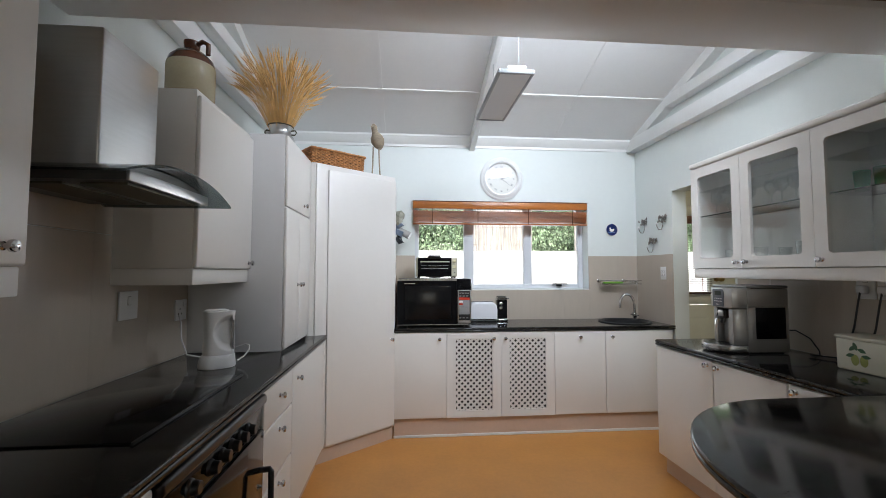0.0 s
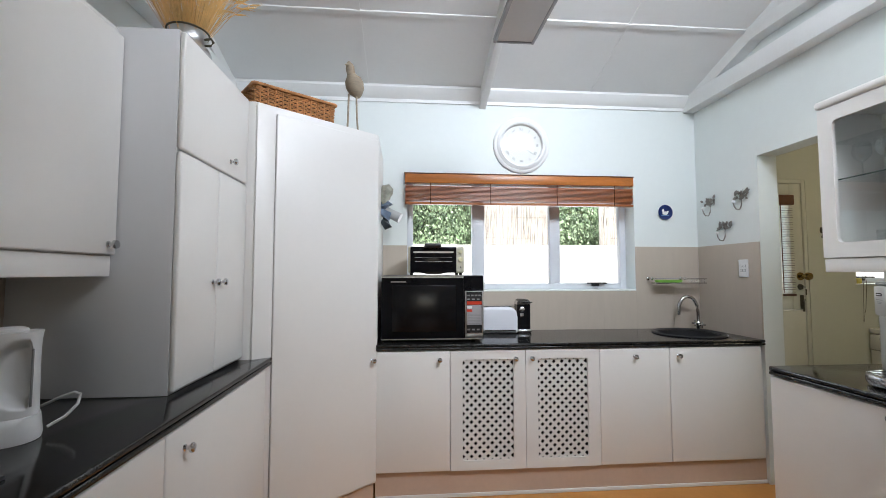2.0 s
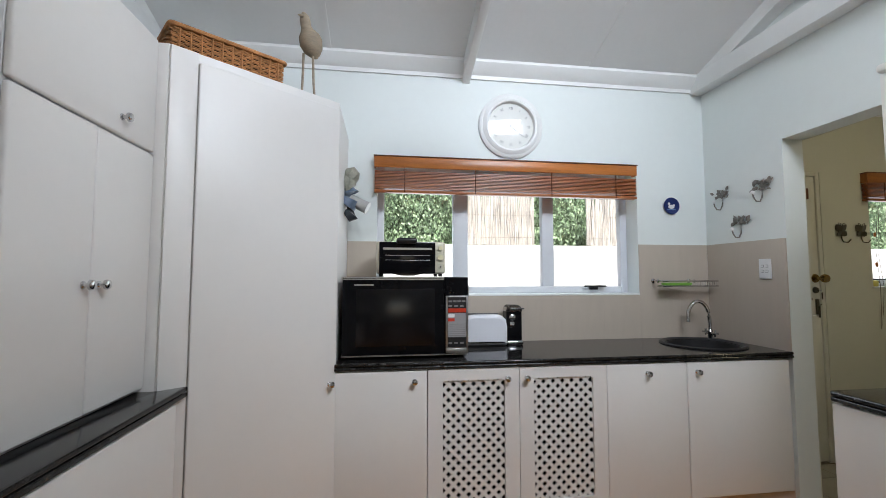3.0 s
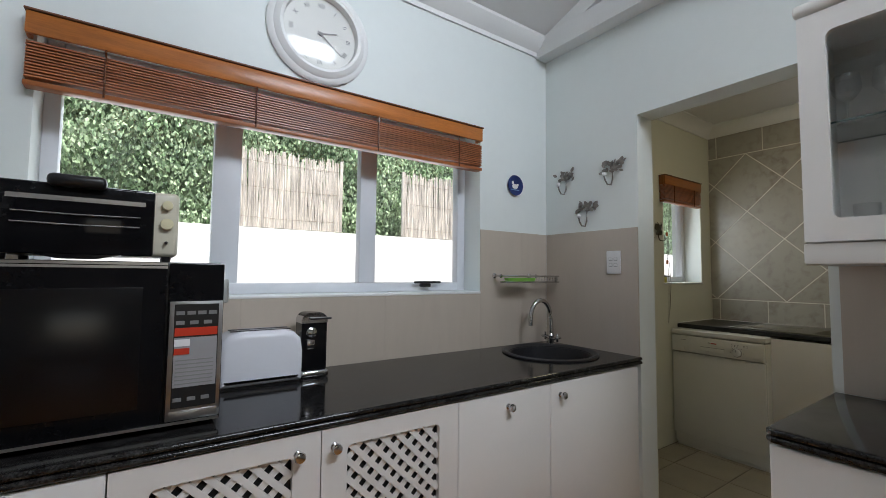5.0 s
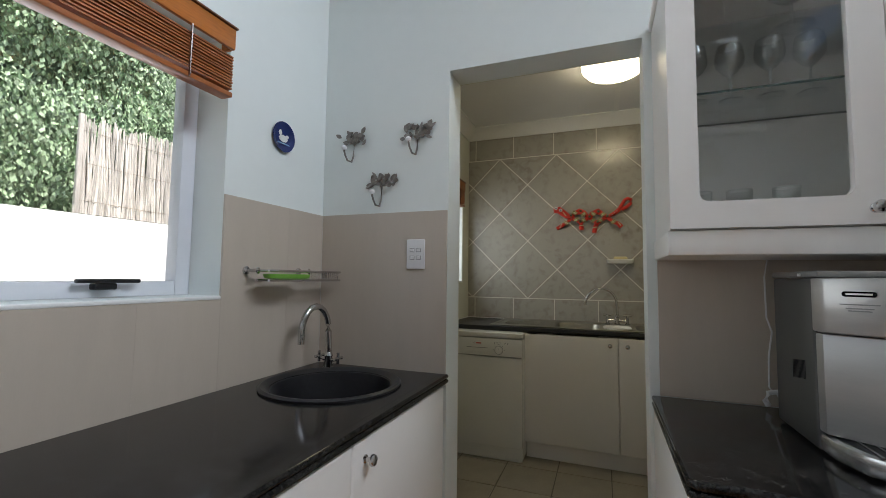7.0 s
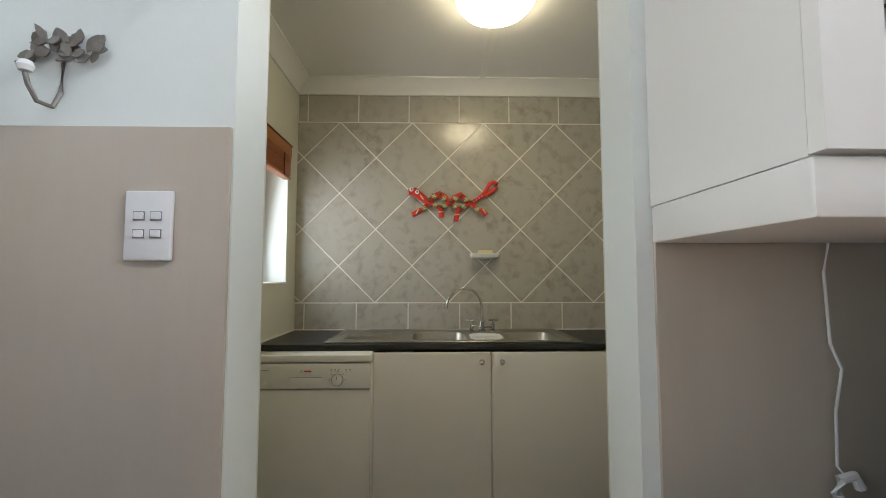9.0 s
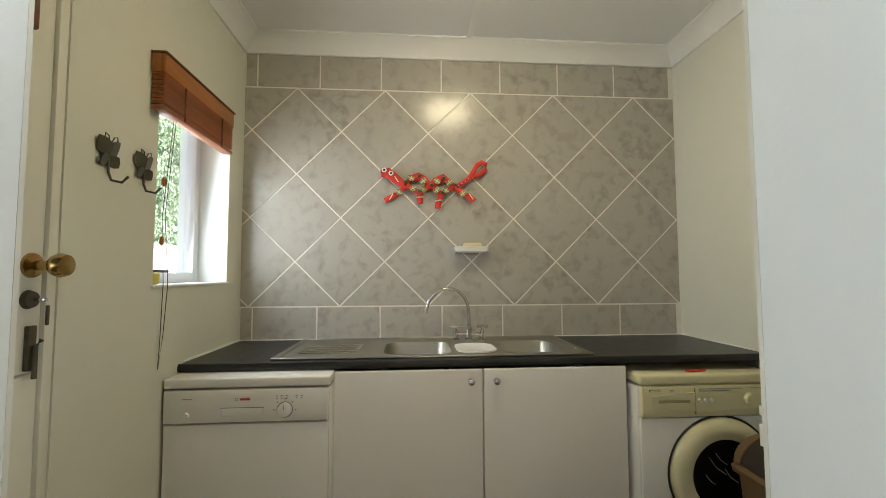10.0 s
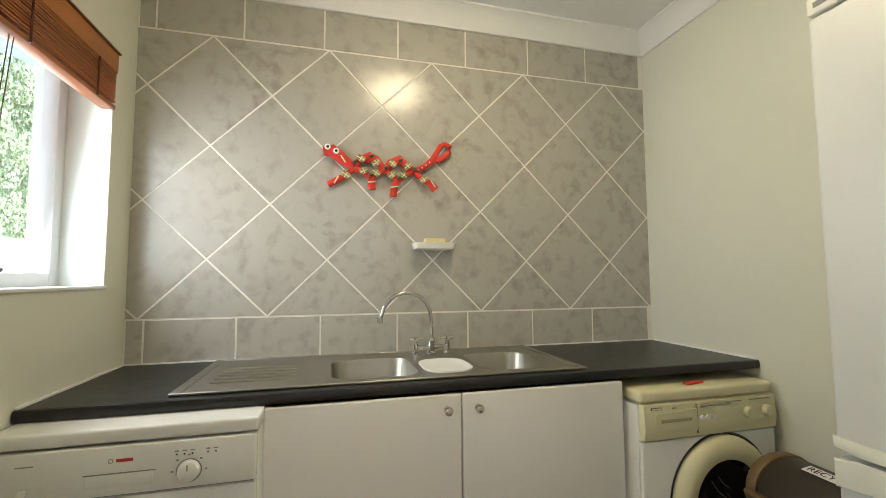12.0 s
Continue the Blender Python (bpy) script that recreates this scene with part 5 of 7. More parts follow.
for y in [-0.14 + 0.028 * i for i in range(11)]:
    part("lid_cane", tube([(-0.235, y, 0.155), (0, y, 0.158), (0.235, y, 0.155)], 0.005, 5), M_WICKER, lid, local=True)
part("lid_rim", tube([(x, y, 0.148) for x, y in round_rect(-0.238, -0.158, 0.238, 0.158, 0.015, 3)], 0.008, 6, closed=True), M_WICKER, BK, local=True)

bm = bmesh.new()
rings = []
for t_, r in ((0.0, 0.006), (0.08, 0.022), (0.25, 0.042), (0.5, 0.052), (0.72, 0.046), (0.86, 0.030), (0.95, 0.024), (1.0, 0.004)):
    rings.append((t_, r))
path = [(0.03 - 0.035 * t, 0.02 - 0.04 * t, 0.235 + 0.13 * t) for t, r in rings]
tube(path, [r for t, r in rings], 14, bm)
tube([(0.0, -0.02, 0.345), (-0.004, -0.028, 0.385), (-0.006, -0.034, 0.405), (-0.008, -0.04, 0.42)], [0.022, 0.024, 0.02, 0.006], 12, bm)
tube([(-0.006, -0.045, 0.40), (-0.012, -0.08, 0.385)], [0.010, 0.002], 8, bm)
for s in (-1, 1):
    tube([(s * 0.022, 0.0, 0.255), (s * 0.026, 0.004, 0.12), (s * 0.034, 0.006, 0.006)], 0.0055, 7, bm)
box(bm, (-0.06, -0.03, 0.0005), (0.06, 0.04, 0.008), 0.002)
o = new("bird_figure", finish(bm, "bird_figure", M_WOODG))
o.matrix_world = pose(-0.27, 3.62, 2.17, 0, 0, -15) @ Matrix.Scale(1.14, 4)
tagged(o, "carved wooden wading bird on thin legs", "figurine")

# plaque on the pantry's side
bm = bmesh.new()
tube([(0.0, 0, 0.27), (0.03, 0, 0.265), (0.055, 0, 0.245), (0.07, 0, 0.235)], [0.035, 0.055, 0.045, 0.015], 14, bm)
tube([(0.0, 0, 0.21), (0.028, 0, 0.215), (0.05, 0, 0.21), (0.055, 0, 0.205)], [0.06, 0.06, 0.035, 0.01], 14, bm)
n0 = len(bm.faces)
tube([(0.004, 0, 0.09), (0.028, 0, 0.125), (0.03, 0, 0.16), (0.01, 0, 0.19)], [0.06, 0.058, 0.05, 0.03], 14, bm)
n1 = len(bm.faces)
tube([(0.03, 0.01, 0.13), (0.08, 0.0, 0.10), (0.13, -0.01, 0.075)], [0.03, 0.034, 0.036], 14, bm)
n2 = len(bm.faces)
tube([(0.01, 0, 0.02), (0.04, 0, 0.04), (0.05, 0, 0.075), (0.02, 0, 0.09)], [0.03, 0.045, 0.03, 0.02], 12, bm)
bm.faces.ensure_lookup_table()
for i, f in enumerate(bm.faces):
    f.material_index = 0 if i < n0 else 1 if i < n1 else 2 if i < n2 else 3
me = finish(bm, "wall_figure", mat("grey_green_glaze", (0.33, 0.33, 0.27), 0.3, var=0.35, scale=20))
for m_ in (mat("slate_blue_glaze", (0.15, 0.20, 0.28), 0.3, var=0.2, scale=15), mat("off_white_glaze", (0.42, 0.42, 0.41), 0.45, var=0.05), mat("dark_slate_glaze", (0.05, 0.06, 0.07), 0.35, var=0.2)):
    me.materials.append(m_)
o = new("wall_figure", me)
o.matrix_world = pose(-0.100, 3.90, 1.63)
tagged(o, "painted ceramic wall figurine in grey and slate blue", "figurine")

# hanging panel light
o = thing("panel_light", (0.625, 2.68, 2.52), "long unlit panel light with a grey frame hung below the rafter", "ceiling light")
part("housing", bx((0.525, 2.285, 2.525), (0.725, 3.045, 2.542), 0.004), mat("grey_housing", (0.52, 0.52, 0.53), 0.5), o)
for lo, hi in (((0.518, 2.278), (0.535, 3.052)), ((0.715, 2.278), (0.732, 3.052)), ((0.535, 2.278), (0.715, 2.30)), ((0.535, 3.034), (0.715, 3.052))):
    part("frame", bx((lo[0], lo[1], 2.512), (hi[0], hi[1], 2.538), 0.003), mat("grey_frame", (0.30, 0.31, 0.33), 0.4), o, "grey frame")
part("diffuser", bx((0.535, 2.30, 2.516), (0.715, 3.034, 2.522)), mat("grey_diffuser", (0.60, 0.60, 0.61), 0.45, var=0.03, scale=5), o, "pale grey diffuser")
part("bracket", bx((0.575, 2.285, 2.543), (0.685, 2.33, 2.562), 0.004), M_TRIM, o, "small white bracket")
for y in (2.31, 3.02):
    part("hanger", tube([(0.645, y, 2.54), (0.648, y, roof(y) - 0.119)], 0.0022, 6), M_STEEL, o, "thin suspension wire")

# ---- east side things ----
o = thing("coffee_machine", (2.03, 2.38, 0.90), "silver bean-to-cup coffee machine with a faceted front", "coffee machine")
M_SILVER = mat("silver_plastic", (0.46, 0.45, 0.435), 0.32, 0.6, var=0.04, scale=12, stretch=(1, 1, 6))
# Grey set darker to hold the shade on the machine's north side.
M_SIDE = mat("shaded_side_grey", (0.10, 0.102, 0.098), 0.42, 0.2, var=0.05, scale=8)
part("body", bx((1.985, 2.245, 0.905), (2.215, 2.515, 1.275), 0.008, 3), M_SIDE, o, "dark grey casing with its north-side shade in the colour")
part("lid", bx((1.955, 2.243, 1.2765), (2.218, 2.517, 1.291), 0.005), mat("grey_lid", (0.26, 0.26, 0.25), 0.4, 0.4, var=0.04), o, "grey hinged lid")
part("lid_catch", bx((2.03, 2.5175, 1.279), (2.045, 2.520, 1.286), 0.001), M_WHITEP, o)
part("side_plate", bx((1.956, 2.2408, 0.91), (2.212, 2.2444, 1.168), 0.001), M_SILVER, o, "silver lower side plate")
part("side_panel", bx((2.005, 2.2370, 0.985), (2.19, 2.2404, 1.165), 0.003), M_BLACKGLOSS, o, "dark removable side panel")
part("side_trim", bx((1.955, 2.238, 1.17), (2.21, 2.2445, 1.272), 0.003), M_SILVER, o, "silver upper side band")
head = [(1.984, 2.240), (1.915, 2.242), (1.880, 2.262), (1.868, 2.30), (1.868, 2.395), (1.882, 2.425), (1.940, 2.508), (1.955, 2.517), (1.984, 2.517)]
u = part("control_head", prism(head, 'z', 1.160, 1.2755, 0.004), M_SILVER, o, "faceted silver control head")
p_ = part("button_panel", prism([(2.312, 1.166), (2.394, 1.166), (2.396, 1.262), (2.388, 1.268), (2.318, 1.268), (2.306, 1.254)], 'x', 1.8645, 1.8678), mat("slate_panel", (0.085, 0.095, 0.11), 0.3), u, "slate button panel")
part("display", bx((1.8632, 2.326, 1.232), (1.8644, 2.376, 1.256)), mat("lcd", (0.045, 0.055, 0.05), 0.15), p_, "dark display")
for r_ in range(2):
    for k in range(4):
        part("button", bx((1.8625, 2.322 + 0.0165 * k, 1.210 - 0.016 * r_), (1.8644, 2.331 + 0.0165 * k, 1.215 - 0.016 * r_), 0.0008, 1), M_WHITEP, p_)
part("button", bx((1.8625, 2.345, 1.176), (1.8644, 2.370, 1.180), 0.0008, 1), M_WHITEP, p_)
fq = Matrix.Translation((1.911, 2.4665, 1.243)) @ Matrix.Rotation(math.atan2(0.083, 0.058), 4, 'Z')
part("badge", turn(prism(round_rect(-0.026, -0.0055, 0.026, 0.0055, 0.005, 4), 'y', 0.0002, 0.0018), fq), M_BLACKGLOSS, u, "black rounded badge")
part("badge_bar", turn(bx((-0.020, 0.0019, -0.0018), (0.020, 0.0023, 0.0018)), fq), M_WHITEP, u)
for w_, dz in ((0.030, -0.021), (0.021, -0.029), (0.018, -0.034)):
    part("print_bar", turn(bx((-w_, 0.0002, dz - 0.0012), (w_, 0.0009, dz + 0.0012)), fq), M_GREY, u)
part("front_column", prism([(1.9845, 2.512), (1.958, 2.510), (1.900, 2.428), (1.905, 2.412), (1.9845, 2.412)], 'z', 0.948, 1.157, 0.003), M_SILVER, o, "silver front column")
part("front_column", prism([(1.9845, 2.248), (1.925, 2.250), (1.892, 2.275), (1.890, 2.302), (1.9845, 2.302)], 'z', 0.948, 1.157, 0.003), M_SILVER, o, "silver front column")
part("front_plate", prism([(1.9845, 2.3035), (1.945, 2.3035), (1.938, 2.357), (1.945, 2.4105), (1.9845, 2.4105)], 'z', 0.948, 1.157), M_STEEL, o, "curved steel plate behind the spout")
s_ = part("spout", bx((1.885, 2.330, 1.095), (1.937, 2.382, 1.150), 0.012, 3), M_BLACK, o, "black coffee spout")
part("spout_cap", bx((1.880, 2.335, 1.108), (1.8848, 2.377, 1.140), 0.002), M_SILVER, s_)
for y in (2.345, 2.368):
    part("nozzle", tube([(1.895, y, 1.096), (1.890, y, 1.066)], 0.007, 8), M_BLACK, s_)
part("steam_pipe", tube([(1.93, 2.395, 1.15), (1.895, 2.398, 1.12), (1.880, 2.40, 1.07), (1.876, 2.40, 1.05)], 0.006, 8), M_CHROME, o)
bm = prism([(1.984, 2.248), (1.984, 2.512), (1.93, 2.512), (1.86, 2.490), (1.815, 2.44), (1.80, 2.38), (1.815, 2.315), (1.86, 2.262), (1.92, 2.248)], 'z', 0.906, 0.945, 0.008)
t_ = part("drip_tray", bm, mat("silver_tray", (0.5, 0.5, 0.5), 0.25, 0.8), o, "rounded silver drip tray")
part("tray_well", prism([(1.975, 2.262), (1.975, 2.498), (1.93, 2.498), (1.87, 2.478), (1.83, 2.435), (1.818, 2.38), (1.83, 2.325), (1.87, 2.276), (1.92, 2.262)], 'z', 0.9452, 0.9465), M_BLACK, t_, "dark drip well")
for k in range(9):
    part("grille_bar", bx((1.845, 2.290 + 0.0225 * k, 0.9467), (1.94, 2.2945 + 0.0225 * k, 0.949)), M_CHROME, t_)
for k in range(11):
    part("vent", bx((2.035 + 0.0065 * k, 2.5152, 1.045 - 0.0008 * k), (2.0370 + 0.0065 * k, 2.5162, 1.088 - 0.0008 * k)), M_BLACK, o)
part("foot", bx((1.99, 2.27, 0.9005), (2.2, 2.49, 0.9055)), M_BLACK, o)
single("appliance_cable", tube([(2.24, 2.33, 1.02), (2.27, 2.26, 1.03), (2.30, 2.2, 0.99), (2.30, 2.15, 0.93), (2.27, 2.12, 0.906), (2.22, 2.10, 0.906), (2.25, 2.16, 0.908), (2.31, 2.05, 0.91)], 0.004, 8), M_BLACK, "black appliance cable lying on the worktop", "cable")
o = thing("white_plug_cable", (2.34, 2.50, 0.90), "thin white cable hanging behind the coffee machine", "cable")
part("cable", tube([(2.335, 2.490, 1.33), (2.339, 2.497, 1.28), (2.335, 2.497, 1.16), (2.327, 2.487, 1.12), (2.334, 2.495, 1.05), (2.335, 2.497, 0.96), (2.325, 2.49, 0.945)], 0.0024, 8), M_WHITEP, o)
part("plug", tube([(2.325, 2.503, 0.909), (2.325, 2.510, 0.922), (2.325, 2.503, 0.944), (2.325, 2.480, 0.95), (2.325, 2.470, 0.93)], 0.008, 8), M_WHITEP, o, "white plug")

o = thing("bread_tin", (2.2, 1.70, 0.90), "cream storage tin painted with green pears", "tin")
part("tin_body", bx((2.115, 1.50, 0.901), (2.30, 1.89, 1.05), 0.008, 3), mat("cream_tin", (0.66, 0.62, 0.50), 0.35, var=0.03), o)
part("lid", bx((2.11, 1.495, 1.05), (2.305, 1.895, 1.066), 0.006), mat("cream_tin_lid", (0.66, 0.62, 0.50), 0.35, var=0.03), o)
part("knob", turn(lathe([(0, 0), (0.008, 0), (0.01, 0.012), (0, 0.014)], 12), Matrix.Translation((2.14, 1.89, 1.03)) @ Matrix.Rotation(radians(-90), 4, 'X')), M_WOODG, o)
M_PEAR, M_LEAFP = mat("pear_print", (0.35, 0.36, 0.10), 0.4, var=0.2, scale=30), mat("leaf_print", (0.05, 0.12, 0.05), 0.4)
for cy in (1.76, 1.80):
    bm = bmesh.new()
    bm.faces.new([bm.verts.new((2.1135, cy + 0.018 * math.cos(k * 0.4), 0.955 + 0.026 * math.sin(k * 0.4))) for k in range(16)])
    part("pear_motif", bm, M_PEAR, o)
for cy, cz, a in ((1.75, 0.995, 0.4), (1.79, 1.0, 1.2), (1.825, 0.995, 2.4), (1.84, 0.97, 2.9), (1.73, 0.975, 0.1)):
    part("leaf_motif", turn(leaf_shape(0.04, 0.009), Matrix.Translation((2.1125, cy, cz)) @ Matrix.Rotation(radians(90), 4, 'Y') @ Matrix.Rotation(a, 4, 'Z')), M_LEAFP, o)

# glassware
M_WG = glass("drinking_glass", (0.96, 0.975, 0.97), 0.0, 0.20)


def stemmed(at, r, h, group):
    bm = lathe([(r * 0.95, 0.0008), (r * 0.3, 0.006), (r * 0.1, 0.012), (r * 0.09, h * 0.45), (r * 0.5, h * 0.52), (r * 0.95, h * 0.66), (r, h * 0.78), (r * 0.85, h), (r * 0.82, h - 0.001), (r * 0.83, h * 0.97)], 18)
    o = new("wine_glass", finish(bm, "wine_glass", M_WG))
    o.location = at
    o.visible_shadow = False
    return tagged(o, "clear stemmed wine glass on a glass shelf", "glass", group)


def tumbler(at, r, h, m, label, group):
    o = new("tumbler", finish(lathe([(0, 0.001), (r * 0.8, 0.001), (r * 0.86, h * 0.3), (r * 0.985, h * 0.96), (r, h), (r * 0.96, h - 0.001), (r * 0.955, h * 0.97)], 18), "tumbler", m))
    o.location = at
    o.visible_shadow = False
    return tagged(o, label, "glass", group)


rg = random.Random(3)
M_GG = glass("green_glass", (0.25, 0.75, 0.5), 0.02)
for y in (2.70, 2.61, 2.52, 2.43, 2.27, 2.18, 2.09, 1.99):
    stemmed((2.16 + rg.uniform(-0.02, 0.02), y, 1.761), 0.035, 0.155, "glasses on the shelves")
for y in (2.68, 2.57, 2.46, 2.28, 2.17, 2.06, 1.96):
    tumbler((2.24 + rg.uniform(-0.03, 0.03), y, 1.412), 0.033, rg.uniform(0.10, 0.14), M_WG, "clear tumbler on the cabinet floor", "glasses on the cabinet floor")
for y in (1.80, 1.71, 1.62, 1.53):
    tumbler((2.2, y, 1.761), 0.033, 0.10, M_GG, "green glass tumbler on a glass shelf", "green tumblers")
o = stemmed((2.15, 2.47, 1.936), 0.05, 0.15, "glasses on the shelves")

# ---- utility room ----


def clip(poly, axis, lim, keep_less):
    out = []
    for i, p in enumerate(poly):
        q = poly[(i + 1) % len(poly)]
        a, b = (p[axis] <= lim) == keep_less or p[axis] == lim, (q[axis] <= lim) == keep_less or q[axis] == lim
        if a:
            out.append(p)
        if a != b:
            t = (lim - p[axis]) / (q[axis] - p[axis])
            out.append((p[0] + (q[0] - p[0]) * t, p[1] + (q[1] - p[1]) * t))
    return out


tiles = tagged(new("wall_tiling"), "grey marbled wall tiles laid as diamonds between straight borders", "tiling", "", "structure")


def wall_tile(poly):
    """One tile from its outline in y and z, a little shrunk for the joint, standing proud of the grout."""
    cy, cz = sum(p[0] for p in poly) / len(poly), sum(p[1] for p in poly) / len(poly)
    o = part("tile", prism([(y - cy, z - cz) for y, z in poly], 'x', 0.0, 0.0075, 0.0008), M_GTILE, tiles, smooth=False)
    o.location = (UX1, cy, cz)


G = 0.004
DS, ZT, ZB = 0.4935, 2.333, 1.098
for i in range(-2, 14):
    for j in range(0, 7):
        if (i + j) % 2:
            continue
        cy, cz, h = 3.803 - DS / 2 * (i - 1), ZT - DS / 2 * j, DS / 2 - G * 1.414
        # diamonds whose upper points lie on the border at 3.795 and every DS from it
        poly = [(cy, cz + h), (cy - h, cz), (cy, cz - h), (cy + h, cz)]
        for axis, lim, less in ((0, YN - 0.008, True), (0, UY0 + 0.003, False), (1, ZT - G, True), (1, ZB + G, False)):
            poly = clip(poly, axis, lim, less)
            if len(poly) < 3:
                break
        if len(poly) >= 3 and max(p[0] for p in poly) - min(p[0] for p in poly) > 0.02 and max(p[1] for p in poly) - min(p[1] for p in poly) > 0.02:
            wall_tile(poly)
for z0, z1 in ((0.918, ZB - G), (ZT + G, 2.524)):
    edges = [YN - 0.008] + [4.026 - 0.3465 * k for k in range(8)] + [UY0 + 0.003]
    edges = [e for e in edges if e >= UY0 + 0.003]
    for a, b in zip(edges, edges[1:]):
        if a - b > 0.03:
            wall_tile([(b + G, z0), (a - G, z0), (a - G, z1), (b + G, z1)])

FLU = bpy.data.objects["floor_utility"]
for i in range(6):
    for j in range(8):
        x0, y0 = 2.44 + 0.335 * i, 1.575 + 0.335 * j
        x1, y1 = min(x0 + 0.329, UX1), min(y0 + 0.329, YN - 0.008)
        if x1 - x0 > 0.03 and y1 - y0 > 0.03:
            part("tile", bx((x0, y0, -0.0058), (x1, y1, 0.0), 0.002, 1), M_FTILE, FLU)

# worktop, cabinet, sink
UF = 3.88
BOWL = ((2.435, 2.735, 0.03), (2.965, 3.30, 0.03))
bm = bmesh.new()
box(bm, (UF + 0.012, 3.72, 0.885), (UX1 - 0.002, YN - 0.008, 0.918))
box(bm, (UF + 0.012, UY0 + 0.002, 0.885), (UX1 - 0.002, 2.37, 0.918))
box(bm, (UF + 0.012, 2.37, 0.885), (3.945, 3.72, 0.918))
box(bm, (4.445, 2.37, 0.885), (UX1 - 0.002, 3.72, 0.918))
prism([(UF + 0.012, 0.885), (UF + 0.003, 0.886), (UF, 0.895), (UF, 0.908), (UF + 0.004, 0.916), (UF + 0.012, 0.918)], 'y', UY0 + 0.002, YN - 0.008, bm=bm)
single("utility_worktop", bm, M_UTOP, "charcoal laminate worktop with a rounded front edge", "worktop")
structure("trim_sealant", bx((UX1 - 0.012, UY0 + 0.002, 0.9185), (UX1 - 0.0005, YN - 0.008, 0.923)), M_TRIM, "white sealant bead along the worktop", "trim")
structure("trim_sealant_side", bx((UF + 0.01, YN - 0.018, 0.9185), (UX1 - 0.012, YN - 0.0065, 0.924)), M_TRIM, "white sealant bead along the worktop", "trim")
structure("trim_sealant_south", bx((UF + 0.01, UY0 + 0.0005, 0.9185), (UX1 - 0.012, UY0 + 0.012, 0.924)), M_TRIM, "white sealant bead along the worktop", "trim")

SX0, SX1, SY0, SY1, SZ = 3.92, 4.465, 2.355, 3.745, 0.919
o = thing("double_sink", ((SX0 + SX1) / 2, (SY0 + SY1) / 2, SZ), "stainless steel double-bowl sink with a ribbed drainer", "sink")
cuts = [(SY0 + 0.03, 2.80, 2.45, 2.735), (2.88, SY1 - 0.40, 2.975, 3.285)]
for y0, y1, b0, b1 in cuts:
    ring = round_rect(3.98, b0, 4.325, b1, 0.07, 6)
    bm = plate_with_hole((SX0 + 0.012, y0, SX1 - 0.012, y1), ring, SZ, SZ + 0.004)
    part("deck", bm, M_SINKSTEEL, o)
    rings = [[(4.1525 + (x - 4.1525) * s, (b0 + b1) / 2 + (y - (b0 + b1) / 2) * s, z) for x, y in ring] for z, s in ((SZ + 0.004, 1.0), (SZ - 0.004, 0.975), (SZ - 0.12, 0.90), (SZ - 0.15, 0.80), (SZ - 0.155, 0.4))]
    b = part("bowl", loft(rings), M_SINKSTEEL, o, "deep rounded bowl")
    part("waste", lathe([(0, -0.1535), (0.03, -0.1535), (0.035, -0.1545)], 20, at=(4.1525, (b0 + b1) / 2, SZ)), M_CHROME, b)
part("deck_bridge", bx((SX0 + 0.012, 2.80, SZ), (SX1 - 0.012, 2.88, SZ + 0.004)), M_SINKSTEEL, o)
part("drainer", bx((SX0 + 0.012, SY1 - 0.40, SZ), (SX1 - 0.012, SY1 - 0.03, SZ + 0.004)), M_SINKSTEEL, o)
for k in range(5):
    x = 4.045 + 0.055 * k
    part("drainer_rib", tube([(x, SY1 - 0.34, SZ + 0.004), (x, SY1 - 0.08, SZ + 0.006)], 0.004, 6), M_SINKSTEEL, o)
for lo, hi in (((SX0, SY0), (SX0 + 0.013, SY1)), ((SX1 - 0.013, SY0), (SX1, SY1)), ((SX0 + 0.013, SY0), (SX1 - 0.013, SY0 + 0.031)), ((SX0 + 0.013, SY1 - 0.031), (SX1 - 0.013, SY1))):
    part("rolled_edge", bx((lo[0], lo[1], SZ - 0.0005), (hi[0], hi[1], SZ + 0.008), 0.004, 3), M_SINKSTEEL, o)
bm = loft([[(x, y, z) for x, y in round_rect(3.98 + d, 2.765 + d, 4.225 - d, 2.95 - d, 0.07)] for z, d in ((SZ + 0.0045, 0.0), (SZ + 0.011, 0.0), (SZ + 0.012, 0.006), (SZ + 0.007, 0.014))])
single("colander_tray", bm, M_WHITEP, "white plastic tray set between the sink bowls", "tray")


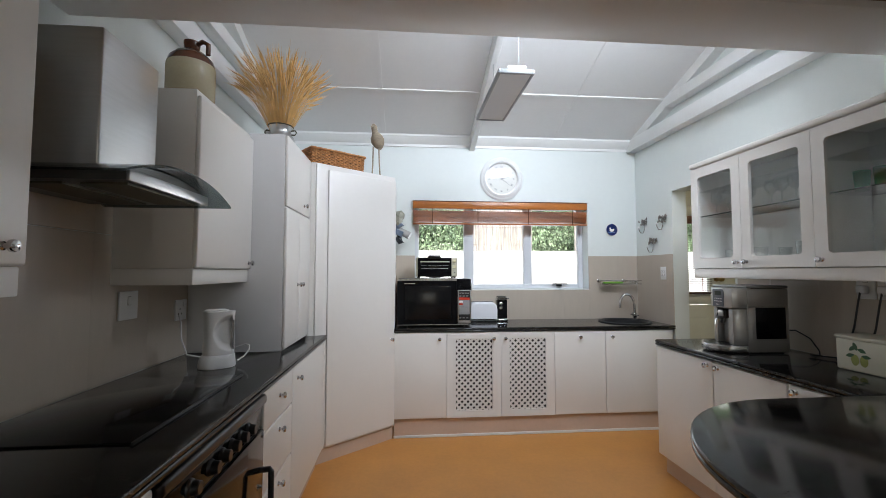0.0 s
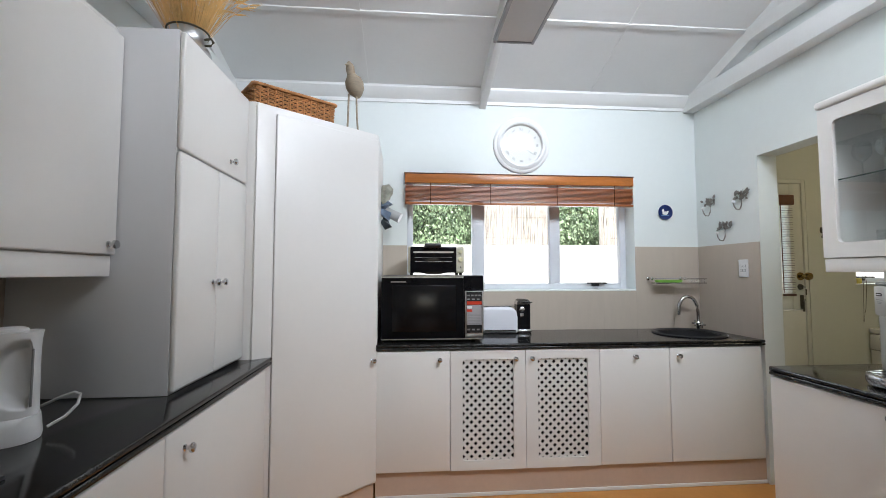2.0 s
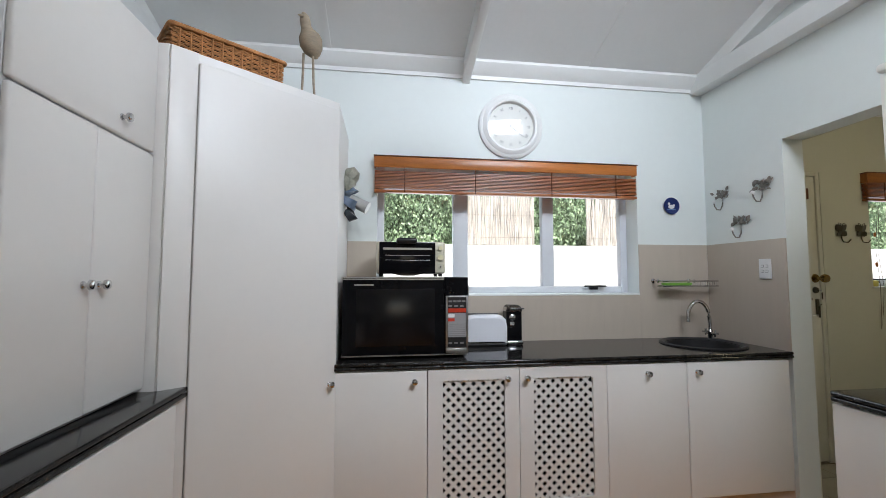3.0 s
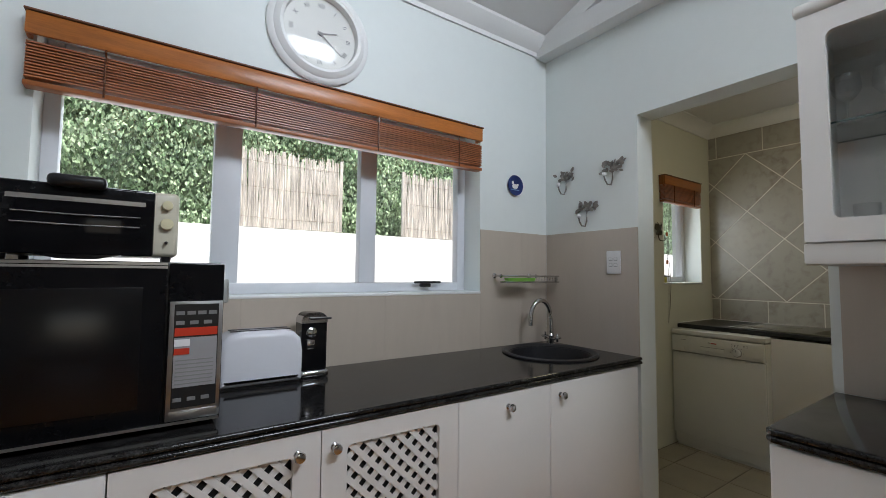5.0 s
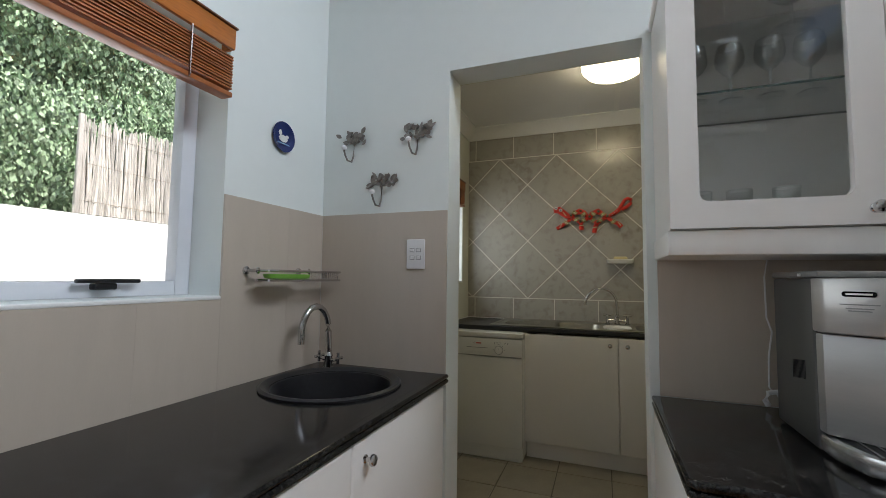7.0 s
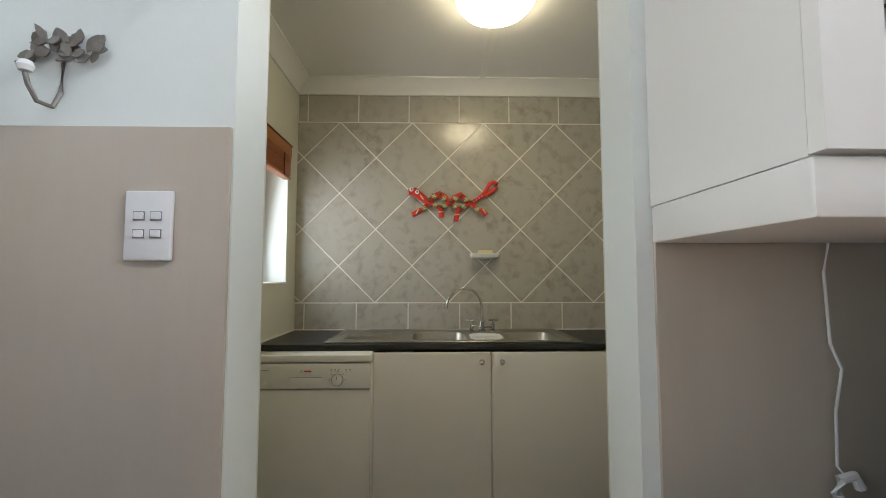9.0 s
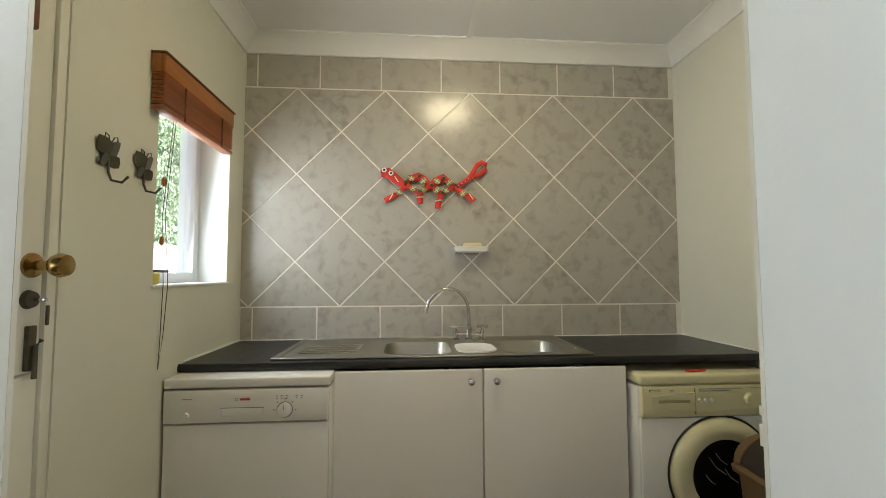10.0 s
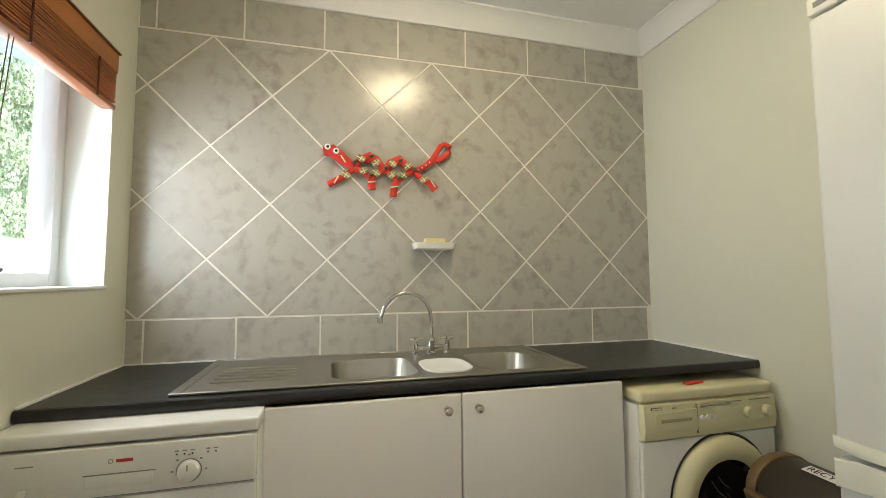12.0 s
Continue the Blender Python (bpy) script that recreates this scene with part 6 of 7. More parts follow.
def mixer(at, label):
    o = thing("mixer_tap", at, label, "tap")
    part("tap_body", lathe([(0.024, 0.0005), (0.024, 0.006), (0.014, 0.014), (0.014, 0.05), (0.018, 0.06), (0.01, 0.075), (0, 0.076)], 18), M_CHROME, o, local=True)
    part("bridge", tube([(0, -0.07, 0.032), (0, 0.0, 0.03), (0, 0.07, 0.032)], 0.009, 10), M_CHROME, o, local=True)
    for s in (-1, 1):
        part("riser", lathe([(0.02, 0.0005), (0.02, 0.006), (0.012, 0.012), (0.012, 0.045), (0.008, 0.05), (0.008, 0.066)], 16, at=(0, s * 0.072, 0)), M_CHROME, o, local=True)
        bm = tube([(-0.03, s * 0.072, 0.07), (0.03, s * 0.072, 0.07)], [0.007, 0.007], 8)
        tube([(0, s * 0.072 - 0.03, 0.07), (0, s * 0.072 + 0.03, 0.07)], 0.007, 8, bm)
        part("cross_handle", bm, M_CHROME, o, local=True)
    path = [(0, 0.0, 0.05), (0, 0.0, 0.13)]
    for k in range(1, 10):
        a = radians(k * 19)
        path.append((-0.02 * k / 9, 0.115 - 0.115 * math.cos(a), 0.15 + 0.125 * math.sin(a)))
    path.append((-0.02, 0.232, 0.165))
    part("spout", tube(path, [0.009] * len(path), 10), M_CHROME, o, local=True)
    part("aerator", lathe([(0, 0), (0.012, 0), (0.012, 0.03), (0, 0.03)], 12, at=(-0.02, 0.232, 0.145)), M_CHROME, o, local=True)


mixer((4.37, 2.85, SZ + 0.004), "chrome swan-neck mixer tap with cross handles")
unit("sink_cabinet", (UF + 0.018, 3.478), -90, 1.245, 0.55, 0.12, 0.76, [("door", 0, 0.62, 0.125, 0.878, 0.568, 0.828), ("door", 0.62, 1.245, 0.125, 0.878, 0.675, 0.828)], "white two-door sink cabinet", "cabinet")
structure("baseboard_utility", bx((UF + 0.07, 2.235, 0.0005), (UF + 0.085, 3.475, 0.12)), M_CAB, "white plinth below the sink cabinet", "plinth")

# dishwasher
DX = 3.782
o = thing("dishwasher", (DX, 3.79, 0), "white freestanding dishwasher with a control dial", "dishwasher")
part("body", bx((DX + 0.03, 3.476, 0.02), (4.43, 4.088, 0.838), 0.006), M_WHITEA, o)
part("top", bx((DX - 0.002, 3.472, 0.846), (4.43, 4.09, 0.883), 0.008, 3), M_WHITEA, o, "white top slab")
d = part("door", bx((DX, 3.478, 0.10), (DX + 0.029, 4.086, 0.712), 0.006), M_WHITEA, o)
c = part("control_panel", bx((DX - 0.006, 3.478, 0.716), (DX + 0.029, 4.086, 0.84), 0.006), M_WHITEA, o)
part("plinth", bx((DX + 0.04, 3.485, 0.0), (DX + 0.06, 4.08, 0.095)), M_WHITEA, o)
# Grey strip that paints the shade under the handle's lip.
part("lip_shade", bx((DX - 0.0068, 3.717, 0.7715), (DX - 0.0055, 3.877, 0.7745), 0.0005), M_GREY, c, "grey strip painted as the shade under the handle lip")
part("handle_scoop", bx((DX - 0.0085, 3.722, 0.742), (DX - 0.0055, 3.872, 0.7710), 0.0028, 3), M_WHITEA, c, "glossy white handle scoop")
part("panel_seam", bx((DX - 0.0066, 3.484, 0.7185), (DX - 0.0055, 4.08, 0.7200)), M_GREY, c)
part("dial_ring", turn(lathe([(0.028, 0), (0.0305, 0.0), (0.0305, 0.0008), (0.028, 0.0008)], 28), Matrix.Translation((DX - 0.006, 3.64, 0.762)) @ Matrix.Rotation(radians(-90), 4, 'Y')), M_GREY, c)
for u, v in ((0.040, 0.0), (0.028, 0.028), (0.0, 0.040), (-0.028, 0.028), (-0.040, 0.0)):
    part("print_bar", bx((DX - 0.0066, 3.64 + u - 0.003, 0.762 + v - 0.002), (DX - 0.0055, 3.64 + u + 0.003, 0.762 + v + 0.002)), M_GREY, c)
q = Matrix.Rotation(radians(-90), 4, 'Y')
dl = part("dial", turn(lathe([(0, 0), (0.027, 0), (0.025, 0.014), (0.022, 0.016), (0, 0.016)], 24), Matrix.Translation((DX - 0.006, 3.64, 0.762)) @ q), M_WHITEA, c)
part("dial_mark", bx((DX - 0.0235, 3.639, 0.766), (DX - 0.0222, 3.642, 0.781)), M_GREY, dl)
part("power_button", turn(lathe([(0, 0), (0.011, 0), (0.010, 0.006), (0, 0.007)], 16), Matrix.Translation((DX - 0.006, 3.999, 0.747)) @ q), M_WHITEA, c)
for k, y in enumerate((3.67, 3.652, 3.633, 3.596, 3.577)):
    part("indicator", bx((DX - 0.0068, y - 0.002, 0.803), (DX - 0.0055, y + 0.002, 0.807)), M_BLACK, c)
    part("print_bar", bx((DX - 0.0066, y - 0.005, 0.812), (DX - 0.0055, y + 0.005, 0.815)), M_GREY, c)
part("logo_bar", bx((DX - 0.0068, 3.769, 0.8), (DX - 0.0055, 3.806, 0.808)), mat("red_logo", (0.5, 0.03, 0.03), 0.4), c)
part("logo_ring", turn(lathe([(0.004, 0), (0.006, 0), (0.006, 0.001), (0.004, 0.001)], 16), Matrix.Translation((DX - 0.006, 3.818, 0.804)) @ q), M_GREY, c)
part("print_bar", bx((DX - 0.0066, 3.98, 0.807), (DX - 0.0055, 4.017, 0.81)), M_GREY, c)

# washing machine
WX = 3.815
o = thing("washing_machine", (WX, 1.87, 0), "white washing machine with a cream control panel and round door", "washing machine")
part("body", bx((WX + 0.02, 1.60, 0.03), (4.40, 2.212, 0.80), 0.01), M_WHITEA, o)
top = part("top", bx((WX, 1.60, 0.806), (4.41, 2.212, 0.850), 0.014, 4), M_CREAM, o, "cream rounded top")
c = part("control_panel", prism([(WX + 0.02, 0.675), (WX - 0.004, 0.678), (WX - 0.012, 0.72), (WX - 0.004, 0.80), (WX + 0.02, 0.806)], 'y', 1.60, 2.205, 0.003), M_CREAM, o, "cream control panel")
part("drawer", bx((WX - 0.013, 2.00, 0.735), (WX - 0.006, 2.14, 0.752), 0.003), mat("dark_cream", (0.42, 0.38, 0.22), 0.4), c)
pb = []
for k in range(13):
    u = k / 12
    pb.append((1.66 + 0.50 * u, 0.722 - 0.022 * math.sin(math.pi * u)))
part("panel_swoop", prism(pb + [(1.66 + 0.50 * (1 - k / 12), 0.765 + 0.015 * math.sin(math.pi * k / 12)) for k in range(13)], 'x', WX - 0.0128, WX - 0.006), mat("cream_inset", (0.68, 0.64, 0.42), 0.3, var=0.03), c)
for y in (1.745, 1.655):
    part("dial", turn(lathe([(0, 0), (0.022, 0), (0.019, 0.018), (0, 0.02)], 20), Matrix.Translation((WX - 0.012, y, 0.748)) @ q), M_CREAM, c)
for y in (1.91, 1.935, 1.96):
    part("button", turn(lathe([(0, 0), (0.009, 0), (0.008, 0.006), (0, 0.006)], 14), Matrix.Translation((WX - 0.012, y, 0.745)) @ q), M_WHITEP, c)
part("badge", bx((WX - 0.0085, 2.13, 0.783), (WX - 0.004, 2.175, 0.792), 0.001), M_DARKM, c)
part("badge_inset", bx((WX - 0.0092, 2.133, 0.785), (WX - 0.0086, 2.172, 0.79)), M_CREAM, c)
part("print_bar", bx((WX - 0.0105, 2.07, 0.785), (WX - 0.006, 2.085, 0.788)), M_GREY, c)
part("print_bar", bx((WX - 0.0105, 1.77, 0.79), (WX - 0.005, 1.96, 0.7915)), M_GREY, c)
part("print_bar", bx((WX - 0.0112, 1.82, 0.782), (WX - 0.006, 1.96, 0.7832)), M_GREY, c)
part("print_bar", bx((WX - 0.0105, 1.63, 0.79), (WX - 0.005, 1.73, 0.7915)), M_GREY, c)
# Thin strip with the joint's shade painted in a darker cream.
part("panel_joint", bx((WX - 0.0135, 1.978, 0.69), (WX - 0.006, 1.9795, 0.795)), mat("joint_shadow", (0.30, 0.26, 0.14), 0.5), c)
part("front", bx((WX, 1.60, 0.09), (WX + 0.02, 2.21, 0.672), 0.006), M_WHITEA, o)
part("plinth", bx((WX + 0.03, 1.61, 0.0), (WX + 0.05, 2.2, 0.09)), M_WHITEA, o)
cq = Matrix.Translation((WX, 1.868, 0.445)) @ q
d = part("door_ring", turn(lathe([(0.145, 0.03), (0.17, 0.04), (0.205, 0.035), (0.222, 0.018), (0.226, 0.0), (0.14, 0.0)], 48), cq), M_CREAM, o, "cream round door ring")
part("door_seal", turn(lathe([(0.226, 0.0005), (0.232, 0.006), (0.236, 0.0005)], 48), cq), M_BLACK, o)
part("door_glass", turn(lathe([(0.146, 0.028), (0.13, 0.008), (0.09, -0.0), (0.0, 0.004)], 40), cq), mat("dark_door_glass", (0.008, 0.008, 0.01), 0.06, var=0.3), d, "dark glass bowl")
# Glints on the dark glass, modelled as thin chrome rods.
for k, (y, z, L) in enumerate(((1.90, 0.47, 0.09), (1.88, 0.50, 0.06), (1.84, 0.43, 0.07), (1.93, 0.42, 0.05))):
    part("glint_rod", tube([(WX - 0.012, y - L / 2, z - L / 3), (WX - 0.014, y, z), (WX - 0.012, y + L / 3, z + L / 2)], 0.0016, 6), M_CHROME, d)
single("red_card", prism([(3.845, 1.97), (3.86, 1.885), (3.88, 1.89), (3.87, 1.975)], 'z', 0.8505, 0.857, 0.002), M_RED, "small red card lying on the washing machine", "card")

# fridge
o = thing("fridge_freezer", (2.89, 1.95, 0), "tall off-white fridge freezer with moulded side handles", "fridge")
part("body", bx((2.59, 1.60, 0.03), (3.20, 2.14, 1.918), 0.01), M_WHITEF, o)
M_FR = mat("ivory_enamel", (0.76, 0.75, 0.66), 0.3, var=0.02)
for z0, z1 in ((0.875, 1.870), (0.05, 0.865)):
    part("door", bx((2.58, 2.142, z0), (3.217, 2.195, z1), 0.012, 4), M_WHITEF, o)
part("top_panel", bx((2.58, 2.142, 1.874), (3.217, 2.196, 1.917), 0.006, 3), M_FR, o, "ivory top panel")
part("handle", prism([(2.75, 0.85), (3.217, 0.80), (3.217, 0.86), (3.17, 0.868), (2.75, 0.866)], 'y', 2.1955, 2.204, 0.005), M_FR, o, "ivory moulded handle")
part("handle", prism([(2.75, 0.89), (3.217, 0.91), (3.217, 0.885), (3.17, 0.876), (2.75, 0.878)], 'y', 2.1955, 2.203, 0.005), M_FR, o, "ivory moulded handle")
part("badge", bx((3.165, 2.1965, 1.889), (3.20, 2.1985, 1.902), 0.001), M_GREY, o)
part("top_cap", bx((2.58, 1.60, 1.9185), (3.215, 2.19, 1.932), 0.006), M_FR, o)
part("foot", bx((2.58, 1.65, 0.0), (3.15, 2.1, 0.03)), M_BLACK, o)

# recycling bin
o = thing("recycling_bin", (3.475, 1.81, 0), "brown flip-top recycling bin with a white lettered label", "bin", rz=-4)
M_BIN, M_BINB = mat("brown_bin_plastic", (0.13, 0.075, 0.03), 0.45, var=0.08), mat("dark_brown_lid", (0.026, 0.019, 0.013), 0.5, var=0.1)
bm = loft([[(x, y, z) for x, y in round_rect(-a, -b, a, b, 0.04)] for z, a, b in ((0.001, 0.155, 0.10), (0.02, 0.16, 0.105), (0.5150, 0.185, 0.128), (0.5250, 0.19, 0.132))])
part("bin_body", bm, M_BIN, o, local=True)
bm = loft([[(x, y, z) for x, y in round_rect(-a, -b, a, b, 0.03)] for z, a, b in ((0.5260, 0.196, 0.142), (0.5450, 0.198, 0.146), (0.5550, 0.192, 0.138), (0.5560, 0.186, 0.132))])
part("collar", bm, M_BIN, o, "brown moulded collar", local=True)


def arch(r, h, z0, n=12):
    return [(r * math.cos(math.pi * k / n), z0 + h * math.sin(math.pi * k / n)) for k in range(n + 1)]


for s_ in (-1, 1):
    part("end_arch", prism(arch(0.132, 0.106, 0.5565), 'x', min(s_ * 0.150, s_ * 0.190), max(s_ * 0.150, s_ * 0.190), 0.008), M_BIN, o, "brown arched end piece", local=True)
lid = part("flap", prism(arch(0.126, 0.100, 0.5565), 'x', -0.149, 0.149, 0.003), M_BINB, o, "dark swing flap", local=True)
lm = Matrix.Translation((-0.005, 0.022, 0.6580)) @ Matrix.Rotation(radians(-10), 4, 'X')
part("label", turn(bx((-0.075, -0.019, 0), (0.075, 0.019, 0.001)), lm), M_WHITEP, lid, "white label strip", local=True)
w_ = words("RECYCLE", 0.033, M_BLACK, lid, lm @ Matrix.Translation((0, 0, 0.0016)) @ Matrix.Rotation(radians(180), 4, 'Z'))

# soap dish, red wall toy
o = thing("soap_tray", (UX1 - 0.001, 2.82, 1.41), "white ceramic soap tray with a bar of soap", "soap tray")
part("tray", loft([[(x, y, z) for x, y in round_rect(4.398 + d, 2.72 + d, 4.484, 2.922 - d, 0.02)] for z, d in ((1.395, 0.02), (1.40, 0.006), (1.425, 0.0), (1.428, 0.004), (1.412, 0.012))]), M_WHITEA, o)
single("soap_bar", bx((4.413, 2.768, 1.4125), (4.458, 2.868, 1.450), 0.010, 3), mat("yellow_soap", (0.72, 0.62, 0.33), 0.4, var=0.05), "pale yellow bar of soap in the tray", "soap")

LZ = (UX1 - 0.0005, 3.01, 1.775)
bm = bmesh.new()


def limb(pts, rs, flat=0.55):
    """Flat padded shape: points are (across, up) with across running with the wall."""
    k0 = len(bm.verts)
    tube([(0, p[0], p[1]) for p in pts], [r * 0.82 for r in rs], 10, bm)
    bm.verts.ensure_lookup_table()
    for v in bm.verts[k0:]:
        v.co.x = v.co.x * flat - 0.018


# head and neck, two loops, four legs, curled tail
limb([(0.321, 0.068), (0.284, 0.075), (0.238, 0.04), (0.187, 0.002)], [0.026, 0.036, 0.034, 0.022])
limb([(0.178, 0.005), (0.157, 0.038), (0.111, 0.054), (0.08, 0.042), (0.045, 0.002)], [0.016, 0.022, 0.031, 0.024, 0.018])
limb([(0.178, 0), (0.141, -0.017), (0.105, -0.04), (0.072, -0.02), (0.04, 0)], [0.02, 0.018, 0.022, 0.018, 0.018])
limb([(0.04, 0), (0.013, 0.03), (-0.029, 0.049), (-0.067, 0.021), (-0.098, 0)], [0.018, 0.026, 0.03, 0.022, 0.018])
limb([(0.04, 0), (0.003, -0.028), (-0.025, -0.045), (-0.056, -0.023), (-0.098, 0)], [0.018, 0.018, 0.022, 0.018, 0.018])
limb([(0.183, -0.005), (0.22, -0.039), (0.256, -0.061), (0.298, -0.086)], [0.016, 0.017, 0.019, 0.018])
limb([(0.105, -0.042), (0.102, -0.07), (0.098, -0.101)], [0.02, 0.022, 0.02])
limb([(-0.024, -0.045), (-0.006, -0.08), (0.002, -0.127)], [0.02, 0.021, 0.022])
limb([(-0.101, -0.005), (-0.144, -0.042), (-0.181, -0.056), (-0.205, -0.086)], [0.018, 0.019, 0.02, 0.024])
limb([(-0.102, -0.002), (-0.148, 0.024), (-0.185, 0.052), (-0.208, 0.089), (-0.231, 0.132), (-0.254, 0.143), (-0.279, 0.132), (-0.277, 0.103), (-0.24, 0.071), (-0.204, 0.056)], [0.016, 0.018, 0.02, 0.017, 0.016, 0.016, 0.016, 0.016, 0.017, 0.016])
o = new("wall_toy", finish(bm, "wall_toy", M_RED))
o.matrix_world = pose(*LZ)
tagged(o, "red felt animal with tartan patches hung on the tiles", "toy")
M_TART = mat("tartan_patch", (0.30, 0.27, 0.12), 0.8, var=0.9, scale=45, dark=(0.05, 0.06, 0.03))
for y, z, a in ((0.153, 0.041, 0.5), (0.082, 0.026, -0.7), (0.139, -0.016, -0.5), (0.082, -0.022, 0.6), (0.008, -0.026, -0.7), (-0.066, 0.019, -0.7), (-0.047, -0.026, 0.6), (-0.144, -0.042, -0.6), (0.22, -0.039, 0.6), (0.006, 0.026, 0.6)):
    bm = bx((-0.002, -0.019, -0.014), (0.002, 0.019, 0.014), 0.001, 1)
    pm = Matrix.Translation((-0.0335, y, z)) @ Matrix.Rotation(a, 4, 'X')
    b_ = part("patch", turn(bm, pm), M_TART, o, "tartan patch", local=True)
    part("stripe", turn(bx((-0.0028, -0.019, -0.0018), (-0.0021, 0.019, 0.0018)), pm), M_CREAM, b_, "pale tartan stripe", local=True)
    part("stripe", turn(bx((-0.0031, -0.0018, -0.014), (-0.0024, 0.0018, 0.014)), pm), M_CREAM, b_, "pale tartan stripe", local=True)
for y, z in ((0.18, 0.021), (0.105, 0.056), (0.036, 0.005), (0.107, -0.033), (-0.033, 0.045), (-0.1, 0.005), (-0.026, -0.04)):
    part("bobble", lathe([(0, -0.011), (0.010, -0.004), (0.011, 0.002), (0, 0.011)], 10, at=(-0.037, y, z)), M_LEAFP, o, "dark bobble", local=True)
for y, z, a in ((0.233, 0.034, -0.6), (0.263, -0.065, 0.5), (0.102, -0.066, 1.5), (-0.004, -0.084, 1.4), (-0.19, -0.061, -0.6)):
    part("band", turn(bx((-0.001, -0.003, -0.019), (0.001, 0.003, 0.019)), Matrix.Translation((-0.0335, y, z)) @ Matrix.Rotation(a, 4, 'X')), M_CREAM, o, "pale stitched band", local=True)
for y, z in ((0.302, 0.085), (0.264, 0.068)):
    e = part("eye", turn(lathe([(0, 0.004), (0.010, 0.003), (0.014, 0), (0, 0)], 14), Matrix.Translation((-0.036, y, z)) @ q), M_WHITEP, o, "white eye", local=True)
    part("pupil", turn(lathe([(0, 0.0055), (0.006, 0.004), (0.007, 0.002)], 10), Matrix.Translation((-0.036, y, z)) @ q), M_BLACK, e, local=True)
for y, z in ((-0.119, 0.004), (-0.137, 0.016), (-0.156, 0.029), (-0.174, 0.043)):
    part("dot", turn(lathe([(0, 0.002), (0.004, 0.0)], 8), Matrix.Translation((-0.0305, y, z)) @ q), M_WHITEP, o, local=True)

# ceiling lamp
o = thing("ceiling_lamp", (3.55, 2.87, 2.62), "round frosted glass ceiling lamp, lit warm", "ceiling lamp")
part("base", lathe([(0.0, -0.001), (0.19, -0.001), (0.195, -0.02), (0.185, -0.022), (0, -0.022)], 36), M_TRIM, o, local=True)
part("shade", lathe([(0.188, -0.0225), (0.186, -0.045), (0.16, -0.075), (0.11, -0.095), (0.05, -0.104), (0, -0.106)], 36), M_LAMP, o, "glowing frosted glass bowl", local=True)
structure("trim_ceiling_strip", bx((UX0, 2.815, 2.612), (UX1, 2.85, 2.6195)), M_TRIM, "white cover strip on the ceiling", "trim")

# utility window
win = tagged(new("window_2"), "small white aluminium window over the worktop", "window", "", "structure")
x0, x1, z0, z1 = UWIN
part("window_sill", bx((x0 - 0.01, 4.086, z0 - 0.012), (x1 + 0.01, 4.245, z0 - 0.0005), 0.004), M_TRIM, win)
for lo, hi in (((x0, z0), (x0 + 0.045, z1)), ((x1 - 0.05, z0), (x1, z1)), ((x0 + 0.045, z0), (x1 - 0.05, z0 + 0.045)), ((x0 + 0.045, z1 - 0.045), (x1 - 0.05, z1))):
    part("window_frame", bx((lo[0], FY0, lo[1]), (hi[0], FY1, hi[1]), 0.004), M_ALU, win)
part("pane", bx((x0 + 0.045, 4.258, z0 + 0.045), (x1 - 0.05, 4.263, z1 - 0.045)), M_GLASS, win, "clear pane").visible_shadow = False
h = part("window_handle", bx((3.86, 4.205, 1.262), (3.91, 4.234, 1.282), 0.004), M_BLACK, win, "black stay handle")
part("lever", bx((3.80, 4.195, 1.285), (3.99, 4.213, 1.298), 0.004), M_BLACK, h)
single("yellow_sponge", bx((3.705, 4.10, 1.2405), (3.76, 4.16, 1.285), 0.008), mat("yellow_sponge", (0.72, 0.62, 0.16), 0.9, var=0.1, scale=60, bump=0.3), "yellow sponge on the window sill", "sponge")
o = thing("blind_cord", (3.74, YN - 0.02, 1.86), "thin blind cord with wooden toggles", "cord")
part("cord", tube([(3.72, YN - 0.05, 1.86), (3.722, YN - 0.02, 1.5), (3.745, YN - 0.018, 1.24), (3.74, YN - 0.015, 1.0), (3.735, YN - 0.014, 0.93)], 0.0014, 6), M_DARKM, o)
part("cord", tube([(3.735, YN - 0.05, 1.86), (3.738, YN - 0.02, 1.5), (3.775, YN - 0.018, 1.24), (3.76, YN - 0.015, 1.05), (3.737, YN - 0.014, 0.93)], 0.0014, 6), M_DARKM, o)
for z in (1.62, 1.40):
    part("toggle", lathe([(0, -0.018), (0.008, -0.012), (0.009, 0.01), (0.005, 0.018), (0, 0.018)], 12, at=(3.722, YN - 0.02, z)), M_VAL, o, "wooden toggle")

# butterfly hooks
for x in (3.44, 3.61):
    o = thing("butterfly_hook", (x, YN - 0.006, 1.64), "dark metal butterfly coat hook", "hook", "butterfly hooks")
    for a in (-1, 1):
        for L, w, ang in ((0.07, 0.026, 40), (0.05, 0.022, 125)):
            bm = leaf_shape(L, w)
            turn(bm, Matrix.Translation((0, -0.012, 0)) @ Matrix.Rotation(radians(90), 4, 'X') @ Matrix.Rotation(radians(-a * ang), 4, 'Z') @ Matrix.Rotation(radians(a * 18), 4, 'Y'))
            part("wing", bm, M_DARKM, o, local=True)
    part("hook", tube([(0, -0.006, 0.03), (0, -0.010, -0.05), (0.0, -0.02, -0.075), (0.01, -0.045, -0.08), (0.015, -0.06, -0.06)], 0.004, 8), M_DARKM, o, local=True)
    for a in (-1, 1):
        part("antenna", tube([(0, -0.012, 0.03), (a * 0.012, -0.016, 0.06), (a * 0.026, -0.016, 0.065), (a * 0.028, -0.016, 0.052)], 0.0018, 6), M_DARKM, o, local=True)

# back door, split in two leaves
dr = tagged(new("door_1"), "cream split back door with a glazed upper leaf and brass knob", "door", "", "structure")
x0, x1, zt = BACK
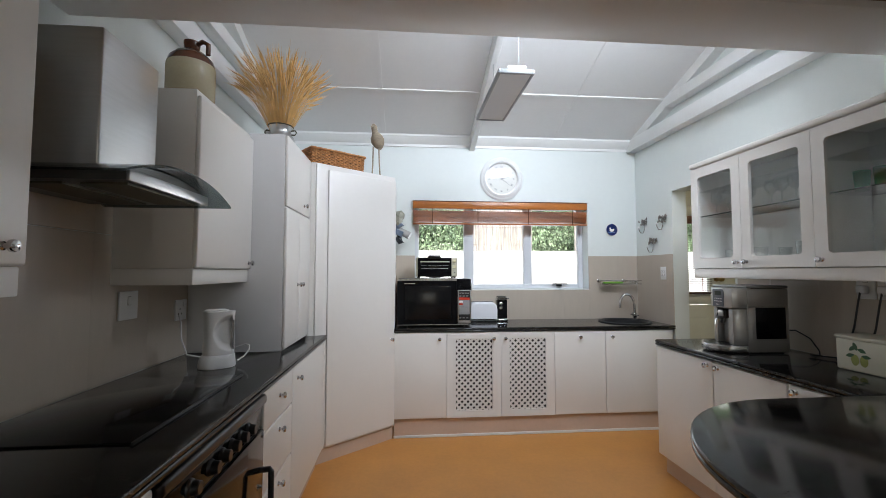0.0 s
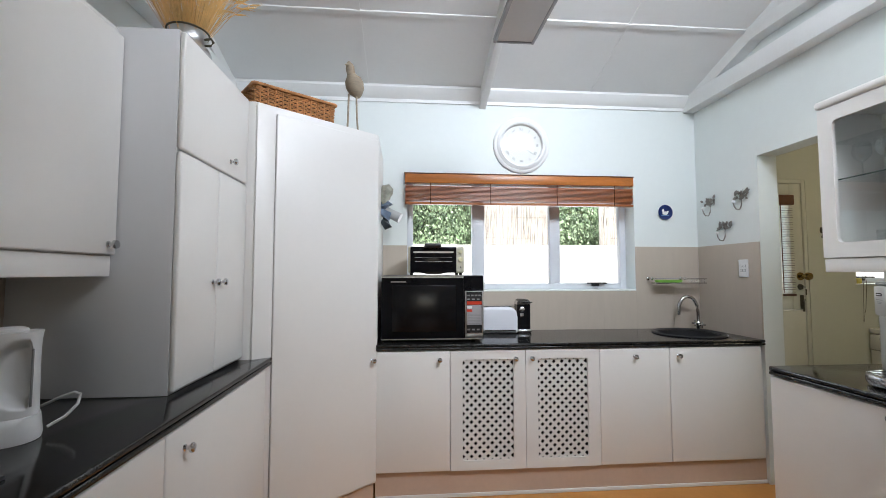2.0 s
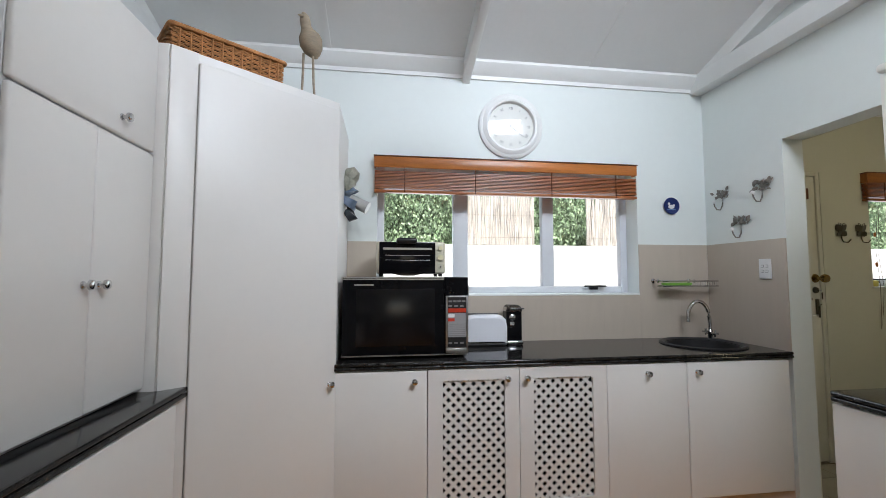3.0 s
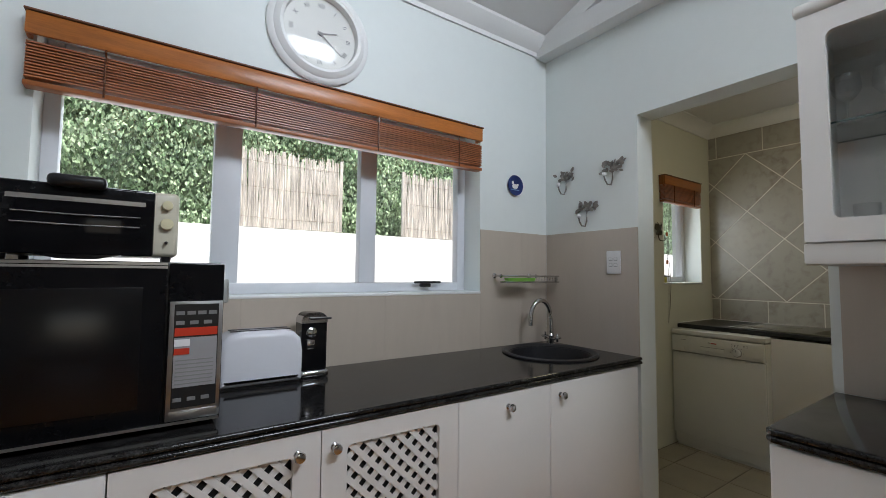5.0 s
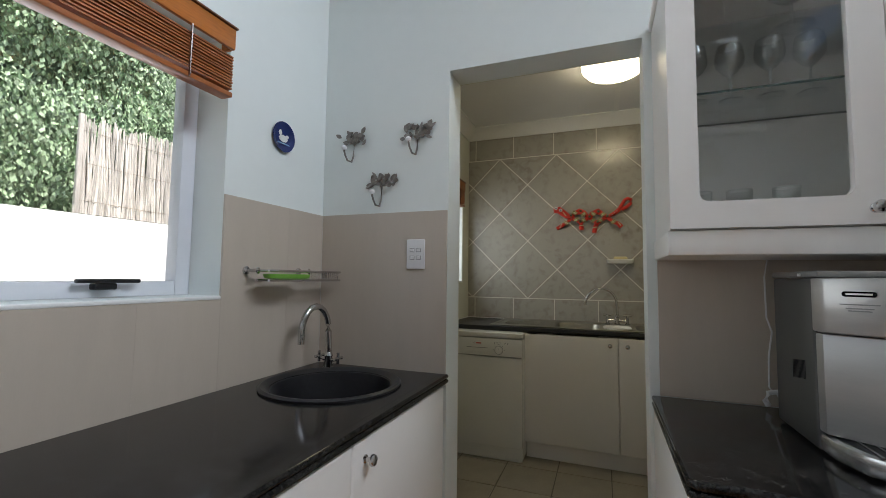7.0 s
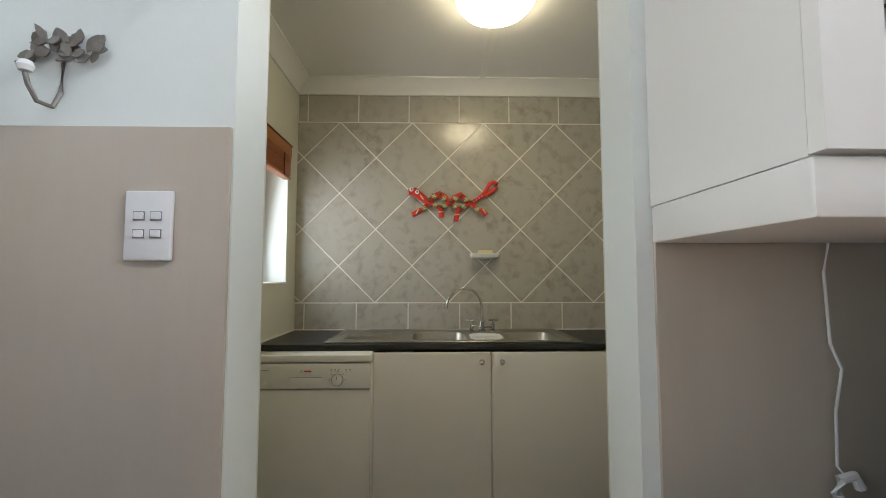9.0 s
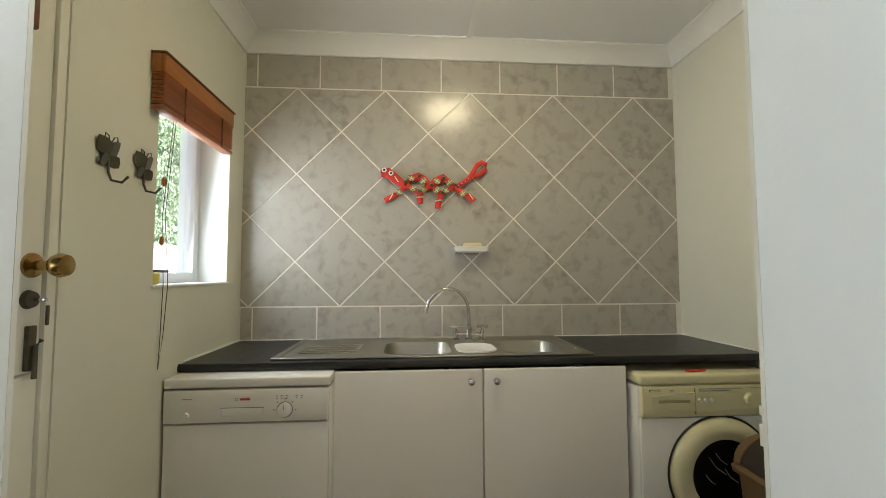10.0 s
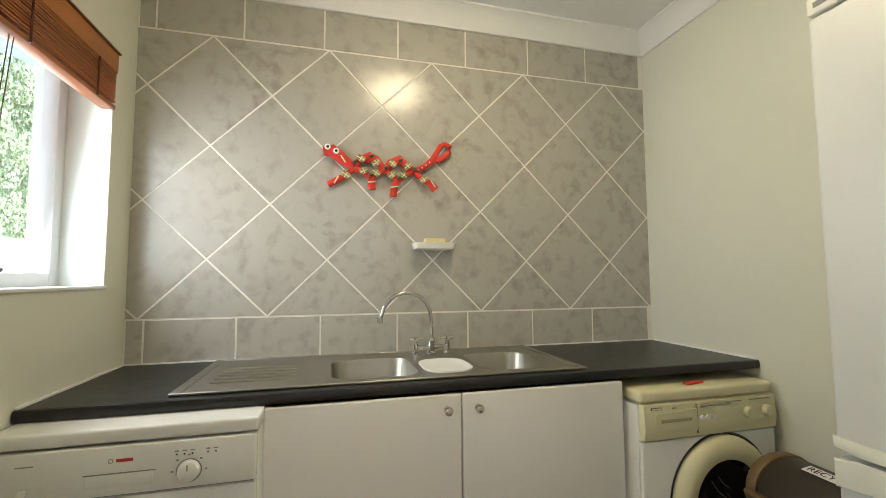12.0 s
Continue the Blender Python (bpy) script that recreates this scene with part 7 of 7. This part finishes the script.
for lo, hi in (((x0, 0), (x0 + 0.03, zt)), ((x1 - 0.03, 0), (x1, zt)), ((x0 + 0.03, zt - 0.03), (x1 - 0.03, zt))):
    part("door_frame", bx((lo[0], YN - 0.002, lo[1]), (hi[0], YN + 0.12, hi[1]), 0.003), M_DOORW, dr)
YD = YN + 0.008
lw = part("lower_leaf", bx((x0 + 0.032, YD, 0.01), (x1 - 0.032, YD + 0.042, 1.028), 0.003), M_DOORW, dr)
part("lower_panel", bx((x0 + 0.14, YD - 0.006, 0.15), (x1 - 0.14, YD - 0.0005, 0.90), 0.005), M_DOORW, lw)
for lo, hi in (((x0 + 0.032, 1.034), (x0 + 0.12, zt - 0.032)), ((x1 - 0.135, 1.034), (x1 - 0.032, zt - 0.032)), ((x0 + 0.12, 1.034), (x1 - 0.135, 1.14)), ((x0 + 0.12, 1.96), (x1 - 0.135, zt - 0.032))):
    part("stile", bx((lo[0], YD, lo[1]), (hi[0], YD + 0.042, hi[1]), 0.003), M_DOORW, dr)
part("pane", bx((x0 + 0.12, YD + 0.02, 1.14), (x1 - 0.135, YD + 0.025, 1.96)), M_GLASS, dr).visible_shadow = False
kx, kz = 3.225, 1.30
kb = part("door_knob", turn(lathe([(0, 0), (0.032, 0), (0.03, 0.006), (0.012, 0.01), (0.012, 0.045), (0.026, 0.055), (0.031, 0.07), (0.026, 0.085), (0, 0.09)], 24), Matrix.Translation((kx, YD, kz)) @ Matrix.Rotation(radians(90), 4, 'X')), M_BRASS, dr, "round brass knob")
lk = part("lock", turn(lathe([(0, 0), (0.024, 0), (0.02, 0.012), (0, 0.014)], 20), Matrix.Translation((kx - 0.005, YD, kz - 0.085)) @ Matrix.Rotation(radians(90), 4, 'X')), M_DARKM, dr)
part("key", bx((kx - 0.008, YD - 0.045, kz - 0.089), (kx - 0.002, YD - 0.014, kz - 0.081), 0.002), M_CHROME, lk)
part("key_tag", bx((kx + 0.004, YD - 0.04, kz - 0.15), (kx + 0.012, YD - 0.034, kz - 0.10), 0.002), M_DARKM, lk)
b = part("bolt_plate", bx((kx - 0.012, YD - 0.012, 1.04), (kx + 0.012, YD - 0.0005, 1.15), 0.002), M_DARKM, dr, "dark sliding bolt")
part("bolt", tube([(kx, YD - 0.019, 1.02), (kx, YD - 0.019, 1.10), (kx + 0.004, YD - 0.03, 1.115)], 0.006, 10), M_DARKM, b)
o = thing("door_blind", ((x0 + x1) / 2 - 0.03, YD - 0.002, 1.14), "slatted brown blind hanging over the glazed door", "blind")
# Valance and slats take darkened browns, as if seen against daylight.
part("valance", bx((x0 + 0.11, YD - 0.045, 1.87), (x1 - 0.13, YD - 0.001, 1.95), 0.006), M_BROWND, o)
for k in range(36):
    z = 1.175 + 0.0192 * k
    bm = bx((x0 + 0.115, -0.011, -0.001), (x1 - 0.135, 0.011, 0.001))
    part("slat", turn(bm, Matrix.Translation((0, YD - 0.018, z)) @ Matrix.Rotation(radians(6), 4, 'X')), M_DBLIND, o)
for x in (x0 + 0.19, (x0 + x1) / 2 - 0.03, x1 - 0.24):
    part("ladder_tape", bx((x - 0.004, YD - 0.032, 1.17), (x + 0.004, YD - 0.0305, 1.87)), M_BROWNG, o)
part("bottom_rail", bx((x0 + 0.112, YD - 0.032, 1.143), (x1 - 0.132, YD - 0.006, 1.163), 0.003), M_DBLIND, o)
